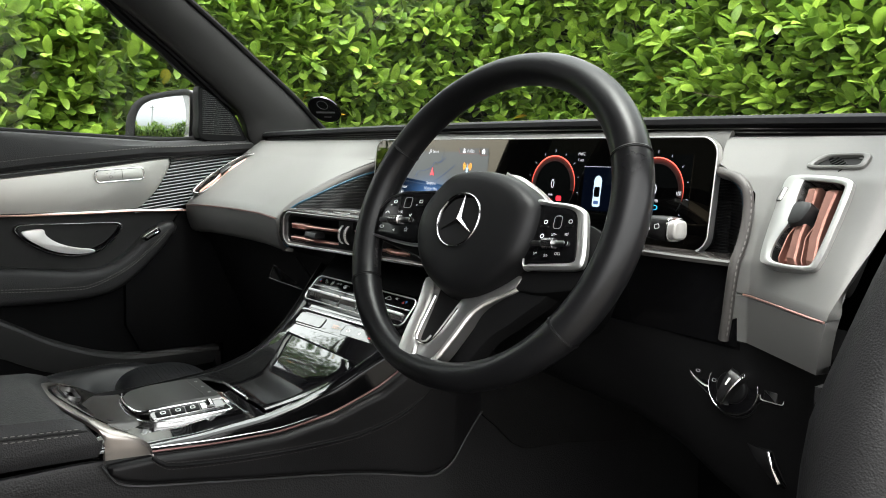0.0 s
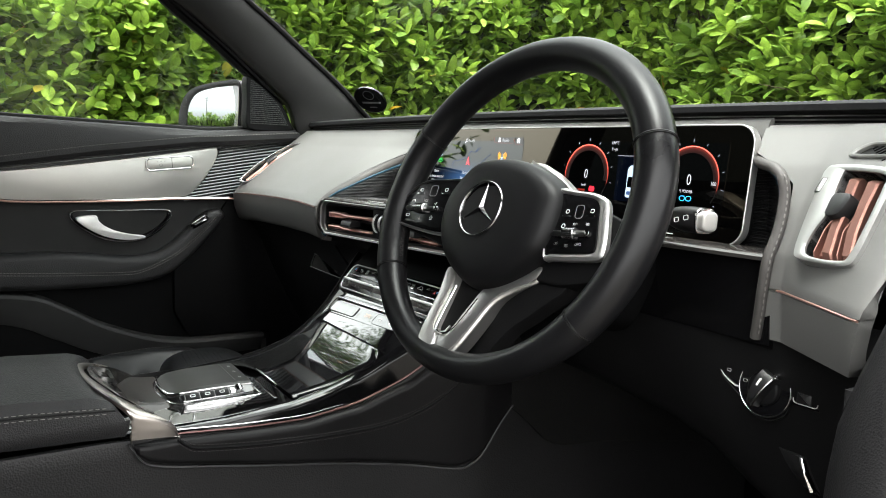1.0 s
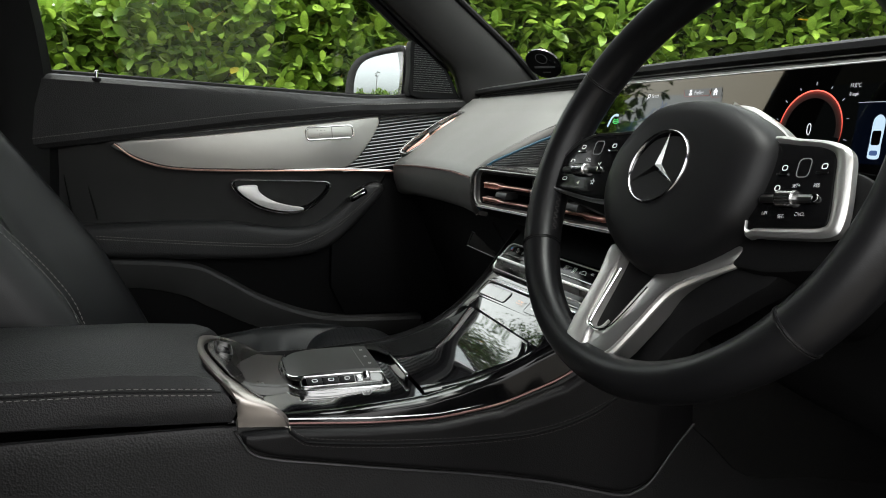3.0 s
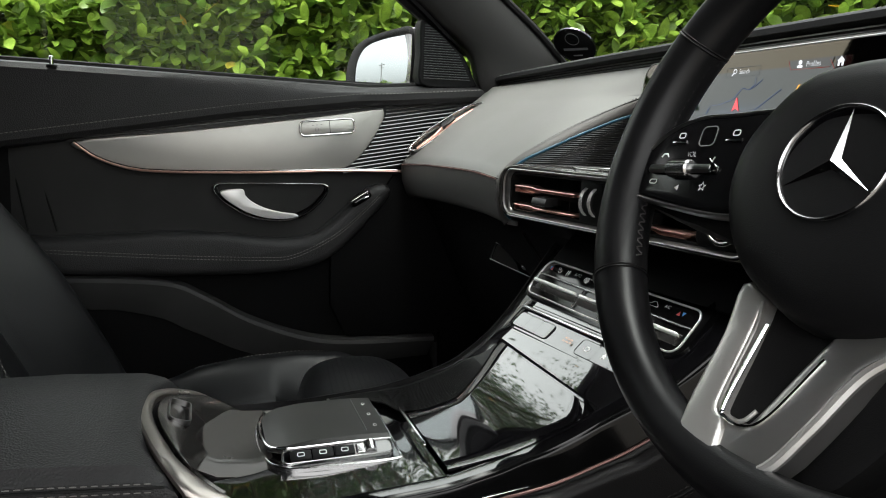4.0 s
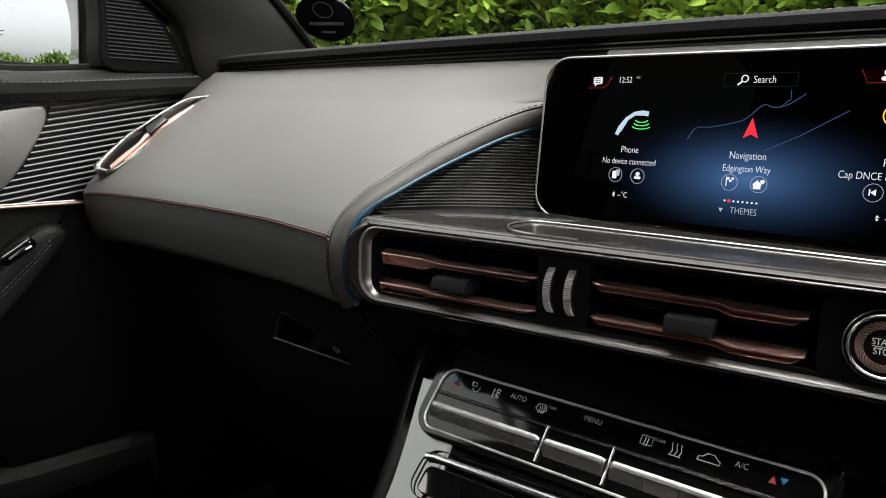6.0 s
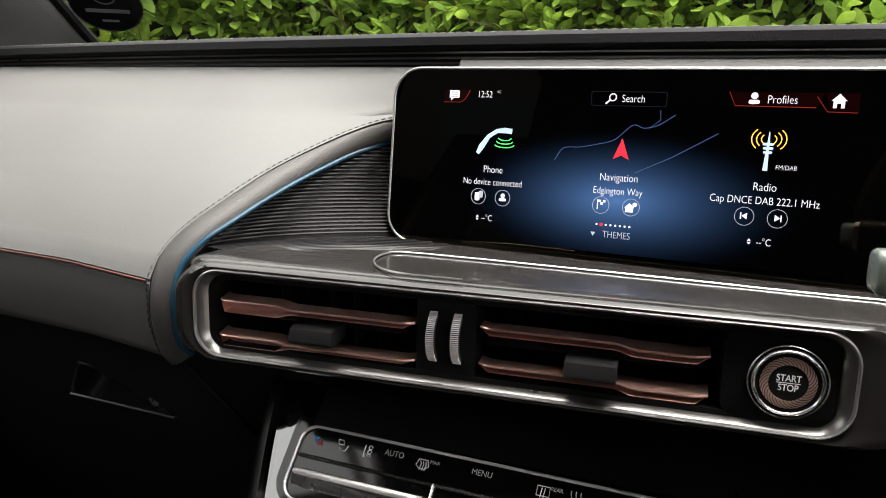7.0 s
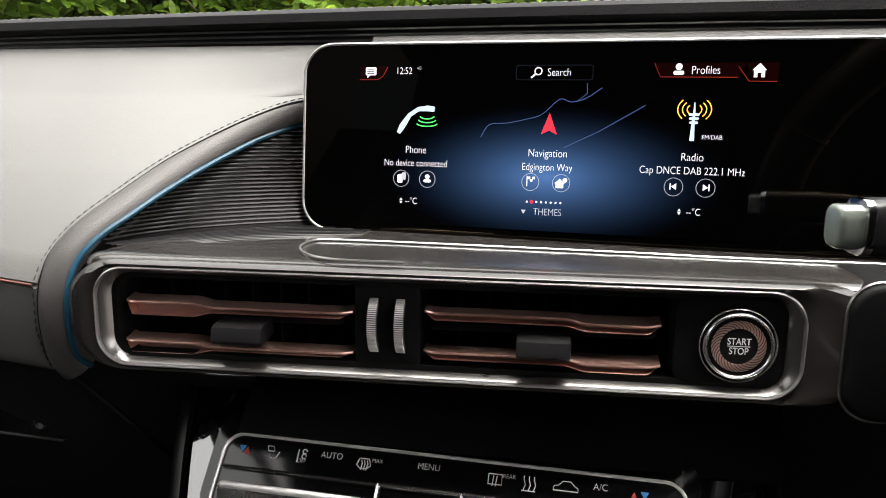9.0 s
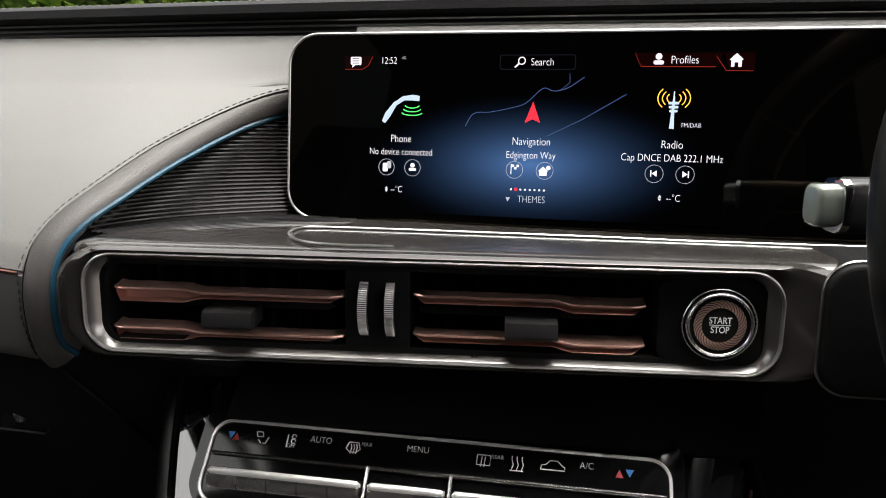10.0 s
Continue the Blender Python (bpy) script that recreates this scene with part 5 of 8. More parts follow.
# receiver, arrow and mast
part("receiver", sweep([on(u, z) @ Vector() for u, z in ((-0.0705, 1.1345), (-0.068, 1.139), (-0.0635, 1.1455), (-0.058, 1.149), (-0.0525, 1.1495), (-0.048, 1.149))], [0.0012, 0.0019, 0.0013, 0.0013, 0.0017, 0.0016], None, 8, flat=0.2, up=(0, 1, 0)), G_STEEL, page)
for k in range(3):
    part("signal_arc", sweep([on(-0.0525 + (0.0045 + 0.001 * k) * math.cos(a), 1.145 - 0.0022 * k + 0.0018 * math.sin(a)) @ Vector() for a in np.linspace(math.pi * 1.05, math.pi * 1.95, 9)], 0.0004, None, 4), G_GREEN, page)
flat("position_arrow", [(0, 0.0065), (0.0046, -0.0058), (0, -0.0035), (-0.0046, -0.0058)], on(0.0212, 1.1412), G_RED, page)
part("map_road", sweep(curve([on(u, z) @ Vector() for u, z in ((-0.019, 1.133), (-0.014, 1.1405), (-0.004, 1.1415), (0.008, 1.144), (0.017, 1.147), (0.0265, 1.1555), (0.033, 1.154), (0.041, 1.156), (0.05, 1.162))], 4), 0.00022, None, 4), G_DIM, page)
part("map_road", sweep([on(u, z) @ Vector() for u, z in ((0.030, 1.128), (0.05, 1.138), (0.074, 1.1525))], 0.00022, None, 4), G_DIM, page)
part("map_road", sweep([on(u, z) @ Vector() for u, z in ((0.036, 1.154), (0.042, 1.159), (0.0415, 1.1645))], 0.00018, None, 4), G_DIM, page)
part("mast", sweep([on(u, z) @ Vector() for u, z in ((0.0995, 1.1335), (0.0998, 1.145), (0.100, 1.1495), (0.100, 1.1545))], [0.0013, 0.0007, 0.0006, 0.0002], None, 6, flat=0.2, up=(0, 1, 0)), G_STEEL, page)
for k in range(3):
    flat("mast_ring", rrect(0, 0, 0.0058 - 0.0006 * k, 0.0014, 0.0006, 2), on(0.1, 1.1478 - 0.0022 * k), G_STEEL, page)
for sgn in (-1, 1):
    for k in range(3):
        r = 0.0038 + 0.0025 * k
        part("radio_wave", sweep([on(0.1 + sgn * r * math.cos(a), 1.1505 + r * 0.8 * math.sin(a)) @ Vector() for a in np.linspace(-0.8, 0.8, 7)], 0.00036, None, 4), G_ORANGE, page)
for u, z in ((-0.0678, 1.1073), (-0.0511, 1.1073), (0.0118, 1.108), (0.0297, 1.108), (0.0917, 1.1083), (0.1085, 1.1083)):
    part("round_key", ring(circle(0, 0, 0.0051, 28), circle(0, 0, 0.00488, 28), on(u, z - 0.0002), 0, 0.0002), G_GREY, page)
flat("phone_icon", rrect(0, 0, 0.0032, 0.0052, 0.0006, 2), on(-0.0686, 1.107), G_WHITE, page)
flat("phone_icon", rrect(0, 0, 0.0026, 0.0044, 0.0006, 2), on(-0.0662, 1.1085), G_GREY, page)
flat("person_icon", circle(0, 0, 0.0014, 14), on(-0.0511, 1.1086), G_WHITE, page)
flat("person_icon", rrect(0, 0, 0.0046, 0.0018, 0.0008, 4), on(-0.0511, 1.1061), G_WHITE, page)
part("flag_pole", sweep([on(0.0098, 1.1052) @ Vector(), on(0.0098, 1.1112) @ Vector()], 0.0003, None, 4), G_WHITE, page)
for i in range(3):
    for j in range(2):
        if (i + j) % 2 == 0:
            flat("flag_check", rrect(0, 0, 0.0014, 0.0014, 0.0001, 1), on(0.0109 + 0.0014 * i, 1.1102 - 0.0014 * j), G_WHITE, page)
flat("house_icon", [(-0.003, 0), (0, 0.0028), (0.003, 0), (0.0022, 0), (0.0022, -0.0026), (-0.0022, -0.0026), (-0.0022, 0)], on(0.0288, 1.1075), G_WHITE, page)
flat("pin_icon", circle(0, 0, 0.0013, 14), on(0.0318, 1.1095), G_WHITE, page)
for u, sgn in ((0.0917, -1), (0.1085, 1)):
    flat("skip_icon", [(-0.0014 * sgn, 0.0018), (0.0014 * sgn, 0), (-0.0014 * sgn, -0.0018)], on(u, 1.1083), G_WHITE, page)
    flat("skip_icon", rrect(0.0018 * sgn, 0, 0.0006, 0.0036, 0.0001, 1), on(u, 1.1083), G_WHITE, page)
for k in range(8):
    flat("page_dot", circle(0, 0, 0.001 if k == 1 else 0.0006, 12), on(0.0103 + 0.0028 * k, 1.0963), G_RED if k == 1 else G_WHITE, page)

# instrument screen
dials = part("instrument_page", prism(rrect(0.332, 1.125 - 1.074, 0.243, 0.091, 0.001, 2), SCR, -0.0002, 0.0003), PAGE_BLACK, disp, "lit dials on the instrument screen")
RED_ARC = bpy.data.materials.new("display_red_fade")
RED_ARC.use_nodes = True
rb = RED_ARC.node_tree.nodes["Principled BSDF"]
rb.inputs["Base Color"].default_value = (0.003, 0.003, 0.003, 1)
rtc = RED_ARC.node_tree.nodes.new("ShaderNodeTexCoord")
rsep = RED_ARC.node_tree.nodes.new("ShaderNodeSeparateXYZ")
rmr = RED_ARC.node_tree.nodes.new("ShaderNodeMapRange")
rmr.inputs["From Min"].default_value, rmr.inputs["From Max"].default_value = 1.122, 1.166
rmr.inputs["To Min"].default_value, rmr.inputs["To Max"].default_value = 0.0, 0.9 * LIT
RED_ARC.node_tree.links.new(rtc.outputs["Object"], rsep.inputs[0])
RED_ARC.node_tree.links.new(rsep.outputs["Z"], rmr.inputs["Value"])
RED_ARC.node_tree.links.new(rmr.outputs[0], rb.inputs["Emission Strength"])
rb.inputs["Emission Color"].default_value = (1.0, 0.13, 0.09, 1)
rb.inputs["Specular IOR Level"].default_value = 0.1
RED_HAZE = []
for strength in (0.08, 0.034, 0.014, 0.006):
    haze = RED_ARC.copy()
    haze.name = "display_red_haze"
    haze.node_tree.nodes["Map Range"].inputs["To Max"].default_value = strength * LIT
    RED_HAZE.append(haze)
for cx in (0.264, 0.411):
    cz = 1.132
    part("dial_arc", ring(circle(0, 0, 0.0356, 40, -35, 215)[:40], circle(0, 0, 0.0347, 40, -35, 215)[:40], on(cx, cz), 0, 0.0002, 0, None, False), RED_ARC, dials)
    for k, r in enumerate((0.0347, 0.0334, 0.0321, 0.0306)):
        part("dial_glow", ring(circle(0, 0, r, 40, -10, 190)[:40], circle(0, 0, r - (0.0013, 0.0013, 0.0015, 0.002)[k], 40, -10, 190)[:40], on(cx, cz, 0.0004), 0, 0.0001, 0, None, False), RED_HAZE[k], dials)
    for k in range(11):
        a = radians(215 - 25 * k)
        part("dial_tick", sweep([on(cx + r * math.cos(a), cz + r * math.sin(a)) @ Vector() for r in (0.0395, 0.0415 + 0.001 * (k % 2))], 0.00025, None, 4), G_GREY, dials)
    write("0", on(cx, cz + 0.001), 0.0155, G_WHITE, dials, 0.75)
write("km/h", on(0.262, 1.1205), 0.0045, G_WHITE, dials, 0.8)
write("% POWER", on(0.409, 1.1215), 0.0045, G_WHITE, dials, 0.8)
write("100", on(0.4405, 1.1305), 0.0055, G_WHITE, dials, 0.8)
write("19.0°C", on(0.305, 1.1695), 0.005, G_WHITE, dials, 0.8)
write("0 mph", on(0.305, 1.1625), 0.0045, G_WHITE, dials, 0.8)
write("12:52", on(0.372, 1.1695), 0.005, G_WHITE, dials, 0.8)
for k, s_ in enumerate(("20", "10", "0", "10", "20")):
    write(s_, on(0.367 - 0.004 * math.cos((k - 2) * 0.5), 1.147 - 0.0085 * k), 0.0042, G_GREY, dials, 0.8)
for k in range(2):
    part("blue_mark", ring(rrect(0, 0, 0.0070, 0.0052, 0.0025, 5), rrect(0, 0, 0.0058, 0.0040, 0.002, 5), on(0.4055 + 0.0078 * k, 1.1145), 0, 0.0002), G_CYAN, dials)
flat("brake_lamp", rrect(0, 0, 0.0085, 0.0062, 0.002, 3), on(0.276, 1.1165), G_RED, dials)
flat("warning_text_bar", rrect(0, 0, 0.012, 0.0022, 0.0003, 1), on(0.259, 1.1145), G_CORAL, dials)
car = flat("car_picture", [(p.x, p.y) for p in curve([(x, y, 0) for x, y in ((0, 0.0175), (0.0048, 0.014), (0.0055, 0.006), (0.0052, -0.006), (0.0055, -0.014), (0.004, -0.0175), (-0.004, -0.0175), (-0.0055, -0.014), (-0.0052, -0.006), (-0.0055, 0.006), (-0.0048, 0.014))], 4, True)], on(0.334, 1.128), G_STEEL, dials)
flat("car_window", rrect(0, 0, 0.0080, 0.0115, 0.0018, 3), on(0.334, 1.1270, 0.001), PAGE_BLACK, dials)
flat("car_window", rrect(0, 0, 0.0072, 0.004, 0.0015, 3), on(0.334, 1.1150, 0.001), G_DIM, dials)
flat("middle_panel", rrect(0, 0, 0.05, 0.050, 0.002, 2), on(0.337, 1.131, 0.0003), glow("display_navy", (0.01, 0.03, 0.10), 0.016), dials)
part("middle_line", sweep([on(0.311, 1.1555) @ Vector(), on(0.36, 1.1555) @ Vector()], 0.0003, None, 4), G_GREY, dials)

# ---- steering wheel ----
TILT_W = 0.383
WH = basis((0.342, 0.586, 1.105), (1, 0, 0), (0, math.sin(TILT_W), math.cos(TILT_W)))
wheel = thing("steering_wheel", (0.342, 0.62, 1.09), "black leather steering wheel with satin silver spokes and button pods", "steering wheel")


def rim_pt(a, r=1.0):
    x, y = 0.1735 * math.cos(a), 0.158 * math.sin(a)
    if y < -0.145:
        y = -0.145 + (y + 0.145) * 0.98
    return WH @ Vector((x * r, y * r, -0.028 * (x * r + 0.1735)))


def rim_radius(a):
    side = abs(math.cos(a))
    return 0.0160 + 0.0014 * max(0.0, math.sin(a) * 1.0) * side + 0.0012 * side ** 6 - 0.0026 * max(0.0, -math.sin(a) - 0.55) / 0.45


rim_path = [rim_pt(2 * math.pi * k / 120) for k in range(120)]
rad = [rim_radius(2 * math.pi * k / 120) for k in range(120)]
rim = part("rim", sweep(rim_path, rad, None, 18, True, up=tuple(WH.to_3x3() @ Vector((0, 0, 1)))), WHEEL_LEATHER, wheel, "black leather rim")
for deg in (25, 155, 214, 326):
    a = radians(deg)
    c, t0, t1 = rim_pt(a), rim_pt(a - 0.02), rim_pt(a + 0.02)
    tang = (t1 - t0).normalized()
    nrm = (WH.to_3x3() @ Vector((0, 0, 1))).normalized()
    s = tang.cross(nrm)
    r = rim_radius(a) + 0.0002
    part("seam", sweep([c + (s * math.cos(q) + nrm * math.sin(q)) * r for q in np.linspace(0, 2 * math.pi, 28, False)], 0.0006, None, 5, True), RUBBER, rim)
    part("seam_ridge", sweep([c + tang * 0.0016 + (s * math.cos(q) + nrm * math.sin(q)) * (r - 0.0004) for q in np.linspace(0, 2 * math.pi, 28, False)], 0.0009, None, 5, True), WHEEL_LEATHER, rim)
# lacing along the inside of the grips
bm = bmesh.new()
for d0, d1 in ((100, 153), (157, 212), (27, 80)):
    for k in range(int((d1 - d0) / 1.1)):
        a = radians(d0 + 1.1 * k)
        c = rim_pt(a, 1 - 0.0158 / 0.164)
        n_ = WH.to_3x3() @ Vector((0, 0, 1))
        b = rim_pt(radians(d0 + 1.1 * k + 0.8), 1 - 0.0158 / 0.164)
        sg = 1 if k % 2 else -1
        sweep([c + n_ * 0.002 * sg, (c + b) / 2 + n_ * 0.0005, b - n_ * 0.002 * sg], 0.0006, bm, 4)
tagged(part("lacing", bm, DARK_STITCH, rim), kind="stuff")

# the hub stands turned a little against the rim
HB = WH @ Matrix.Translation((-0.018, 0, -0.009)) @ Matrix.Rotation(radians(5.5), 4, "Y")


shield = smooth(((0.012, 0.0495), (0.042, 0.0455), (0.070, 0.034), (0.0875, 0.018), (0.091, -0.008), (0.087, -0.031), (0.077, -0.0455), (0.054, -0.068), (0.030, -0.0805), (0.008, -0.083), (-0.014, -0.076), (-0.036, -0.064), (-0.053, -0.046), (-0.064, -0.022), (-0.063, 0.006), (-0.043, 0.037), (-0.018, 0.047)), 4)
rows = []
for s, h in ((1.0, -0.045), (1.0, -0.012), (0.993, -0.004), (0.972, 0.003), (0.93, 0.0085), (0.86, 0.0125), (0.74, 0.0150), (0.55, 0.0163), (0.3, 0.0168), (0.02, 0.017)):
    rows.append([HB @ Vector((0.013 + (x - 0.013) * s, -0.014 + (y + 0.014) * s, h)) for x, y in shield])
hub = part("airbag_pad", loft(rows, 0, None, True, True), HUB, wheel, "grained black airbag cover")
EM = HB @ Matrix.Translation((0.003, -0.009, 0.0167)) @ Matrix.Rotation(radians(3), 4, "Z")
part("emblem_ring", ring(circle(0, 0, 0.0285, 48), circle(0, 0, 0.0262, 48), EM, -0.004, 0.0006, 0.0014), EMBLEM, hub, "chrome emblem ring")
part("emblem_disc", prism(circle(0, 0, 0.0262, 40), EM, -0.004, -0.0002), PIANO, hub)
bm = bmesh.new()
for k in range(3):
    a = radians(90 + 120 * k)
    d, s = Vector((math.cos(a), math.sin(a), 0)), Vector((-math.sin(a), math.cos(a), 0))
    tip, l, r, c = d * 0.0262, s * 0.0034 + d * 0.002, s * -0.0034 + d * 0.002, Vector((0, 0, 0.0028))
    v = [bm.verts.new(EM @ p) for p in (tip, l, r, c, Vector((0, 0, 0)))]
    bm.faces.new((v[0], v[1], v[3]))
    bm.faces.new((v[0], v[3], v[2]))
    bm.faces.new((v[1], v[4], v[3]))
    bm.faces.new((v[3], v[4], v[2]))
part("emblem_spokes", bm, EMBLEM, hub, "three chrome emblem points", sharp=5)
write("AIRBAG", HB @ Matrix.Translation((-0.014, -0.054, 0.0156)), 0.008, HARD, hub)
part("pad_mark", ring(rrect(0, 0, 0.011, 0.005, 0.002, 3), rrect(0, 0, 0.010, 0.004, 0.0016, 3), HB @ Matrix.Translation((0.05, 0.012, 0.0152)), -0.001, 0.0003), HARD, hub)
# black carriers behind the pad, reaching to the rim
for o in (((0.05, 0.016), (0.12, 0.014), (0.15, 0.006), (0.166, -0.015), (0.164, -0.038), (0.13, -0.052), (0.09, -0.060), (0.05, -0.05)), ((-0.05, 0.012), (-0.12, 0.006), (-0.145, -0.008), (-0.150, -0.025), (-0.143, -0.038), (-0.09, -0.046), (-0.04, -0.046))):
    part("spoke_carrier", prism(smooth(o), HB, -0.036, -0.010, 0.004), SOFT, wheel)
part("lower_carrier", prism(smooth(((-0.028, -0.06), (-0.032, -0.11), (-0.034, -0.148), (0.0, -0.152), (0.036, -0.148), (0.060, -0.11), (0.085, -0.085), (0.105, -0.05))), HB, -0.034, -0.016, 0.004), SOFT, wheel)
# column shroud
COL = WH @ Matrix.Translation((0, -0.005, 0))
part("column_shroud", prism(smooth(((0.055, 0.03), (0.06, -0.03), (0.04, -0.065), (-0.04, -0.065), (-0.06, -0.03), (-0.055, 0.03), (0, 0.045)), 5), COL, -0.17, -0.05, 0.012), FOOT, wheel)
# silver lower spoke: two legs and the opening between them, its foot standing forward over the rim
HS = HB @ Matrix(((1, -0.21, 0, -0.01575), (0, 1, 0, 0), (0, -0.21, 1, -0.01575), (0, 0, 0, 1)))
part("spoke_leg", prism(smooth(((-0.035, -0.070), (-0.0345, -0.097), (-0.0385, -0.130), (-0.0378, -0.1495), (-0.030, -0.1548), (-0.014, -0.1550), (-0.0150, -0.1345), (-0.0200, -0.1315), (-0.0205, -0.124), (-0.0175, -0.090), (-0.0190, -0.072)), 3), HS, -0.02, -0.001, 0.0035, None, 3), SILVER, wheel, "satin silver spoke")
part("spoke_leg", prism(smooth(((-0.016, -0.1550), (-0.003, -0.1538), (0.0125, -0.1450), (0.0255, -0.121), (0.039, -0.092), (0.056, -0.0755), (0.080, -0.059), (0.091, -0.0445), (0.084, -0.040), (0.071, -0.0535), (0.048, -0.0665), (0.027, -0.0735), (0.0165, -0.088), (-0.001, -0.1245), (-0.006, -0.1318), (-0.016, -0.1345)), 3), HS, -0.022, -0.004, 0.004, None, 3), SILVER_SHADE, wheel, "satin silver spoke")
part("spoke_edge", sweep(curve([HS @ Vector(p) for p in ((-0.002, -0.1533, -0.005), (0.0125, -0.1445, -0.005), (0.0255, -0.1208, -0.005), (0.0392, -0.0915, -0.006), (0.056, -0.075, -0.008), (0.080, -0.0585, -0.010), (0.091, -0.0465, -0.012))], 6), [0.0015] + [0.0028] * 30 + [0.0026] * 6, None, 8), SILVER, wheel, "bright spoke edge")
part("opening_edge", sweep(curve([HS @ Vector(p) for p in ((-0.0183, -0.076, -0.002), (-0.0172, -0.090, -0.002), (-0.0200, -0.122, -0.002), (-0.0188, -0.1305, -0.002), (-0.0140, -0.1335, -0.003), (-0.0065, -0.1312, -0.004), (-0.0015, -0.1245, -0.004))], 6), 0.0011, None, 8), SILVER, wheel, "bright edge of the opening")
part("spoke_inset", prism([(-0.020, -0.070), (-0.022, -0.132), (-0.003, -0.132), (0.024, -0.076)], HS, -0.022, -0.011), SOFT, wheel)
part("opening_edge", sweep(curve([HS @ Vector(p) for p in ((-0.0105, -0.086, -0.001), (-0.0165, -0.127, -0.0008), (-0.0125, -0.1330, -0.0008), (-0.002, -0.1325, -0.001), (0.006, -0.1240, -0.003), (0.021, -0.092, -0.004))], 6), 0.0010, None, 6), CHROME, wheel)


def pod(sgn):
    """A gloss-black button pod with its silver edge, keys and roller."""
    if sgn < 0:
        o = ((-0.040, 0.020), (-0.085, 0.0172), (-0.110, 0.014), (-0.130, 0.0035), (-0.146, -0.0155), (-0.1555, -0.0275), (-0.147, -0.0345), (-0.107, -0.0378), (-0.064, -0.0378), (-0.045, -0.03), (-0.040, 0.0))
        edge = [(-0.040, 0.0225)] + [(x - 0.0022 if x < -0.11 else x, y + (0.0022 if y > 0 else -0.0026)) for x, y in o[1:9]] + [(-0.045, -0.033), (-0.038, 0.0)]
    else:
        o = ((0.078, 0.0195), (0.100, 0.0212), (0.1185, 0.0205), (0.1272, 0.0150), (0.1325, 0.0), (0.1388, -0.0205), (0.1360, -0.0268), (0.118, -0.0305), (0.094, -0.0345), (0.086, -0.034), (0.080, 0.0))
        edge = ((0.076, 0.0245), (0.100, 0.0255), (0.121, 0.0250), (0.1345, 0.0200), (0.1415, 0.0045), (0.1485, -0.0205), (0.1445, -0.0312), (0.120, -0.0362), (0.096, -0.0395), (0.086, -0.0385), (0.077, 0.0))
    line, wide_edge = smooth(o, 5), smooth(edge, 5)
    ob = part("button_pod", prism(line, HB, -0.02, 0.0015, 0.0015), POD, wheel, "gloss black button pod")
    part("pod_edge", ring(wide_edge, line, HB, -0.005, 0.0, 0.0022), FRAME if sgn > 0 else RIB_METAL, ob, "satin silver edge")
    top = HB @ Matrix.Translation((0, 0, 0.0017))
    rx, ry, k_ = (-0.106, -0.0170, 1.0) if sgn < 0 else (0.1085, -0.0140, 0.74)
    slope = 0.10 if sgn < 0 else 0.14

    def at(dx, dy, lift=0.0):
        return top @ Matrix.Translation((rx + dx * k_, ry + dy + slope * dx * k_, lift)) @ Matrix.Rotation(slope, 4, "Z")
    rod = at(0, 0)
    part("roller_bar", sweep([rod @ Vector((d * k_, 0, h)) for d, h in ((-0.027, -0.001), (-0.024, 0.001), (0.024, 0.001), (0.027, -0.001))], [0.0018, 0.0026, 0.0026, 0.0018], None, 10), RIB_METAL, ob)
    rl = part("roller", sweep([rod @ Vector((d * k_, 0, 0.0015)) for d in (-0.0085, -0.0075, 0.0075, 0.0085)], [0.0042, 0.0052, 0.0052, 0.0042], None, 18), DULL_CHROME, ob, "knurled metal roller")
    for q in range(9):
        a = radians(10 + 20 * q)
        part("groove", sweep([rod @ Vector((d * k_, 0.0052 * math.cos(a), 0.0015 + 0.0052 * math.sin(a))) for d in (-0.0072, 0.0072)], 0.0003, None, 4), RUBBER, rl)
    part("rod_end", prism(circle(0, 0, 0.0028, 14), rod @ Matrix.Translation((0.025 * k_, 0, 0.0)), 0, 0.0032, 0.001), CHROME, ob)
    part("key_outline", ring(rrect(0, 0, 0.012 * k_, 0.0125, 0.003, 4), rrect(0, 0, 0.0108 * k_, 0.0113, 0.0026, 4), at(0.010 if sgn < 0 else 0.002, 0.0205), 0, 0.0003), GREY_PRINT, ob)
    for dx, dy in ((-0.011, 0.0175), (0.030, 0.0175)) if sgn < 0 else ((-0.016, 0.0168), (0.020, 0.0168)):
        part("key", prism(rrect(0, 0, 0.0115 * k_, 0.0016, 0.0006, 2), at(dx, dy), -0.0005, 0.0007, 0.0003), CHROME, ob)
        part("key_symbol", ring(rrect(0, 0, 0.0052 * k_, 0.0036, 0.0012, 3), rrect(0, 0, 0.0040 * k_, 0.0025, 0.0008, 3), at(dx, dy + 0.0042), 0, 0.0002), PRINT, ob)
    if sgn < 0:
        write("VOL", at(0.003, 0.0092, 0.0002), 0.0046, PRINT, ob)
        star = [(0.0030 * (1 if k % 2 == 0 else 0.45) * math.cos(radians(90 + 36 * k)), 0.0030 * (1 if k % 2 == 0 else 0.45) * math.sin(radians(90 + 36 * k))) for k in range(10)]
        part("key_symbol", ring(star, [(a * 0.7, b * 0.7) for a, b in star], at(0.021, -0.0105), 0, 0.0002), PRINT, ob)
        flat("key_symbol", [(-0.0018, 0), (0.0012, 0.0017), (0.0012, -0.0017)], at(0.0015, -0.0115), PRINT, ob)
        part("key_symbol", ring(rrect(0, 0, 0.0065, 0.0032, 0.0014, 3), rrect(0, 0, 0.0052, 0.0020, 0.001, 3), at(-0.020, -0.0078), 0, 0.0002), PRINT, ob)
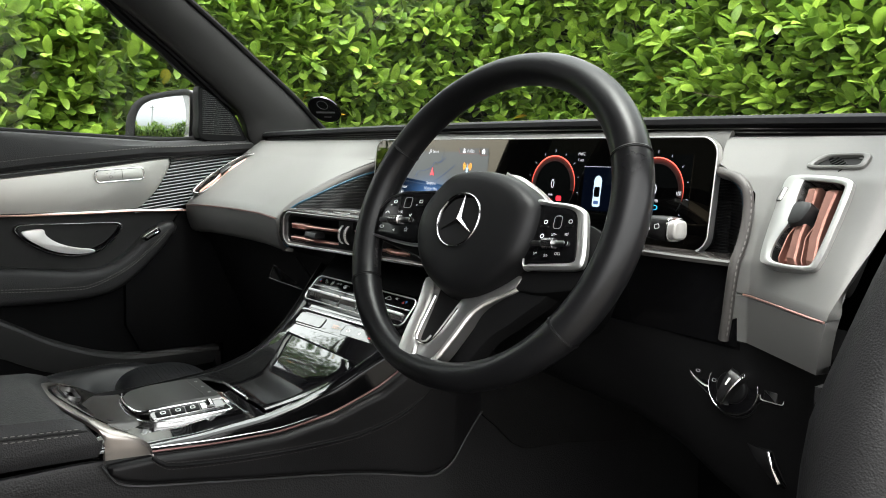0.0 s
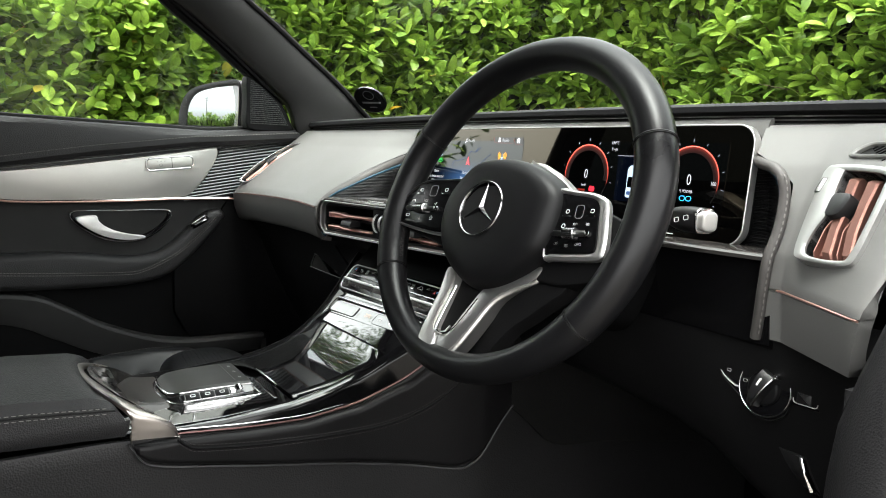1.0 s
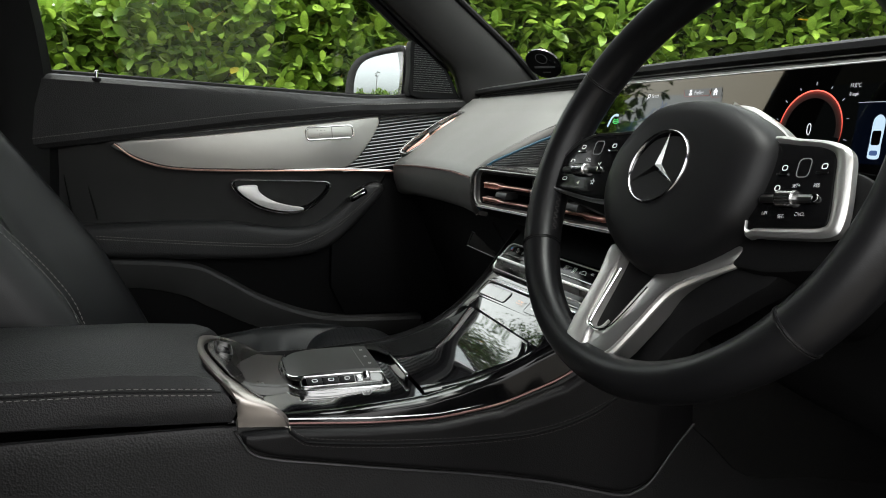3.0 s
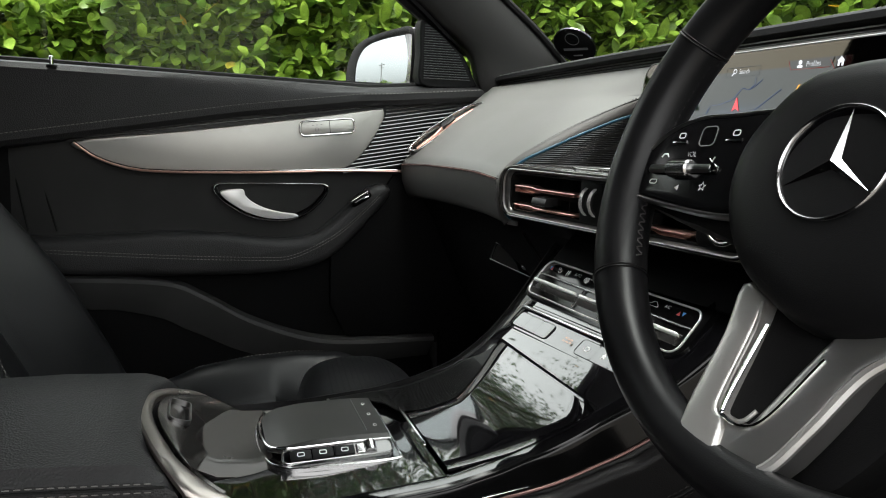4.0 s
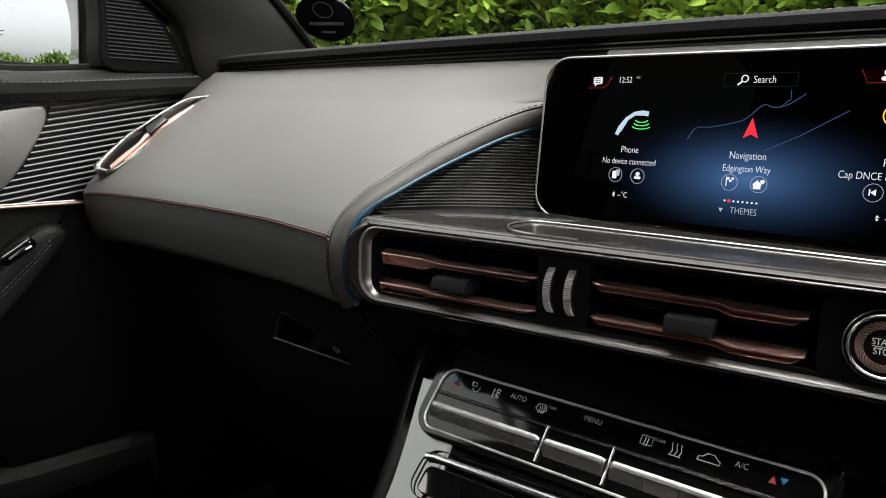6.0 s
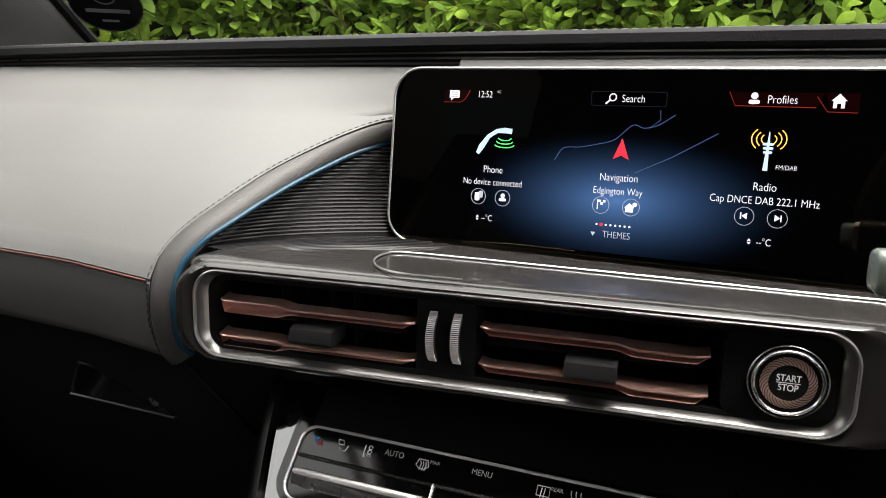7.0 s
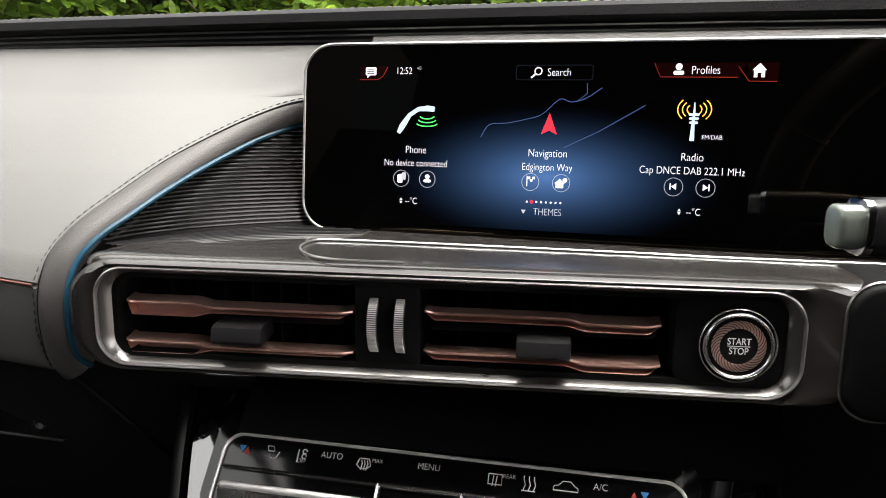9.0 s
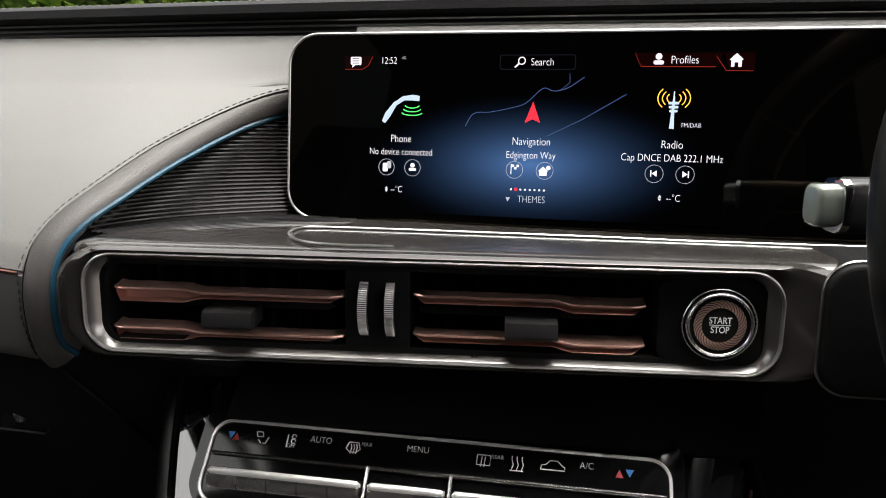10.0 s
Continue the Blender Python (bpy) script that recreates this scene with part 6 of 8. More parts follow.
        part("key_symbol", sweep([at(-0.0185, 0.0090) @ Vector(p) for p in ((-0.0028, -0.001, 0), (-0.0015, 0.001, 0), (0.0015, 0.001, 0), (0.0028, -0.001, 0))], 0.0005, None, 5), PRINT, ob)
        part("key_symbol", sweep([at(0.0205, 0.0055) @ Vector(p) for p in ((-0.0022, 0.001, 0), (0.0, -0.001, 0), (0.0012, 0.002, 0))], 0.0004, None, 5), PRINT, ob)
    else:
        for s_, dx, dy in (("SET+", 0.002, 0.0088), ("RES", 0.020, 0.0088), ("LIM", -0.017, -0.0090), ("SET-", 0.0, -0.0112), ("CNCL", 0.016, -0.0095)):
            write(s_, at(dx, dy, 0.0002), 0.0034, PRINT, ob, 0.75)
        part("key_symbol", ring(circle(0, 0, 0.0021, 14), circle(0, 0, 0.0015, 14), at(-0.015, 0.0075), 0, 0.0002), PRINT, ob)


pod(-1)
pod(1)
part("bright_shoulder", prism(smooth(((0.014, 0.0525), (0.034, 0.0522), (0.054, 0.0440), (0.074, 0.0325), (0.088, 0.0262), (0.092, 0.0225), (0.082, 0.0205), (0.068, 0.0270), (0.050, 0.0365), (0.032, 0.0445)), 4), HB, -0.032, -0.012, 0.004, None, 3), SILVER, wheel, "satin silver shoulder")


def stalk(a, b, end_material, label, size, cap):
    """A column stalk: a tapering arm, a squared head and its end; cap: the end's share of the length."""
    st = thing("column_stalk", a, label, "stalk", group="column stalks")
    A, B = Vector(a), Vector(b)
    d = (B - A).normalized()
    m = basis(A, d.cross(Vector((0, 0, 1))), (0, 0, 1))
    if (m.to_3x3() @ Vector((0, 0, 1))).dot(d) < 0:
        m = basis(A, Vector((0, 0, 1)).cross(d), (0, 0, 1))
    L = (B - A).length
    rows = []
    for f, s in ((0, 0.5), (0.3, 0.52), (0.48, 0.72), (0.6, 0.93), (0.7, 1.0), (1 - cap - 0.03, 1.0), (1 - cap - 0.01, 0.95)):
        rows.append([m @ Vector((x * s, y * s, L * f)) for x, y in rrect(0, 0, size, size * 1.1, size * 0.3, 5)])
    part("arm", loft(rows, 0, None, True, True), TAB, st)
    part("collar", prism(rrect(0, 0, size * 0.99, size * 1.09, size * 0.31, 5), m, L * (1 - cap - 0.012), L * (1 - cap + 0.008), 0.0005), CHROME, st)
    part("end_cap", prism(rrect(0, 0, size * 0.78, size * 0.86, size * 0.26, 5), m, L * (1 - cap), L, size * 0.12, None, 4), end_material, st, "pale end cap")
    face = m @ Vector((0, 0, L * (1 - cap - 0.16)))
    for k in range(2):
        at = basis(face + (A - B).normalized() * (0.014 * k) + Vector((0, -size * 0.5 - 0.0004, 0.002)), -d if d.x < 0 else d, (0, 0, 1))
        part("symbol", ring(rrect(0, 0, 0.007, 0.0045, 0.0015, 3), rrect(0, 0, 0.0058, 0.0033, 0.001, 3), at, -0.001, 0.0002), PRINT, st)
    return st


stalk((0.29, 0.672, 1.108), (0.1455, 0.640, 1.1085), TIP_GLASS, "black wiper stalk with a pale glassy end", 0.0192, 0.065)
stalk((0.40, 0.725, 1.10), (0.494, 0.700, 1.122), SATIN, "black selector stalk with a pale satin end", 0.0205, 0.08)

# ---- centre console ----
console = thing("centre_console", (0, 0.45, 0.44), "centre console with gloss black deck, leather sides and copper line", "console")
DECK_Y = (0.24, 0.28, 0.30, 0.345, 0.40, 0.48, 0.52, 0.56, 0.58, 0.60, 0.62, 0.64, 0.655, 0.67, 0.685, 0.70, 0.715, 0.74)
DECK_Z = (0.852, 0.850, 0.846, 0.842, 0.842, 0.848, 0.856, 0.869, 0.8787, 0.8905, 0.9050, 0.9217, 0.9355, 0.9510, 0.9668, 0.9830, 0.9990, 1.0255)
LEFT_Y, LEFT_X = (0.28, 0.45, 0.56, 0.62, 0.68, 0.72), (-0.10, -0.106, -0.111, -0.130, -0.160, -0.172)
RIGHT_Y, RIGHT_X = (0.28, 0.56, 0.62, 0.68, 0.72), (0.094, 0.096, 0.108, 0.132, 0.142)
RAIL_Y, RAIL_Z = (0.28, 0.345, 0.42, 0.495, 0.563, 0.627, 0.68, 0.72), (0.842, 0.838, 0.832, 0.830, 0.839, 0.868, 0.915, 0.955)


def rounded(ys, zs, spread=0.007):
    """The line through the given heights with its corners rounded away."""
    fine = np.arange(ys[0], ys[-1] + 0.0005, 0.001)
    z = np.interp(fine, ys, zs)
    pad = np.concatenate((z[0] + (np.arange(-25, 0)) * (z[1] - z[0]), z, z[-1] + (np.arange(1, 26)) * (z[-1] - z[-2])))
    w = np.exp(-(np.arange(-25, 26) * 0.001 / spread) ** 2 / 2)
    return fine, np.convolve(pad, w / w.sum(), "valid")


DECK_SY, DECK_SZ = rounded(DECK_Y, DECK_Z)
LEFT_SY, LEFT_SX = rounded(LEFT_Y, LEFT_X, 0.012)
RIGHT_SY, RIGHT_SX = rounded(RIGHT_Y, RIGHT_X, 0.014)
RAIL_SY, RAIL_SZ = rounded(RAIL_Y, RAIL_Z, 0.014)
COVER_Y, COVER_X = (0.43, 0.46, 0.472, 0.481, 0.51, 0.537, 0.563, 0.58, 0.597, 0.605), (-0.078, -0.076, -0.062, -0.036, -0.037, -0.044, -0.068, -0.084, -0.100, -0.104)
COVER_SY, COVER_SZ = rounded((0.44, 0.478, 0.50, 0.52, 0.535, 0.55, 0.563, 0.575, 0.59, 0.606, 0.63), (0.8480, 0.8522, 0.8550, 0.8580, 0.8606, 0.8642, 0.8687, 0.8742, 0.8831, 0.8945, 0.912), 0.006)


def left_x(y):
    return lerp(y, LEFT_SY, LEFT_SX)


def right_x(y):
    return lerp(y, RIGHT_SY, RIGHT_SX)


def rail_z(y):
    return lerp(y, RAIL_SY, RAIL_SZ)


def cover_left(y):
    return lerp(y, COVER_Y, COVER_X)


def cover_z(y):
    return lerp(y, COVER_SY, COVER_SZ)


def cheek_left(y):
    """Outer edge of the ribbed cheek, which runs to a point at the top of the cover."""
    x0, f = left_x(y) - 0.001, ease(0.565, 0.604, y)
    return x0 + (cover_left(y) - 0.001 - x0) * f
def deck_z(y, x=-0.019):
    """Height of the deck; its upper ramp is turned a little towards the driver."""
    g = min(1.0, max(0.0, (y - 0.60) / 0.05))
    return lerp(y - 0.075 * (x + 0.019) * g, DECK_SY, DECK_SZ)


rows, flank = [], []
for y in np.linspace(0.29, 0.702, 207):
    xl, xr, z, rz = left_x(y), right_x(y), deck_z(y), rail_z(y)
    row = [Vector((xl - 0.010, y, min(rz, z - 0.012))), Vector((xl - 0.0095, y, z - 0.0032)), Vector((xl - 0.0075, y, z - 0.0008)), Vector((xl - 0.004, y, z))]
    sunk = 0.006 if 0.4855 < y < 0.6065 else 0.0
    cl = cover_left(y)
    row += [Vector((cheek_left(y) - 0.0004, y, deck_z(y, cheek_left(y)))), Vector((cheek_left(y) + 0.0004, y, deck_z(y, cheek_left(y)) - sunk))]
    row += [Vector((cl + 0.0006, y, deck_z(y, cl) - sunk))]
    row += [Vector((x, y, deck_z(y, x) - sunk)) for x in np.linspace(cl + 0.004, xr - 0.014, 12)]
    row += [Vector((xr - 0.0098, y, deck_z(y, xr - 0.01) - sunk)), Vector((xr - 0.0093, y, deck_z(y, xr - 0.009)))]
    z = deck_z(y, xr)
    row += [Vector((xr - 0.006, y, z)), Vector((xr, y, z - 0.0015))]
    low = max(0.004, z - rz)
    flank.append([Vector((xr, y, z - 0.0015)), Vector((xr + 0.0022, y, z - 0.0026)), Vector((xr + 0.0038, y, z - min(0.0046, 0.45 * low))), Vector((xr + 0.0047, y, z - min(0.0075, 0.66 * low))), Vector((xr + 0.0052, y, z - min(0.011, 0.82 * low))), Vector((xr + 0.0060, y, rz))])
    rows.append(row)
part("deck", loft([r[3:] for r in rows[::-1]], 0.006), PIANO, console, "gloss black deck")
part("deck_flank", loft(flank, 0.004), FLANK, console, "gloss black flank of the deck")
part("deck_edge", loft([r[:4] for r in rows[::-1]], 0.004), CHEEK, console, "matt black edge of the deck")
line = [(right_x(y) + 0.0072, y, rail_z(y) - 0.001) for y in np.linspace(0.335, 0.716, 50)]
part("copper_line", sweep(line, 0.0014, None, 8), TRIM_ROSE, console, "slim copper trim line")
part("bright_line", sweep([(x - 0.0003, y, z + 0.0042) for x, y, z in line[:28]], [0.0009] * 18 + [0.0009 - 0.00008 * k for k in range(10)], None, 8), DULL_CHROME, console)
line = [(left_x(y) - 0.0115, y, min(rail_z(y), deck_z(y) - 0.012) - 0.001) for y in np.linspace(0.30, 0.716, 50)]
part("copper_line", sweep(line, 0.0016, None, 8), SLAT_COPPER, console, "slim copper trim line")
for sgn in (1, -1):
    rows = []
    for y in np.linspace(-0.3, 1.30, 60):
        x = (right_x(y) if sgn > 0 else left_x(y)) + sgn * 0.006
        x = x if sgn > 0 or y < 0.66 else -0.150
        top = lerp(y, RAIL_Y + (0.80, 1.3), RAIL_Z + (0.955, 0.955)) - 0.004
        rows.append([Vector((x - sgn * 0.006, y, top)), Vector((x - sgn * 0.0015, y, top - 0.0008)), Vector((x, y, top - 0.004))] + [Vector((x + sgn * dx, y, zz)) for dx, zz in ((0.001, top - 0.02), (0.002, 0.74), (0.01, 0.62), (0.02, 0.44))])
    part("side", loft(rows, 0.006), CONSOLE_SIDE, console)
PAD_TOP = ((0.302, 0.345, 0.42, 0.495, 0.563, 0.627, 0.68, 0.72, 0.768), (0.833, 0.8335, 0.828, 0.826, 0.835, 0.862, 0.905, 0.945, 0.95))
PAD_FOOT = ((0.302, 0.315, 0.335, 0.38, 0.45, 0.54, 0.62, 0.686, 0.706, 0.722, 0.7475, 0.768), (0.823, 0.813, 0.8055, 0.797, 0.784, 0.768, 0.7555, 0.7455, 0.750, 0.7625, 0.796, 0.820))
rows = []
for y in np.linspace(0.302, 0.768, 110):
    z0, z1 = lerp(y, *PAD_FOOT), min(lerp(y, *PAD_TOP), rail_z(y) - 0.004)
    row = []
    for g in np.linspace(0, 1, 41):
        z = z0 + (z1 - z0) * (0.5 - 0.5 * math.cos(math.pi * g))
        d = min(1.0, max(0.0, min(z - z0, z1 - z, y - 0.3015, 0.7685 - y)) / 0.007)
        row.append(Vector((right_x(y) + 0.0085 + 0.009 * math.sqrt(max(0.0, 1 - (1 - d) ** 2)), y, z)))
    rows.append(row)
bm = loft(rows, -0.004)
part("knee_pad", bm, KNEE, console, "black leather knee pad with a stitched edge")
st = [(right_x(y) + 0.0180, y, z) for y, z in ((0.3451, 0.8340), (0.3548, 0.8255), (0.3709, 0.8195), (0.4495, 0.8107), (0.5403, 0.8065), (0.6043, 0.8129), (0.655, 0.8360), (0.70, 0.875))]
part("stitched_seam", sweep(curve(st, 6), 0.0017, None, 8), SOFT, console)
for dz in (0.0038, -0.0038):
    part("stitching", dashes(curve([(x, y, z + dz) for x, y, z in st], 6), 0.0032, 0.0018, 0.0005), DARK_STITCH, console)
# seam in a lighter colour, painting the highlight along the pad's foot
part("pad_seam", sweep(curve([(right_x(y) + 0.0120, y, z) for y, z in ((0.296, 0.8345), (0.3015, 0.826), (0.312, 0.8115), (0.335, 0.803), (0.38, 0.7945), (0.45, 0.7815), (0.54, 0.7655), (0.62, 0.753), (0.686, 0.743), (0.708, 0.7475), (0.7245, 0.761), (0.75, 0.7955), (0.771, 0.819))], 6), 0.0015, None, 6), EDGE_HIGHLIGHT, console)
part("footwell_side", prism([(p.x, p.y) for p in curve([(a, b, 0) for a, b in ((0.757, 0.832), (0.80, 0.790), (0.852, 0.748), (0.95, 0.735), (1.28, 0.70), (1.28, 0.94), (1.0, 0.95), (0.79, 0.945), (0.765, 0.89))], 3, True)], basis((0.146, 0, 0), (0, 1, 0), (0, 0, 1)), -0.004, 0.008, 0.003), CARPET_SIDE, console, "dark carpeted footwell side")
# storage cover in the ramp, and the ribbed cheek that falls to it from the passenger's side

rows = []
for y in np.linspace(0.486, 0.606, 90):
    f = (y - 0.486) / 0.12
    xl = cover_left(y) + 0.0015
    xr = right_x(y) - 0.010 - 0.020 * max(0, (f - 0.86) / 0.14) ** 2
    z = cover_z(y)
    rows.append([Vector((xl, y, z - 0.002)), Vector((xl + 0.0012, y, z - 0.0004))] + [Vector((xl + 0.0025 + (xr - xl - 0.005) * g, y, z)) for g in np.linspace(0, 1, 10)] + [Vector((xr - 0.0012, y, z - 0.0004)), Vector((xr, y, z - 0.002))])
part("storage_cover", loft(rows[::-1], 0.003), PIANO, console, "gloss black sliding storage cover")


def cheek(y, g):
    """A point of the cheek: g runs from the deck's edge to the cover."""
    x0, x1 = cheek_left(y), cover_left(y) + 0.001
    return Vector((x0 + (x1 - x0) * g, y, cover_z(y) * g + (deck_z(y) - 0.0003) * (1 - g) + 0.0022 * (1 - ease(0.482, 0.50, y))))


part("ribbed_cheek", loft([[cheek(y, g) for g in np.linspace(0, 1, 12)] for y in np.linspace(0.425, 0.602, 72)][::-1], 0.001), CHEEK, console, "matt black ribbed cheek")
for k in range(24):
    g = 0.10 + 0.88 * k / 23
    part("rib", sweep([cheek(y, g) + Vector((0, 0, 0.0002)) for y in np.linspace(0.427, 0.578, 34)], 0.0004, None, 5), CHEEK, console)
part("cover_grip", sweep([(-0.038, 0.480, 0.8560), (-0.034, 0.4795, 0.8580), (0.040, 0.4795, 0.8580), (0.044, 0.480, 0.8560)], 0.0014, None, 10, flat=0.9), DULL_CHROME, console, "bright grip bar")
rows = []
for y, d in ((0.288, 0.014), (0.300, 0.010), (0.318, 0.004), (0.345, 0.001), (0.362, 0.0), (0.368, -0.005)):
    xr = 0.040 - 0.012 * ((y - 0.322) / 0.04) ** 2
    rows.append([Vector((-0.09 + (xr + 0.09) * g, y, deck_z(y) + d + 0.0035 - 0.006 * max(0.0, (g - 0.86) / 0.14) ** 2)) for g in np.linspace(0, 1, 26)])
part("tray_band", loft(rows[::-1], 0.003), TRAY, console, "bronze-grey lacquered band")

# rotary-free touch controller
ctrl = thing("touch_controller", (-0.02, 0.41, 0.846), "satin touchpad controller with a row of chrome-edged keys", "controller")
TP = basis((-0.022, 0.408, 0.846), (1, 0, -0.02), (0, 1, 0.02)) @ Matrix.Diagonal((1, 1, 0.72, 1))
base_o = [(p.x, p.y) for p in curve([(x, y, 0) for x, y in ((-0.05, -0.044), (-0.02, -0.056), (0.03, -0.055), (0.058, -0.04), (0.064, 0.0), (0.065, 0.05), (0.05, 0.055), (0.0, 0.056), (-0.045, 0.055), (-0.054, 0.04), (-0.055, 0.0))], 5, True)]
part("base_rim", ring(base_o, [(a * 0.96, b * 0.96) for a, b in base_o], TP, -0.003, 0.0012, 0.0012), DULL_CHROME, ctrl, "satin chrome rim")
part("base", prism([(a * 0.955, b * 0.955) for a, b in base_o], TP, -0.004, 0.0015), PIANO, ctrl)
rows = []
for v in np.linspace(-0.05, 0.05, 14):
    f = (v + 0.05) / 0.10
    h = lerp(f, (0, 0.1, 0.35, 0.8, 1.0), (0.006, 0.011, 0.0155, 0.0155, 0.0135))
    w0, w1 = -0.05 + 0.014 * max(0, 1 - f * 6) ** 2, 0.038 - 0.012 * max(0, 1 - f * 6) ** 2
    rows.append([TP @ Vector((w0 - 0.002, v, 0.004)), TP @ Vector((w0, v, h - 0.004))] + [TP @ Vector((w0 + (w1 - w0) * g, v, h + 0.001 * math.sin(g * math.pi))) for g in np.linspace(0.04, 0.96, 8)] + [TP @ Vector((w1, v, h - 0.004)), TP @ Vector((w1 + 0.003, v, 0.006))])
part("pad", loft(rows, 0, None, False), mat("satin_dark_pad", (0.028, 0.0275, 0.0265), 0.38, metal=0.25, vary=0.08, grain=0.2), ctrl, "satin dark touch surface")
part("pad_edge", sweep(curve([TP @ Vector(p) for p in ((-0.046, -0.046, 0.008), (-0.02, -0.052, 0.009), (0.024, -0.05, 0.009), (0.038, -0.036, 0.0115), (0.041, 0.0, 0.0125), (0.041, 0.05, 0.0105))], 6), 0.0013, None, 8), CHROME, ctrl)
part("pad_line", sweep([TP @ Vector((-0.04, 0.032, 0.0170)), TP @ Vector((0.03, 0.032, 0.0170))], 0.0003, None, 4), RIB_METAL, ctrl)
for k in range(3):
    part("pad_symbol", ring(rrect(0, 0, 0.004, 0.003, 0.001, 3), rrect(0, 0, 0.003, 0.002, 0.0008, 3), TP @ Matrix.Translation((-0.028 + 0.024 * k, 0.041, 0.0164)), 0, 0.0002), PRINT, ctrl)
KEYROW = basis(TP @ Vector((0.051, 0.0, 0.0085)), TP.to_3x3() @ Vector((0, 1, 0)), Vector((-0.86, 0, 0.42)))
part("key_strip", prism(rrect(0.004, 0, 0.087, 0.0130, 0.004, 3), KEYROW, -0.004, 0.0005), PIANO, ctrl)
part("key_frame", ring(rrect(0.004, 0, 0.090, 0.0150, 0.005, 4), rrect(0.004, 0, 0.087, 0.0130, 0.004, 4), KEYROW, -0.003, 0.001, 0.001), DULL_CHROME, ctrl)
for k in range(4):
    kk = part("key", prism(rrect(-0.026 + 0.0175 * k, 0, 0.0166, 0.0095, 0.0012, 2), KEYROW, 0, 0.0018, 0.0008), HARD if k < 3 else DULL_CHROME, ctrl)
    part("key_symbol", ring(rrect(0, 0, 0.006, 0.0042, 0.0014, 3), rrect(0, 0, 0.0048, 0.003, 0.001, 3), KEYROW @ Matrix.Translation((-0.026 + 0.0175 * k, 0, 0.0022)), 0, 0.0002), PRINT, kk)
part("volume_roller", sweep([KEYROW @ Vector((0.030, -0.0048, 0.001)), KEYROW @ Vector((0.030, 0.0048, 0.001))], 0.005, None, 18), DULL_CHROME, ctrl, "knurled chrome roller")

# climate panel
climate = thing("climate_panel", (0, 0.675, 0.955), "climate control strip of chrome-framed toggle keys", "control panel")
CL = basis((-0.019, 0.670, 0.9555), (1, 0.075, -0.008), (0, 0.66, 0.75))
CW, CH = 0.254, 0.045
part("panel", prism(rrect(0.006, 0.006, CW, CH + 0.020, 0.018, 8), CL, -0.02, 0.0006, 0.0005), FLANK, climate)
part("frame", ring(rrect(0.006, 0, CW - 0.012, CH, 0.011, 7), rrect(0.006, 0, CW - 0.0152, CH - 0.0032, 0.0094, 7), CL, -0.002, 0.0016, 0.0007), BAR_SATIN, climate, "bright chrome frame")
part("frame_bar", sweep([CL @ Vector((-CW / 2 + 0.015, 0.0035, 0.002)), CL @ Vector((CW / 2 - 0.003, 0.0035, 0.002))], 0.0010, None, 8), DULL_CHROME, climate)
for u in (-0.0255, 0.018):
    part("frame_bar", sweep([CL @ Vector((u, 0.004, 0.002)), CL @ Vector((u, -CH / 2 + 0.003, 0.002))], 0.0010, None, 8), DULL_CHROME, climate)
for u0, u1, n in ((-0.110, -0.0275, 5), (-0.0235, 0.016, 1), (0.020, 0.121, 5)):
    w = (u1 - u0) / n
    for k in range(n):
        u = u0 + w * (k + 0.5)
        rows = []
        for x in (u - w / 2 + 0.0003, u + w / 2 - 0.0003):
            rows.append([CL @ Vector((x, y, d)) for y, d in ((0.001, -0.001), (-0.001, -0.003), (-0.004, 0.0015), (-0.006, 0.0045), (-0.009, 0.005), (-0.012, 0.0035), (-0.0165, -0.002), (-0.019, -0.002), (-0.019, -0.006), (0.001, -0.006))])
        kk = part("toggle_key", loft(rows, 0, None, True, True), TOGGLE, climate, "satin metal toggle key")
    part("key_bar", sweep([CL @ Vector((x, -0.0065, d)) for x, d in ((u0 + 0.0005, 0.0035), (u0 + 0.002, 0.0052), (u1 - 0.005, 0.0056), (u1 - 0.002, 0.0050), (u1 - 0.0008, 0.003))], [0.0012, 0.0019, 0.0019, 0.0019, 0.0012], None, 12), BAR_SATIN, climate, "bright rounded bar over the keys")
IC = 0.0135
for s_, u, size in (("AUTO", -0.0535, 0.0048), ("MENU", -0.001, 0.0048), ("A/C", 0.0855, 0.0048), ("MAX", -0.0285, 0.0031), ("REAR", 0.0405, 0.0031), ("OFF", -0.0695, 0.0031)):
    write(s_, CL @ Matrix.Translation((u, IC + (0.002 if size < 0.005 else 0) - (0.0045 if s_ == "OFF" else 0), 0.0009)), size, PRINT, climate, 0.9)


def icon(m, lines, material, parent, r=0.0003):
    bm = bmesh.new()
    for ln in lines:
        sweep([m @ Vector((a, b, 0)) for a, b in ln], r, bm, 4)
    part("key_symbol", bm, material, parent)


wind = [[(-0.003, 0.003), (0.003, 0.003), (0.0045, -0.001), (0.002, -0.003), (-0.002, -0.003), (-0.0045, -0.001), (-0.003, 0.003)], [(-0.0015, -0.004), (-0.001, 0.0), (-0.0018, 0.002)], [(0.0003, -0.004), (0.0008, 0.0), (0, 0.002)], [(0.002, -0.004), (0.0025, 0.0), (0.0018, 0.002)]]
icon(CL @ Matrix.Translation((-0.0355, IC, 0.0009)) @ Matrix.Scale(0.85, 4), wind, PRINT, climate)
icon(CL @ Matrix.Translation((0.0335, IC, 0.0009)) @ Matrix.Scale(0.85, 4), [[(-0.004, 0.003), (0.004, 0.003), (0.004, -0.003), (-0.004, -0.003), (-0.004, 0.003)], [(-0.0015, -0.004), (-0.001, 0.002)], [(0.0005, -0.004), (0.001, 0.002)]], PRINT, climate)
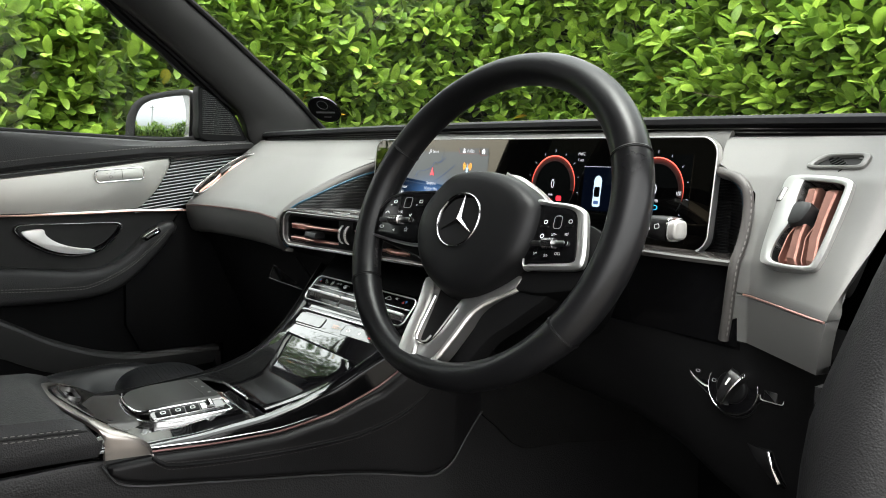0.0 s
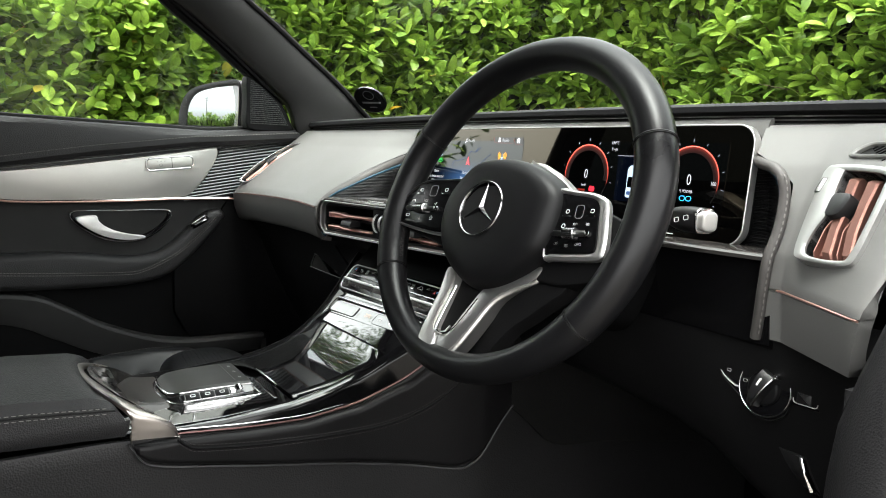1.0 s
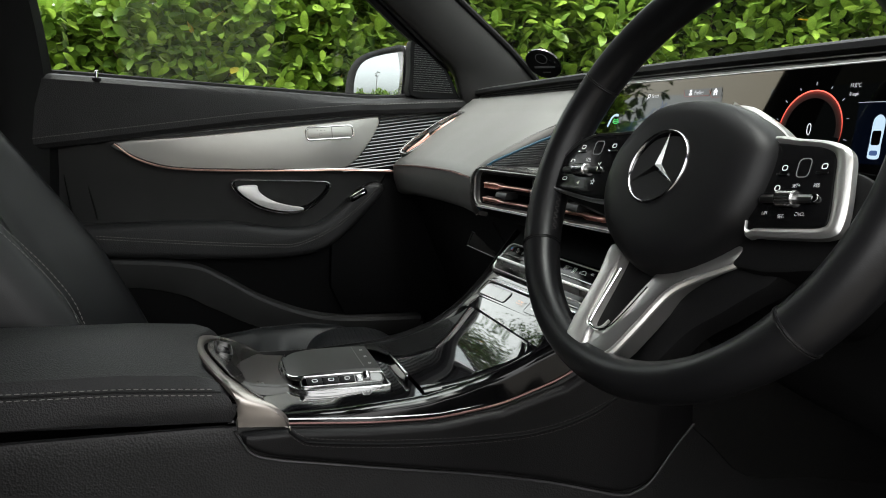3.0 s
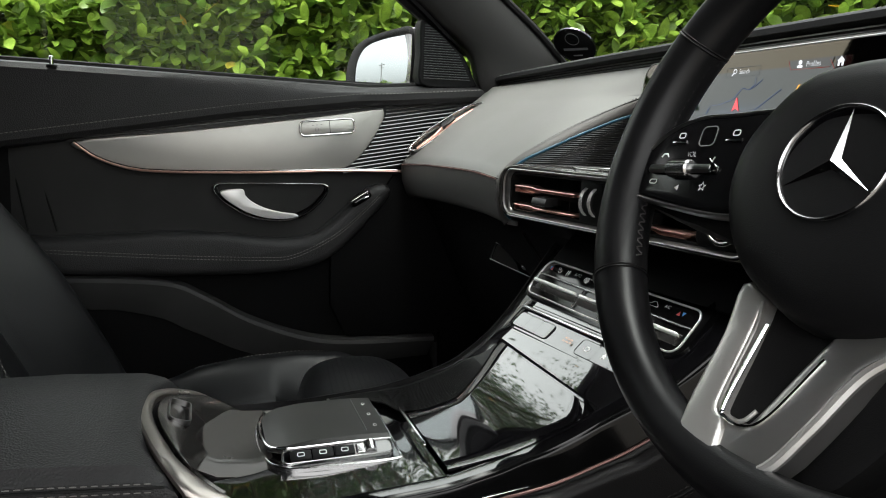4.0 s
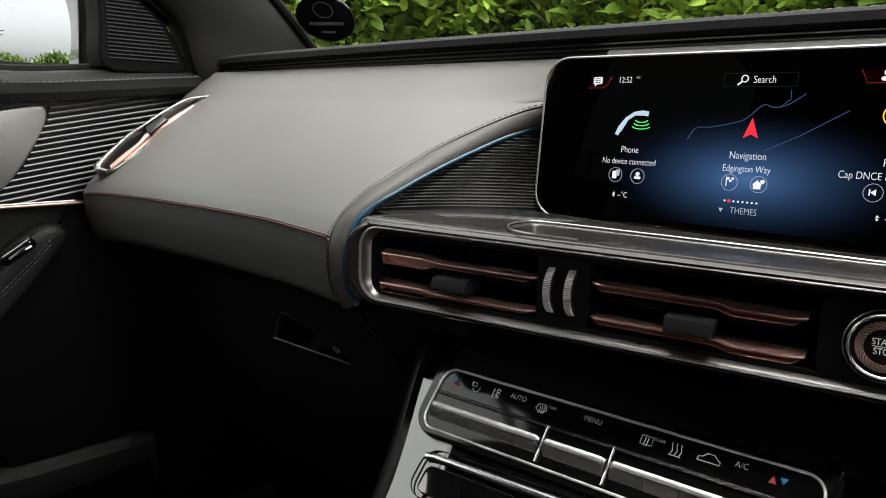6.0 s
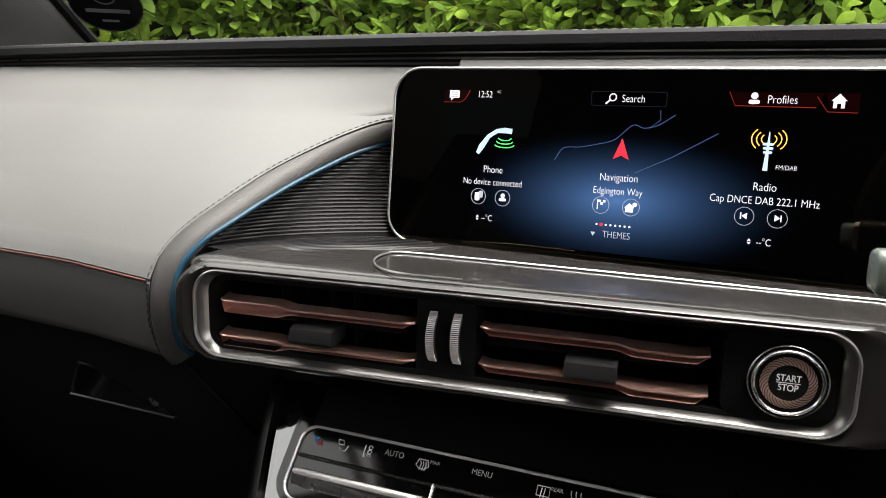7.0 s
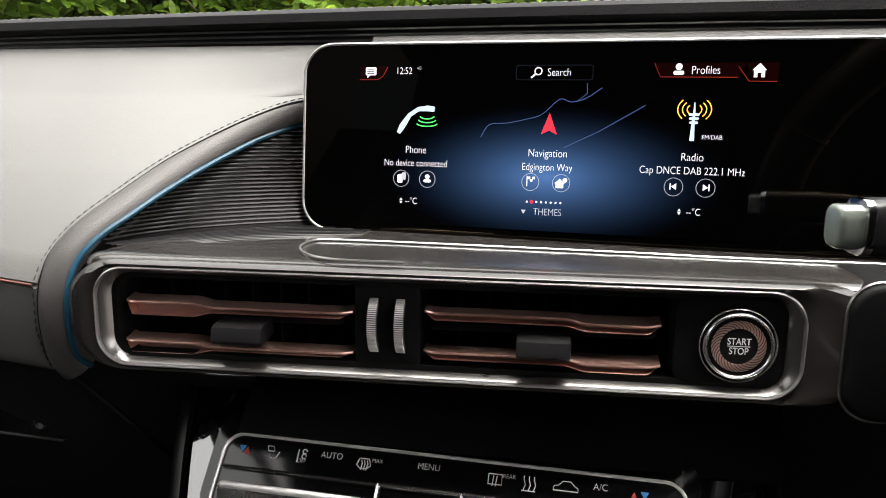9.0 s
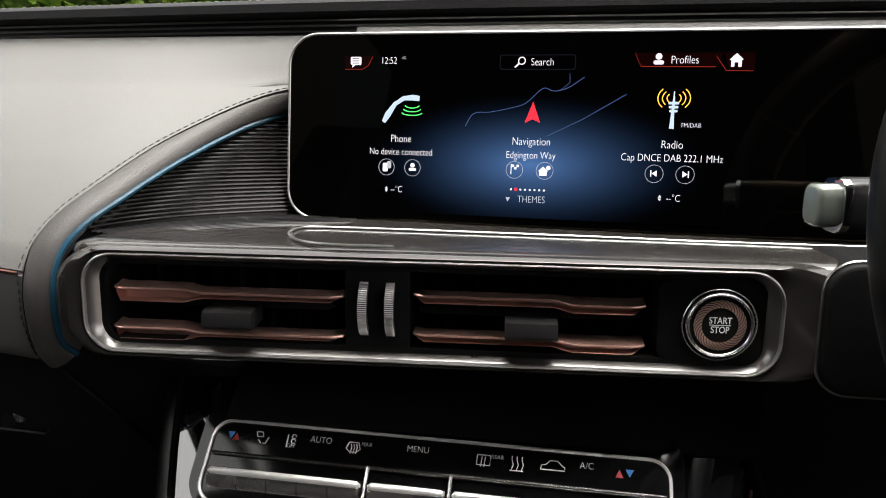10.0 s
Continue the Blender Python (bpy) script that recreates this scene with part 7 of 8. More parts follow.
icon(CL @ Matrix.Translation((0.0505, IC, 0.0009)) @ Matrix.Scale(0.85, 4), [[(-0.003, -0.004), (-0.002, -0.001), (-0.003, 0.002), (-0.003, 0.004)], [(0, -0.004), (0.001, -0.001), (0, 0.002), (0, 0.004)], [(0.003, -0.004), (0.004, -0.001), (0.003, 0.002), (0.003, 0.004)], [(-0.004, -0.0045), (0.004, -0.0045)]], PRINT, climate)
icon(CL @ Matrix.Translation((0.0685, IC, 0.0009)) @ Matrix.Scale(0.85, 4), [[(-0.007, -0.002), (-0.0065, 0.0005), (-0.004, 0.001), (-0.0015, 0.0035), (0.003, 0.0035), (0.0055, 0.001), (0.0072, 0.0), (0.0072, -0.002), (-0.007, -0.002)]], PRINT, climate)
icon(CL @ Matrix.Translation((-0.0865, IC, 0.0009)) @ Matrix.Scale(0.85, 4), [[(-0.004, 0.004), (0, 0.004), (0.001, 0.001), (-0.003, 0.001), (-0.004, 0.004)], [(0.001, -0.003), (0.003, -0.003), (0.0045, 0.001)], [(-0.002, -0.001), (0.0, -0.003)]], PRINT, climate)
icon(CL @ Matrix.Translation((-0.0695, IC, 0.0009)) @ Matrix.Scale(0.85, 4), [circle(0.001, 0.003, 0.0014, 9), circle(0.001, 0.0, 0.0014, 9), [(-0.003, 0.004), (-0.003, -0.004)]], PRINT, climate)
for u in (-0.103, 0.104):
    flat("cold_mark", [(-0.003, 0.0022), (0.001, 0.0022), (-0.001, -0.0016)], CL @ Matrix.Translation((u + (0 if u < 0 else 0.0035), IC, 0.0007)), BLUE_PRINT, climate)
    flat("warm_mark", [(0.0, -0.0022), (0.004, -0.0022), (0.002, 0.0018)], CL @ Matrix.Translation((u - (0 if u < 0 else 0.0045), IC, 0.0007)), RED_PRINT, climate)

# key row with its bright bar, lower on the ramp
LOW = basis((-0.012, 0.6405, 0.9226), (1, 0.077, 0.016), (0, 0.742, 0.67))
low = thing("lower_key_row", (0, 0.63, 0.92), "bright bar over two groups of flush gloss keys", "control panel")
part("bar", sweep([LOW @ Vector((-0.105, 0.0075, 0.0005)), LOW @ Vector((-0.098, 0.0082, 0.0015)), LOW @ Vector((0.106, 0.0082, 0.0015)), LOW @ Vector((0.113, 0.0075, 0.0005))], 0.0024, None, 10, flat=0.7), DULL_CHROME, low, "bright satin bar")
part("plate_gap", ring(rrect(0.004, -0.0025, 0.222, 0.0330, 0.012, 8), rrect(0.004, -0.0025, 0.2212, 0.0322, 0.0116, 8), LOW, -0.001, 0.0005, 0.0001), RUBBER, low, "fine gap round the key plate")
for u0, n, pitch in ((-0.099, 3, 0.022), (0.018, 3, 0.026)):
    wide = pitch * n
    part("key_surround", ring(rrect(u0 + wide / 2, -0.0065, wide + 0.0024, 0.0181, 0.0053, 5), rrect(u0 + wide / 2, -0.0065, wide + 0.0014, 0.0171, 0.0048, 5), LOW, -0.001, 0.0007, 0.0001), RUBBER, low)
    for k in range(n):
        cu_ = u0 + pitch * (k + 0.5)
        kk = part("key", prism(rrect(cu_, -0.0065, pitch - 0.0004, 0.0171, 0.0006 if 0 < k < n - 1 else 0.003, 3), LOW, -0.002, 0.0006), PIANO, low)
        if u0 > 0:
            if k == 2:
                t3 = [(-0.0048, -0.0036), (0.0048, -0.0036), (0, 0.0046)]
                part("hazard_mark", prism(t3, LOW @ Matrix.Translation((cu_, -0.0065, 0.0008)), 0, 0.0003), RED_PRINT, kk, "red hazard triangle")
            elif k == 1:
                star = [(0.0030 * (1 if q % 2 == 0 else 0.45) * math.cos(radians(90 + 36 * q)), 0.0030 * (1 if q % 2 == 0 else 0.45) * math.sin(radians(90 + 36 * q))) for q in range(10)]
                part("key_symbol", prism(star, LOW @ Matrix.Translation((cu_, -0.0065, 0.0008)), 0, 0.0002), PRINT, kk)
            else:
                part("key_symbol", ring(rrect(0, 0, 0.007, 0.005, 0.0016, 3), rrect(0, 0, 0.0056, 0.0036, 0.0012, 3), LOW @ Matrix.Translation((cu_, -0.0065, 0.0008)), 0, 0.0002), PRINT, kk)
write("PASSENGER", LOW @ Matrix.Translation((0.000, -0.0050, 0.0012)), 0.0030, G_AMBER, low)
write("AIR BAG OFF", LOW @ Matrix.Translation((0.000, -0.0085, 0.0012)), 0.0030, G_AMBER, low)
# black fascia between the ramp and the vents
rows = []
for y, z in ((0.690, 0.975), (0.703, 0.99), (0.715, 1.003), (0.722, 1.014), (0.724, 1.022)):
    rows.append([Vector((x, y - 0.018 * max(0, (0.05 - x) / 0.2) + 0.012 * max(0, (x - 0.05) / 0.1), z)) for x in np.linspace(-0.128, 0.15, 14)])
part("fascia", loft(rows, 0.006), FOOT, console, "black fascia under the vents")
CHEEK_FRAME = basis((0, 0.672, 0), (1, 0.10, 0), (0, 0, 1))
cheek_outline = rrect(0.2535, 1.0455, 0.17, 0.0625, 0.014, 8)
part("column_cheek", prism(cheek_outline, CHEEK_FRAME, -0.05, 0.0, 0.003, None, 3), SOFT, console, "rounded black column cheek")
part("cheek_edge", sweep([CHEEK_FRAME @ Vector((a, b, -0.004)) for a, b in rrect(0.2535, 1.0455, 0.171, 0.0635, 0.0145, 8)], 0.0009, None, 6, True), DARK_SATIN, console)

# ---- armrest ----
arm = thing("armrest", (0, 0.05, 0.84), "padded black leather armrest lid with pale double stitching", "armrest")
rows = []
for y in list(np.linspace(-0.3, 0.2, 10)) + [0.215, 0.23, 0.24, 0.25, 0.257, 0.263, 0.268, 0.272]:
    top = lerp(y, (0.2, 0.25, 0.262, 0.268, 0.272), (0.8965, 0.8925, 0.888, 0.882, 0.873))
    skew = 0.024 * min(1.0, max(0.0, (y - 0.2) / 0.07))
    w = lerp(y, (0.2, 0.27, 0.292), (0.102, 0.1032, 0.1035))
    rows.append([Vector((-w, y, 0.845)), Vector((-w - 0.003, y, 0.858)), Vector((-w, y, top - 0.014)), Vector((-w + 0.008, y, top - 0.005)), Vector((-w + 0.04, y, top)), Vector((0, y, top + 0.003)), Vector((w - 0.04, y, top)), Vector((w - 0.008, y, top - 0.005)), Vector((w, y, top - 0.014)), Vector((w + 0.003, y, 0.862)), Vector((w + 0.002, y, 0.852)), Vector((w - 0.002, y, lerp(y, (0.1, 0.29), (0.850, 0.842))))])
    for p in rows[-1]:
        p.y += skew * (abs(p.x) / 0.104) ** 4
bm = loft(rows, 0, None, True, True)
part("lid", bm, LEATHER, arm, "black leather lid")
for dz in (0.0, -0.006):
    part("stitching", dashes([(0.1046, y, lerp(y, (0.1, 0.2, 0.288), (0.8845, 0.8825, 0.8760)) + dz) for y in np.linspace(-0.28, 0.280, 24)], 0.0040, 0.0022, 0.0005), STITCH, arm, "pale double stitching")
part("seam", sweep([(0.1042, y, lerp(y, (0.1, 0.2, 0.288), (0.8815, 0.8795, 0.8730))) for y in np.linspace(-0.28, 0.284, 14)], 0.0009, None, 6), RUBBER, arm)
BAND_BACK = [(0.1125, 0.2985, 0.8415), (0.1125, 0.2980, 0.858), (0.1110, 0.2965, 0.8695), (0.100, 0.2880, 0.8785), (0.075, 0.2775, 0.8835), (0.048, 0.2695, 0.8862), (0.020, 0.2640, 0.8872), (-0.007, 0.2610, 0.8872), (-0.035, 0.2625, 0.8855), (-0.060, 0.2690, 0.8815), (-0.085, 0.2830, 0.8740), (-0.101, 0.3020, 0.8640), (-0.106, 0.322, 0.852)]
BAND_FRONT = [(0.1125, 0.3460, 0.8380), (0.1125, 0.3420, 0.8495), (0.1105, 0.3300, 0.8600), (0.100, 0.3120, 0.8690), (0.075, 0.2930, 0.8770), (0.048, 0.2830, 0.8810), (0.020, 0.2755, 0.8830), (-0.007, 0.2715, 0.8838), (-0.035, 0.2725, 0.8825), (-0.058, 0.2780, 0.8790), (-0.080, 0.2910, 0.8715), (-0.095, 0.3080, 0.8625), (-0.100, 0.326, 0.850)]
near, far = curve(BAND_BACK, 6), curve(BAND_FRONT, 6)
rows = []
for a, b in zip(near, far):
    lift = Vector((0.0022, 0, 0.0008)) if a.x > 0.10 else Vector((0, 0, 0.0022))
    rows.append([a - Vector((0, 0, 0.004)), a, a.lerp(b, 0.12) + lift * 0.7, a.lerp(b, 0.35) + lift, a.lerp(b, 0.65) + lift, a.lerp(b, 0.88) + lift * 0.7, b, b - Vector((0, 0.0005, 0.004))])
part("bracket", loft(rows, 0.003), BRACKET, arm, "satin silver bracket round the front")
rows = []
for f, drop in ((0.0, 0.001), (0.15, 0.0015), (0.4, 0.006), (0.7, 0.014), (0.9, 0.022), (1.0, 0.029)):
    row = []
    for p in far[16:]:
        g = min(1.0, max(0.0, (0.085 - p.x) / 0.07))
        row.append(p + Vector((0.004 * f * (1 if p.x < -0.05 else 0), 0.004 + 0.034 * f * g, -drop * (0.35 + 0.65 * g))))
    rows.append(row)
part("bracket_plate", loft(rows, 0.003), SMOKE, arm, "dark satin plate with a release key")
part("bracket_button", ring(rrect(0.0, 0, 0.045, 0.018, 0.006, 4), rrect(0.0, 0, 0.043, 0.016, 0.005, 4), basis((-0.018, 0.292, 0.8795), (1, 0, 0), (0, 1, -0.35)), -0.004, 0.0006), RIB_METAL, arm)

# ---- passenger door ----
door = thing("passenger_door", (-0.70, 0.38, 0.45), "closed passenger door with silver trim, ribbed grille and stitched armrest", "door")
DX = -0.672


def on_door(x=DX):
    return basis((x, 0, 0), (0, 1, 0), (0, 0, 1))


def belt(y):
    return lerp(y, (-0.1, 0.1, 0.4, 0.6, 0.8), (1.188, 1.185, 1.178, 1.173, 1.190))


def hem(y):
    return lerp(y, (-0.1, 0.066, 0.373, 0.74, 0.82), (1.062, 1.089, 1.140, 1.188, 1.196))


rows = []
for z, x in ((1.19, -0.70), (1.16, -0.698), (1.1, -0.690), (1.04, -0.690), (1.0, -0.696), (0.95, -0.70), (0.9, -0.705), (0.84, -0.71), (0.78, -0.712), (0.7, -0.70), (0.6, -0.69), (0.48, -0.69)):
    rows.append([Vector((x, y, z)) for y in np.linspace(-0.06, 0.92, 16)])
part("inner_panel", loft(rows[::-1], -0.03), DOOR_SKIN, door, "black inner panel")
rows = []
for y in np.linspace(-0.06, 0.80, 30):
    b, h = belt(y), hem(y)
    h = min(h, b - 0.006)
    rows.append([Vector((-0.70, y, b + 0.004)), Vector((-0.683, y, b + 0.007)), Vector((-0.670, y, b + 0.004)), Vector((-0.662, y, b - 0.004)), Vector((-0.656, y, (b + h) / 2)), Vector((-0.6535, y, h)), Vector((-0.654, y, h - 0.010)), Vector((-0.660, y, h - 0.018)), Vector((-0.69, y, h - 0.022))])
part("upper_roll", loft(rows[::-1], 0), LEATHER, door, "black leather belt roll")
part("stitching", dashes([(-0.6525, y, min(hem(y), belt(y) - 0.006) + 0.001) for y in np.linspace(-0.05, 0.79, 40)], 0.0042, 0.0022, 0.0007), STITCH, door, "pale stitching along the roll")
part("window_seal", sweep([(-0.697, y, belt(y) + 0.008) for y in np.linspace(-0.06, 0.69, 24)], 0.006, None, 8), RUBBER, door)
tr_o = [(0.133, 1.077), (0.165, 1.054), (0.21, 1.039), (0.26, 1.0345), (0.35, 1.0345), (0.458, 1.037), (0.53, 1.040), (0.552, 1.044), (0.57, 1.057), (0.588, 1.078), (0.606, 1.106), (0.617, 1.130), (0.6165, 1.142), (0.608, 1.1455), (0.54, 1.134), (0.458, 1.1215), (0.29, 1.0975)]
trim = part("silver_trim", prism([(p.x, p.y) for p in curve([(a, b, 0) for a, b in tr_o], 4, True)], on_door(-0.69), 0.0, 0.018, 0.003, None, 3), TRIM_SILVER, door, "satin silver trim panel")
edge = curve([(DX + 0.003, a, b - 0.002) for a, b in tr_o[:7]] + [(DX + 0.003, 0.60, 1.0385), (DX + 0.003, 0.68, 1.0385)], 5)
part("trim_line", sweep(edge, 0.0018, None, 8), COPPER, door, "copper line under the trim")
part("trim_line", sweep([p + Vector((0.001, 0, 0.0028)) for p in edge], 0.0009, None, 6), CHROME, door)
part("grille_sheet", prism([(0.54, 1.036), (0.70, 1.036), (0.82, 1.18), (0.82, 1.19), (0.60, 1.155)], on_door(-0.69), 0.0, 0.011), FLUTE, door)
for k in range(18):
    off = 0.0064 * k
    z0 = lambda y: 1.1545 + 0.165 * (y - 0.617) - off
    ys = 0.545
    while ys < 0.622 and z0(ys) > lerp(ys, (0.545, 0.552, 0.588, 0.617, 0.62), (1.040, 1.044, 1.078, 1.132, 1.16)):
        ys += 0.001
    ye = lerp(k, (0, 4, 18), (0.80, 0.80, 0.66))
    part("rib", sweep([(DX - 0.004, ys + 0.003, z0(ys + 0.003)), (DX - 0.0035, (ys + ye) / 2, z0((ys + ye) / 2)), (DX - 0.004, ye, z0(ye))], 0.0015, None, 8), RIB_METAL, door)
for k in range(3):
    part("rib", sweep([(DX - 0.003, 0.145 + 0.02 * k, 1.0825 + 0.004 * k + 0.003 * k), (DX - 0.003, 0.62, 1.1515 + 0.0038 * k), (DX - 0.003, 0.80, 1.1815 + 0.003 * k)], 0.0012, None, 6), RIB_METAL, door)
part("trim_backing", prism([(0.12, 1.074), (0.61, 1.142), (0.80, 1.175), (0.80, 1.192), (0.61, 1.167), (0.13, 1.092)], on_door(-0.69), 0.0, 0.013), FLUTE, door)
sw = part("seat_switch", prism(rrect(0, 0, 0.089, 0.0215, 0.007, 5), basis((DX + 0.003, 0.519, 1.1105), (0, 1, 0.10), (0, -0.1, 1)), -0.002, 0.0012, 0.001), TRIM_SILVER, door, "silver seat heating switch")
part("switch_edge", ring(rrect(0, 0, 0.094, 0.0265, 0.009, 5), rrect(0, 0, 0.089, 0.0215, 0.007, 5), basis((DX + 0.003, 0.519, 1.1105), (0, 1, 0.10), (0, -0.1, 1)), -0.002, 0.0012, 0.0006), CHROME, sw)
part("switch_gap", box(0.004, 0, 0.0013, 0.0008, 0.021, 0.0006, 0.0, basis((DX + 0.003, 0.519, 1.1105), (0, 1, 0.10), (0, -0.1, 1))), RUBBER, sw)
for k in range(3):
    part("switch_mark", prism(rrect(-0.024 + 0.007 * k, 0.005, 0.003, 0.0012, 0.0003, 1), basis((DX + 0.003, 0.519, 1.1105), (0, 1, 0.10), (0, -0.1, 1)), 0, 0.0015), GREY_PRINT, sw)
part("switch_mark", ring(rrect(-0.018, -0.0025, 0.006, 0.006, 0.002, 3), rrect(-0.018, -0.0025, 0.0045, 0.0045, 0.0015, 3), basis((DX + 0.003, 0.519, 1.1105), (0, 1, 0.10), (0, -0.1, 1)), 0, 0.0015), GREY_PRINT, sw)
# release handle in its bowl
hb = [(0.334, 1.004), (0.339, 1.0135), (0.36, 1.0155), (0.43, 1.0155), (0.50, 1.0155), (0.522, 1.0135), (0.526, 1.003), (0.515, 0.985), (0.498, 0.968), (0.475, 0.955), (0.448, 0.9495), (0.418, 0.951), (0.387, 0.9595), (0.366, 0.972), (0.347, 0.986)]
bowl_o = [(p.x, p.y) for p in curve([(a, b, 0) for a, b in hb], 4, True)]
bc = (0.43, 0.987)
bowl_i = [(bc[0] + (a - bc[0]) * 0.965, bc[1] + (b - bc[1]) * 0.92) for a, b in bowl_o]
hd = part("handle_bezel", ring(bowl_o, bowl_i, on_door(-0.694), -0.004, 0.006, 0.0012), CHROME, door, "bright handle surround")
rows = []
for s, d in ((1.0, 0.004), (0.97, -0.008), (0.9, -0.02), (0.75, -0.03), (0.4, -0.034), (0.05, -0.035)):
    rows.append([on_door(-0.694) @ Vector((bc[0] + (a - bc[0]) * s, bc[1] + (b - bc[1]) * s, d * 0.35 + 0.003)) for a, b in bowl_i])
part("handle_bowl", loft(rows, 0, None, True), PIANO, hd, "dark bowl behind the handle")
lever = [(0.346, 1.0), (0.362, 1.004), (0.382, 1.004), (0.386, 0.994), (0.398, 0.983), (0.418, 0.973), (0.445, 0.966), (0.468, 0.963), (0.472, 0.9585), (0.45, 0.955), (0.42, 0.957), (0.392, 0.965), (0.368, 0.978), (0.352, 0.99)]
part("handle_lever", prism([(p.x, p.y) for p in curve([(a, b, 0) for a, b in lever], 4, True)], on_door(-0.694), 0.004, 0.014, 0.0012, None, 2), LEVER, hd, "satin silver release lever")
# armrest with stitched top and window key
ar = [(-0.05, 0.928), (0.1, 0.928), (0.22, 0.934), (0.33, 0.933), (0.43, 0.922), (0.49, 0.926), (0.535, 0.955), (0.575, 0.995), (0.60, 1.012), (0.622, 1.016), (0.633, 1.003), (0.622, 0.982), (0.59, 0.945), (0.55, 0.905), (0.51, 0.878), (0.46, 0.866), (0.40, 0.862), (0.28, 0.862), (0.1, 0.868), (-0.05, 0.872)]
part("door_armrest", prism([(p.x, p.y) for p in curve([(a, b, 0) for a, b in ar], 4, True)], on_door(-0.72), 0.0, 0.05, 0.014, None, 5), LEATHER, door, "black leather armrest")
for dz in (0.0, -0.005):
    part("stitching", dashes(curve([(-0.6685, a, b + dz) for a, b in ((-0.04, 0.914), (0.056, 0.912), (0.128, 0.907), (0.284, 0.897), (0.42, 0.8915), (0.462, 0.8945), (0.51, 0.915), (0.549, 0.94), (0.59, 0.977), (0.612, 1.0))], 5), 0.0036, 0.0022, 0.0006), STITCH, door, "pale double stitching")
wk = basis((-0.668, 0.578, 0.990), (0.1, 0.83, 0.55), (0.45, -0.35, 0.8))
k1 = part("window_key", prism(rrect(0, 0, 0.034, 0.012, 0.004, 4), wk, -0.006, 0.004, 0.002), PIANO, door, "window key with chrome lip")
part("key_lip", sweep([wk @ Vector((-0.012, 0.002, 0.005)), wk @ Vector((0.004, 0.003, 0.006)), wk @ Vector((0.013, 0.0, 0.0045))], 0.0016, None, 8), CHROME, k1)
part("key_frame", ring(rrect(0, 0, 0.039, 0.016, 0.005, 4), rrect(0, 0, 0.035, 0.0125, 0.004, 4), wk, -0.006, 0.001, 0.0006), DULL_CHROME, k1)
part("panel_gap", sweep([(-0.695, 0.072, 1.06), (-0.70, 0.10, 0.935)], 0.0016, None, 5), RUBBER, door)
part("panel_gap", sweep([(-0.692, 0.04, 1.068), (-0.699, 0.06, 0.935)], 0.0016, None, 5), RUBBER, door)
pk = [(-0.05, 0.864), (0.13, 0.862), (0.26, 0.852), (0.32, 0.826), (0.39, 0.785), (0.48, 0.75), (0.56, 0.737), (0.70, 0.735), (0.72, 0.70), (0.70, 0.56), (0.2, 0.54), (-0.05, 0.56)]
# pocket coloured near-black for the shade low on the door
part("door_pocket", prism([(p.x, p.y) for p in curve([(a, b, 0) for a, b in pk], 4, True)], on_door(-0.72), 0.0, 0.037, 0.012, None, 4), FOOT, door, "door pocket blackened for the shade low on the door")
rows = []
for p in curve([(0, a, b) for a, b in pk[:8]] + [(0, 0.72, 0.735)], 6):
    w = lerp(p.y, (-0.05, 0.2, 0.3, 0.5, 0.8), (0.046, 0.050, 0.062, 0.046, 0.030))
    rows.append([Vector((-0.715, p.y, p.z + 0.002)), Vector((-0.684, p.y, p.z + 0.004)), Vector((-0.674, p.y, p.z + 0.001)), Vector((-0.671, p.y, p.z - 0.005)), Vector((-0.674, p.y - 0.2 * w, p.z - 0.6 * w)), Vector((-0.680, p.y - 0.3 * w, p.z - w)), Vector((-0.695, p.y - 0.3 * w, p.z - w - 0.004))])
part("pocket_ledge", loft(rows[::-1], 0), DOOR_SKIN, door, "soft dark grey ledge of the pocket")
# flat black plates over the inner panel, painted shade instead of a deep recess
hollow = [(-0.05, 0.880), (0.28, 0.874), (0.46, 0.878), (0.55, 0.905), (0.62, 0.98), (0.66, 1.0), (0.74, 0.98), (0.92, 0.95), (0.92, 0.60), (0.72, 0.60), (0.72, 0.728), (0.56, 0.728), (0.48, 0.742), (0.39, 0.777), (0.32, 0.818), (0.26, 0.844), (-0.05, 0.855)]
part("front_shade_panel", prism([(0.640, 1.033), (0.92, 1.033), (0.92, 0.60), (0.735, 0.60), (0.735, 0.742), (0.56, 0.742), (0.53, 0.80), (0.53, 0.90), (0.60, 0.965)], on_door(-0.72), 0.0, 0.034, 0.002), FOOT, door)
part("hollow", prism(hollow, on_door(-0.72), 0.0, 0.0175), FOOT, door, "black plate put in for the shade between armrest and pocket")
pin = part("lock_pin", sweep([(-0.668, 0.108, belt(0.108)), (-0.668, 0.108, belt(0.108) + 0.0155), (-0.668, 0.108, belt(0.108) + 0.017)], [0.0033, 0.0033, 0.002], None, 12), CHROME, door, "chrome lock pin")
part("pin_collar", prism(circle(0, 0, 0.0075, 18), Matrix.Translation((-0.668, 0.108, belt(0.108))), 0.0, 0.004, 0.002), RUBBER, pin)
FRAME_IN = [(0.676, 1.300), (0.640, 1.326), (0.590, 1.367), (0.535, 1.404), (0.46, 1.460), (0.36, 1.515), (0.22, 1.555), (0.05, 1.570), (-0.08, 1.575)]
FRAME_OUT = [(0.762, 1.243), (0.7165, 1.285), (0.635, 1.351), (0.558, 1.408), (0.47, 1.478), (0.36, 1.535), (0.22, 1.578), (0.05, 1.595), (-0.08, 1.60)]
frame_in, frame_out = curve([(0, a, b) for a, b in FRAME_IN], 4), curve([(0, a, b) for a, b in FRAME_OUT], 4)
rows = []
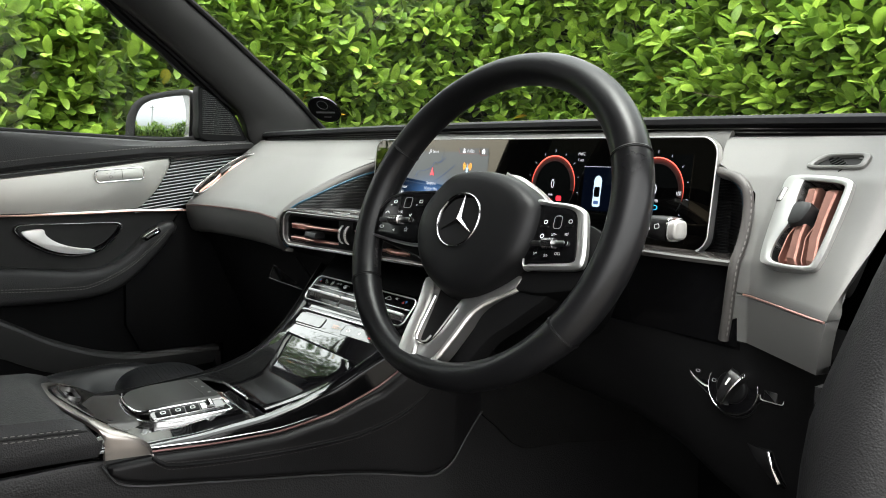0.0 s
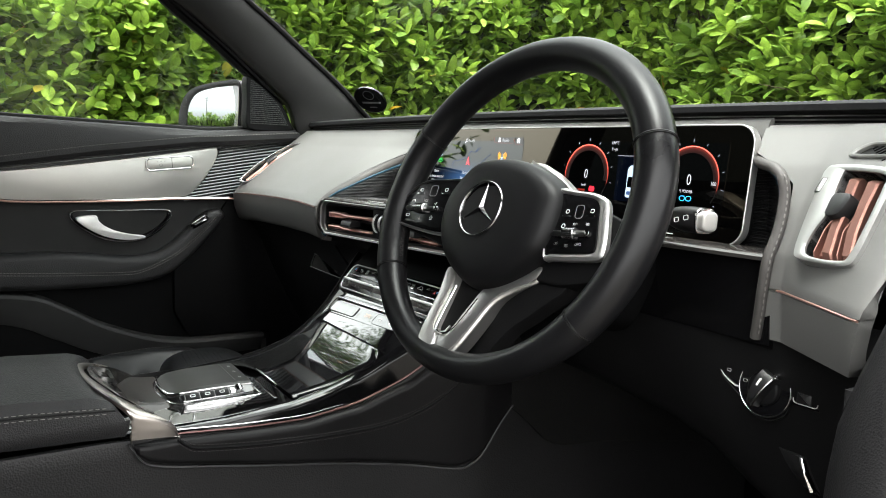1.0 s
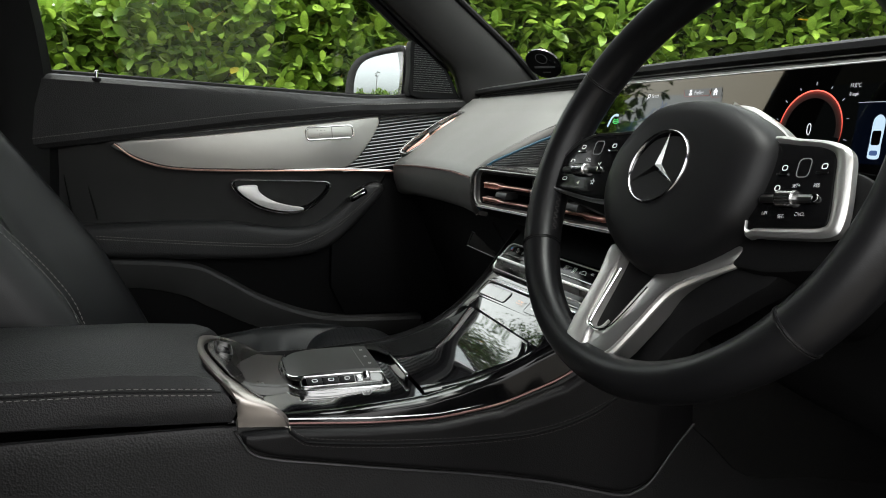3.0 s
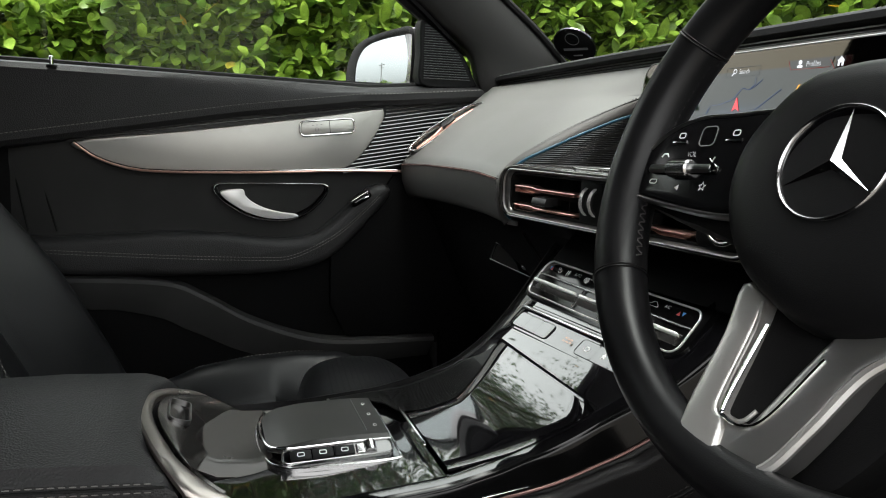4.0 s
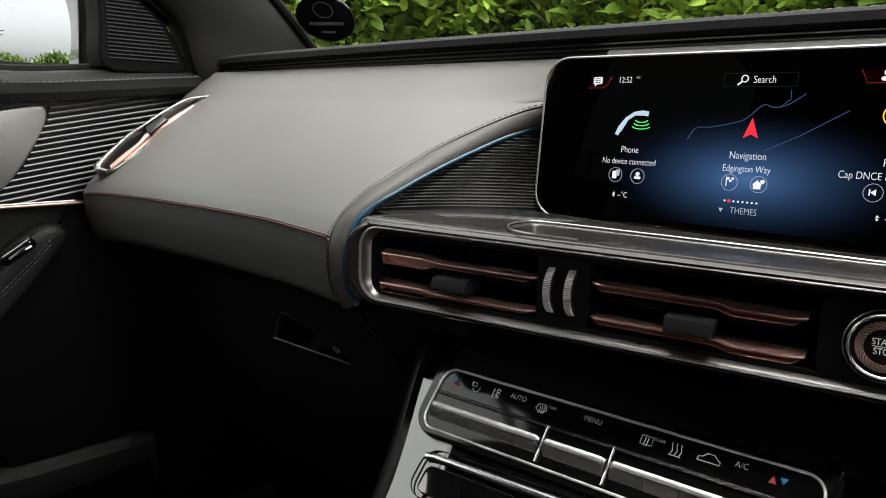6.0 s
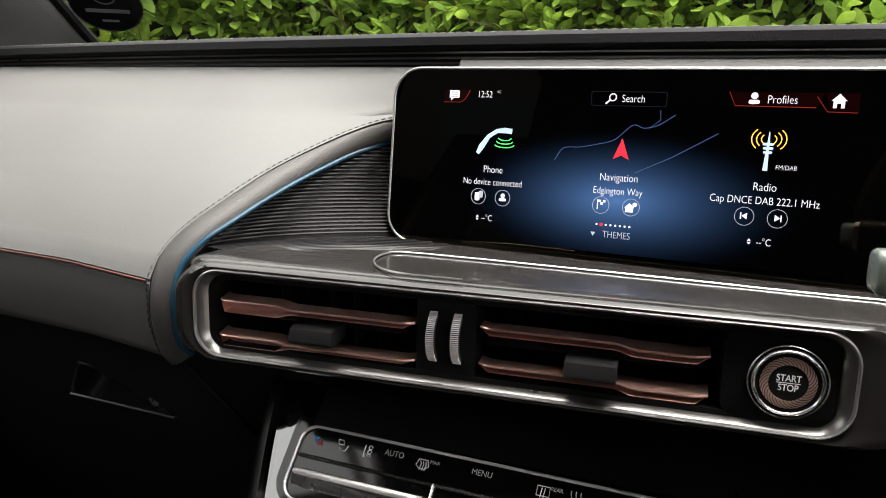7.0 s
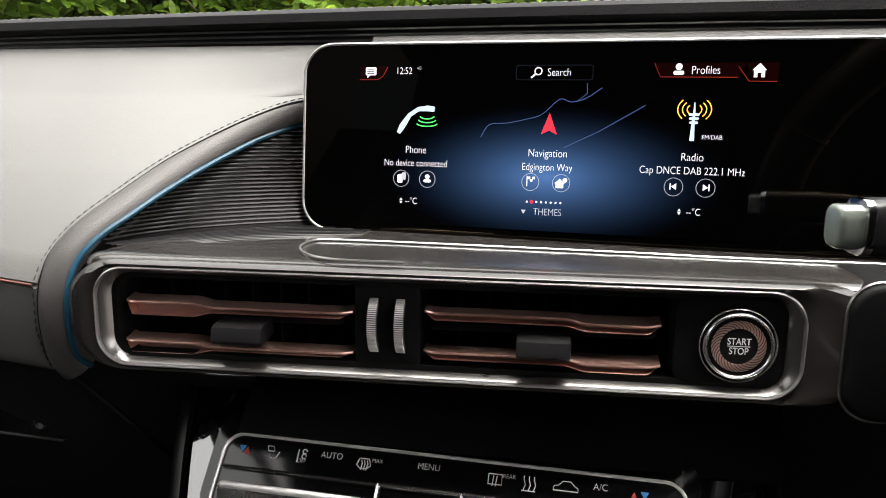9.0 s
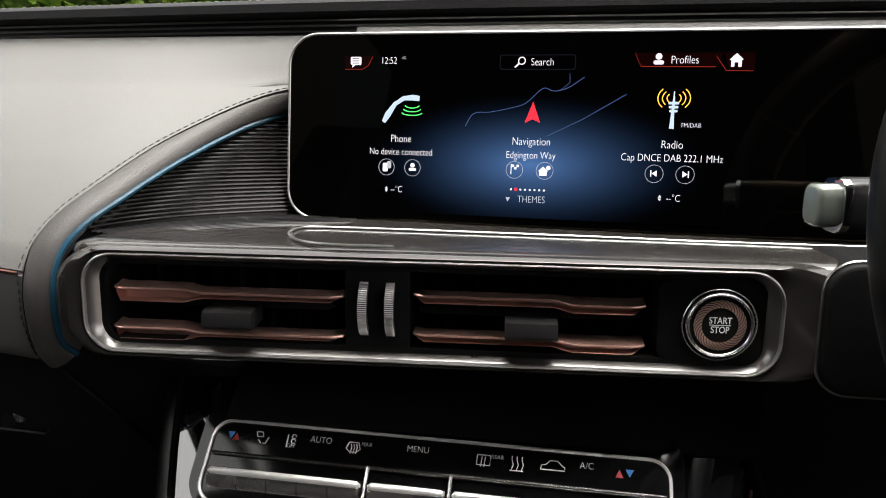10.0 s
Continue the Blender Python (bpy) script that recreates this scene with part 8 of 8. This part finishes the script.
for p, q in zip(frame_in, frame_out):
    lean = 0.10 * max(0.0, p.z - 1.38)
    rows.append([Vector((-0.690 + lean, p.y, p.z)), Vector((-0.668 + lean, p.y - 0.002, p.z - 0.002)), Vector((-0.662 + lean, p.lerp(q, 0.12).y, p.lerp(q, 0.12).z)), Vector((-0.660 + lean, p.lerp(q, 0.3).y, p.lerp(q, 0.3).z)), Vector((-0.668 + lean, p.lerp(q, 0.42).y, p.lerp(q, 0.42).z)), Vector((-0.658 + lean, p.lerp(q, 0.55).y, p.lerp(q, 0.55).z)), Vector((-0.656 + lean, p.lerp(q, 0.85).y, p.lerp(q, 0.85).z)), Vector((-0.668 + lean, q.y, q.z)), Vector((-0.70 + lean, q.y, q.z))])
part("window_frame", loft(rows, 0, None, True, True), SOFT, door, "black window frame with a rubber lip")
part("mirror_corner", prism([(p.x, p.y) for p in curve([(a, b, 0) for a, b in ((0.678, 1.190), (0.677, 1.24), (0.6765, 1.293), (0.690, 1.297), (0.7165, 1.279), (0.755, 1.243), (0.776, 1.205), (0.780, 1.188), (0.73, 1.184))], 3, True)], on_door(-0.70), 0.0, 0.034, 0.004, None, 3), SOFT, door, "black corner panel with tweeter")
for k in range(22):
    z = 1.200 + 0.0042 * k
    part("tweeter_rib", sweep([(-0.6650, 0.684, z), (-0.6650, lerp(z, (1.2, 1.24, 1.295), (0.768, 0.748, 0.690)), z)], 0.0009, None, 5), TAB, door)
g = part("window_pane", loft([[Vector((-0.705, y, 1.18)), Vector((-0.69, y, 1.3)), Vector((-0.66, y, 1.42)), Vector((-0.62, y, 1.56))] for y in np.linspace(-0.08, 0.665, 8)], 0.004), CLEAR, door, "clear side window")
g.visible_shadow = False

# ---- passenger seat ----
seat = thing("passenger_seat", (-0.36, 0.2, 0.44), "black leather passenger seat with pale stitched bolster", "seat")
rows = []
for y in np.linspace(0.02, 0.625, 61):
    top = lerp(y, (0.02, 0.12, 0.17, 0.224, 0.309, 0.381, 0.45, 0.52, 0.58, 0.61, 0.625), (0.655, 0.675, 0.689, 0.714, 0.746, 0.757, 0.761, 0.757, 0.735, 0.70, 0.66))
    mid = lerp(y, (0.02, 0.2, 0.3, 0.38, 0.415, 0.45, 0.58, 0.625), (0.645, 0.672, 0.690, 0.708, 0.712, 0.68, 0.68, 0.62))
    row = []
    for g_ in np.linspace(-1, 1, 65):
        h_ = abs(g_)
        lift = ease(0.44, 0.80, h_)
        z = mid + (top - mid) * lift - 0.045 * max(0, (h_ - 0.82) / 0.18) ** 2
        z -= 0.007 * math.exp(-((h_ - 0.45) / 0.022) ** 2) + 0.0035 * math.exp(-((h_ - lerp(y, (0.2, 0.33, 0.385), (0.52, 0.58, 0.80))) / 0.016) ** 2)
        z += 0.0022 * math.sin(31 * y + 5 * g_) * math.sin(11 * g_ + 3) * (1 - lift)
        row.append(Vector((-0.36 + 0.232 * g_, y, z)))
    rows.append([Vector((row[0].x - 0.003, y, 0.5))] + [Vector((row[0].x - 0.004, y, row[0].z - 0.03))] + row + [Vector((row[-1].x + 0.004, y, row[-1].z - 0.03))] + [Vector((row[-1].x + 0.003, y, 0.5))])
cush = part("cushion", loft(rows, 0, None, True, True), SEAT_LEATHER, seat, "black leather cushion")
for sgn in (-1, 1):
    part("stitching", dashes([(-0.36 + sgn * 0.192, y, lerp(y, (0.17, 0.224, 0.309, 0.381, 0.45, 0.52), (0.689, 0.714, 0.746, 0.757, 0.761, 0.757)) + 0.001) for y in np.linspace(0.29, 0.50, 20)], 0.003, 0.003, 0.0005), STITCH, cush)
# loose front block of the cushion, rounded all over, with a perforated middle
def block_z(u, v):
    return 0.731 + 0.054 * (max(0.0, 1 - abs(u) ** 3.4) * max(0.0, 1 - abs(v) ** 2.6)) ** 0.42


rows = []
for k in range(45):
    v = -math.cos(math.pi * k / 44)
    row = []
    for q in range(49):
        u = -math.cos(math.pi * q / 48)
        pinch = 1 - 0.22 * max(0.0, v) ** 3
        row.append(Vector((-0.33 + 0.176 * u * pinch, 0.512 + 0.085 * v * (1 - 0.28 * abs(u) ** 3) - 0.016 * u, block_z(u, v))))
    rows.append([Vector((p.x, p.y, 0.66)) for p in row[:1]] + row + [Vector((p.x, p.y, 0.66)) for p in row[-1:]])
thigh = part("thigh_support", loft(rows, 0, None, True, True), SEAT_LEATHER, seat, "rounded thigh support with a perforated middle")
bm = bmesh.new()
for k in range(13):
    for q in range(30):
        u, v = -0.62 + 0.042 * q + 0.021 * (k % 2), -0.50 + 0.085 * k
        prism(circle(0, 0, 0.0005, 6), Matrix.Translation((-0.33 + 0.176 * u, 0.512 + 0.085 * v * (1 - 0.28 * abs(u) ** 3) - 0.016 * u, block_z(u, v))), -0.0002, 0.0004, 0, bm)
tagged(part("perforation", bm, RUBBER, thigh), kind="stuff")
rows = []
for h in np.linspace(0, 1, 44):
    z = 0.66 + 0.62 * h
    yb = 0.15 - 0.35 * h ** 1.2
    row = []
    for g_ in np.linspace(-1, 1, 65):
        h_ = abs(g_)
        bol = 0.085 * ease(0.42, 0.86, h_) - 0.05 * max(0, (h_ - 0.86) / 0.14) ** 2
        bol *= lerp(h, (0, 0.4, 0.8, 1), (1.0, 1.0, 0.6, 0.2))
        bol -= 0.006 * math.exp(-((h_ - 0.43) / 0.022) ** 2)
        row.append(Vector((-0.36 + (0.235 - 0.05 * h * h) * g_, yb + bol, z)))
    row = [Vector((row[0].x, yb - 0.10, z))] + row + [Vector((row[-1].x, yb - 0.10, z))]
    rows.append(row)
back = part("backrest", loft(rows, 0, None, True, True), SEAT_LEATHER, seat, "black leather backrest")
for d in (0.0, 0.006):
    line = curve([(-0.1515, 0.046, 1.012), (-0.1505, 0.061, 0.994), (-0.1495, 0.085, 0.968), (-0.1485, 0.107, 0.942), (-0.1465, 0.130, 0.909), (-0.1455, 0.145, 0.87)], 5)
    part("stitching", dashes([p + Vector((0.001, -d * 0.7, -d * 0.7)) for p in line], 0.004, 0.0022, 0.0006), STITCH, back, "pale double stitching on the bolster")

# ---- door mirror and sticker holder ----
mir = thing("door_mirror", (-0.76, 0.70, 1.17), "grey-cased door mirror reflecting pale sky and hedge", "mirror")
MM = basis((-0.847, 0.634, 1.231), (0.93, 0.36, 0.0), (-0.0057, 0.0146, 1))
mo = [(p.x, p.y) for p in curve([(x, y, 0) for x, y in ((-0.090, -0.060), (-0.092, -0.025), (-0.084, 0.010), (-0.062, 0.036), (-0.030, 0.050), (0.02, 0.058), (0.08, 0.063), (0.118, 0.063), (0.131, 0.045), (0.128, -0.03), (0.115, -0.062), (0.0, -0.070), (-0.07, -0.069))], 5, True)]
rows = []
for s, d in ((0.94, -0.004), (1.0, 0.0), (1.0, -0.012), (0.97, -0.035), (0.86, -0.06), (0.6, -0.08), (0.1, -0.088)):
    rows.append([MM @ Vector((x * s, y * s, d)) for x, y in mo])
part("casing", loft(rows, 0, None, True, True), PAINT, mir, "dark grey painted casing")
part("lip", ring([(x * 1.0, y * 1.0) for x, y in mo], [(x * 0.84 + 0.017, y * 0.84 - 0.002) for x, y in mo], MM, -0.006, 0.0005, 0.002), RUBBER, mir)
rows = []
for s in (1.0, 0.9, 0.78, 0.66, 0.54, 0.42, 0.3, 0.18, 0.06):
    pts = [(x * 0.84 * s + 0.017, y * 0.84 * s - 0.002) for x, y in mo]
    rows.append([MM @ Vector((x, y, 0.001 - (x * x + y * y) / 2.4)) for x, y in pts])
part("mirror_glass", loft(rows, 0, None, True, True), MIRROR, mir, "clean convex mirror glass")
part("foot", sweep([(-0.80, 0.70, 1.175), (-0.76, 0.72, 1.17), (-0.70, 0.73, 1.17)], 0.022, None, 10, flat=0.6), PAINT, mir)

WS = basis((-0.586, 0.930, 1.267), (0.822, 0.569, 0), (0.43, -0.62, 0.66))
disc = thing("permit_holder", (-0.582, 0.93, 1.262), "round black sticker holder stuck inside the windscreen", "sticker")
part("disc", prism(circle(0, 0, 0.038, 40), WS, 0.004, 0.0065, 0.001), SOFT, disc)
part("disc_rim", ring(circle(0, 0, 0.038, 40), circle(0, 0, 0.036, 40), WS, 0.004, 0.007, 0.0006), PIANO, disc)
part("text_bar", prism(rrect(0, -0.008, 0.046, 0.005, 0.001, 2), WS, 0.0062, 0.0068), GREY_PRINT, disc)
part("text_bar", prism(rrect(0, -0.022, 0.018, 0.003, 0.001, 2), WS, 0.0062, 0.0068), GREY_PRINT, disc)
part("round_mark", ring(circle(0, 0.014, 0.013, 24), circle(0, 0.014, 0.0115, 24), WS, 0.0062, 0.0068), GREY_PRINT, disc)

# ---- driver's switches and doorway edge ----
light = thing("light_switch", (0.528, 0.752, 0.952), "rotary headlamp switch with chrome-edged side keys", "switch")
LS = basis((0.5305, 0.7505, 0.9545), (1, 0, 0), (0, 0.12, 1))
eye = [(-0.0570, 0.0165), (-0.030, 0.0205), (-0.012, 0.0235), (0.004, 0.0235), (0.020, 0.0200), (0.044, 0.0165), (0.0500, 0.0130), (0.0505, -0.0035), (0.0460, -0.0062), (0.026, -0.0070), (0.020, -0.0185), (0.006, -0.0265), (-0.010, -0.0245), (-0.024, -0.0130), (-0.041, -0.0030), (-0.050, 0.0060)]
body_o = [(p.x, p.y) for p in curve([(x, y, 0) for x, y in eye], 3, True)]
part("plate", prism(body_o, LS, -0.006, 0.0012, 0.001), PIANO, light)
part("plate_edge", ring([(a * 1.035, b * 1.06) for a, b in body_o], body_o, LS, -0.004, 0.0010, 0.0004), RUBBER, light)
part("ring", ring(circle(0, 0, 0.0253, 48), circle(0, 0, 0.0243, 48), LS, -0.002, 0.0034, 0.0006), DULL_CHROME, light, "thin chrome ring")
part("dial", prism(circle(0, 0, 0.0243, 40), LS, -0.002, 0.0030), PIANO, light, "gloss black dial face")
GR = LS @ Matrix.Rotation(radians(-24), 4, "Z")
kn = part("knob", prism(circle(0, 0, 0.0150, 36), LS, 0.003, 0.0075, 0.0025, None, 3), HARD, light, "black rotary knob")
rows = []
for y in np.linspace(-0.0165, 0.0165, 14):
    h = 0.0195 - 0.006 * (abs(y) / 0.0165) ** 3
    w = 0.0052 + 0.0020 * (y / 0.0165)
    rows.append([GR @ Vector((x, y, d)) for x, d in ((-w - 0.0025, 0.005), (-w, h - 0.0035), (-w + 0.0012, h - 0.0008), (-0.001, h), (w - 0.0012, h - 0.0008), (w, h - 0.0035), (w + 0.0025, 0.005))])
part("knob_grip", loft(rows, 0, None, True, True), TAB, kn, "raised finger grip")
part("grip_edge", sweep(curve([GR @ Vector(p) for p in ((0.0035, -0.0160, 0.0145), (0.0048, -0.006, 0.0180), (0.0058, 0.006, 0.0180), (0.0066, 0.0158, 0.0145))], 5), 0.0011, None, 8), DULL_CHROME, kn, "bright grip edge")
part("grip_end", prism(circle(0.0058, 0.0180, 0.0030, 16), GR, 0.003, 0.0125, 0.0012), DULL_CHROME, kn)
part("knob_mark", prism(rrect(0, 0.008, 0.0016, 0.0075, 0.0006, 2), GR, 0.0178, 0.0196), PRINT, kn)
left_key = [(-0.0545, 0.0145), (-0.030, 0.0180), (-0.0235, 0.0100), (-0.0250, -0.0060), (-0.040, -0.0015), (-0.048, 0.0060)]
left_o = [(p.x, p.y) for p in curve([(x, y, 0) for x, y in left_key], 3, True)]
part("side_key", ring(left_o, [(-0.038 + (a + 0.038) * 0.94, 0.007 + (b - 0.007) * 0.90) for a, b in left_o], LS, 0, 0.0022), LEVER, light, "bright edge of the fog lamp key")
part("side_key", ring(rrect(0.0375, 0.0045, 0.0225, 0.0180, 0.003, 3), rrect(0.0375, 0.0045, 0.0212, 0.0167, 0.0026, 3), LS, 0, 0.0022), LEVER, light, "bright edge of the levelling key")
part("roller", prism(rrect(0.0365, 0.0015, 0.0135, 0.0105, 0.001, 2), LS, 0, 0.0040, 0.0015), TAB, light)
for a, b in ((-0.0375, 0.0070), (-0.0175, 0.0095), (-0.0195, 0.0020), (-0.0130, 0.0155), (0.0360, 0.0102)):
    part("symbol", ring(rrect(a, b, 0.0046, 0.0030, 0.0012, 3), rrect(a, b, 0.0035, 0.0020, 0.0008, 3), LS, 0, 0.0036), GREY_PRINT, light)
write("AUTO", LS @ Matrix.Translation((-0.001, 0.0195, 0.0034)), 0.0034, GREY_PRINT, light)
brake = thing("parking_brake_switch", (0.552, 0.78, 0.884), "parking brake switch with a bright lever in a black plate", "switch")
PB = basis((0.558, 0.766, 0.889), (1, 0, 0), (0, -0.30, 1))
po = [(p.x, p.y) for p in curve([(a, b, 0) for a, b in ((-0.030, 0.0225), (-0.004, 0.0215), (0.014, 0.0185), (0.024, 0.004), (0.033, -0.0205), (0.028, -0.0245), (0.006, -0.0205), (-0.012, -0.0030))], 3, True)]
part("plate", prism(po, PB, -0.008, 0.001, 0.002), PIANO, brake)
part("plate_edge", ring([(0.003 + (a - 0.003) * 1.05, b * 1.07) for a, b in po], po, PB, -0.006, 0.0006, 0.0004), RUBBER, brake)
rows = []
for f in np.linspace(0, 1, 8):
    y = 0.0160 - 0.033 * f
    xl, xr = -0.016 + 0.022 * f, 0.009 + 0.013 * f
    h = 0.0030 + 0.0085 * math.sin(math.pi * min(1.0, 0.15 + 0.75 * f))
    rows.append([PB @ Vector((x, y, d)) for x, d in ((xl, -0.002), (xl + 0.001, h * 0.55), (xl + (xr - xl) * 0.5, h * 0.85), (xr - 0.003, h), (xr, h * 0.8), (xr + 0.0015, -0.002))])
part("lever", loft(rows, 0, None, True, True), TAB, brake, "black brake lever")
part("lever_edge", sweep([PB @ Vector((0.008, 0.0155, 0.0060)), PB @ Vector((0.0135, 0.004, 0.0105)), PB @ Vector((0.0185, -0.010, 0.0110)), PB @ Vector((0.0205, -0.0165, 0.0065))], [0.0016, 0.0030, 0.0034, 0.0020], None, 8, flat=0.7), CHROME, brake, "bright lever edge")
# trim of the open doorway's front edge
rows = []
for k in range(22):
    f = k / 21
    z = 1.19 - 0.75 * f
    y = lerp(f, (0, 0.1, 0.25, 0.5, 0.75, 1), (0.74, 0.69, 0.665, 0.655, 0.63, 0.56))
    x = lerp(f, (0, 0.15, 0.3, 0.6, 1), (0.700, 0.672, 0.647, 0.647, 0.666))
    r = lerp(f, (0, 0.1, 0.3, 1), (0.02, 0.035, 0.045, 0.045))
    rows.append([Vector((x + r + r * math.cos(a) * 1.2, y + 0.02 + r * 1.6 * math.sin(a), z)) for a in np.linspace(0, 2 * math.pi, 16, False)])
tagged(part("doorway_trim", loft(rows, 0, None, True, True), DOOR_TRIM), "grained black trim at the front of the doorway", "trim", kind="structure")
rows = []
for k in range(16):
    f = k / 15
    z = 1.0 - 0.5 * f
    rows.append([Vector((lerp(f, (0, 1), (0.645, 0.66)), y, z)) for y in (0.66, 0.70, 0.78)])
tagged(part("dashboard_end", loft(rows, 0.02), DOOR_TRIM), "black end panel of the dashboard", "trim", kind="structure")
# foot mat and pedal box wall
bm = bmesh.new()
box(0.37, 0.75, 0.448, 0.46, 0.55, 0.012, 0.004, None, bm)
tagged(part("foot_mat", bm, CARPET), "black carpet foot mat in the driver's footwell", "mat")
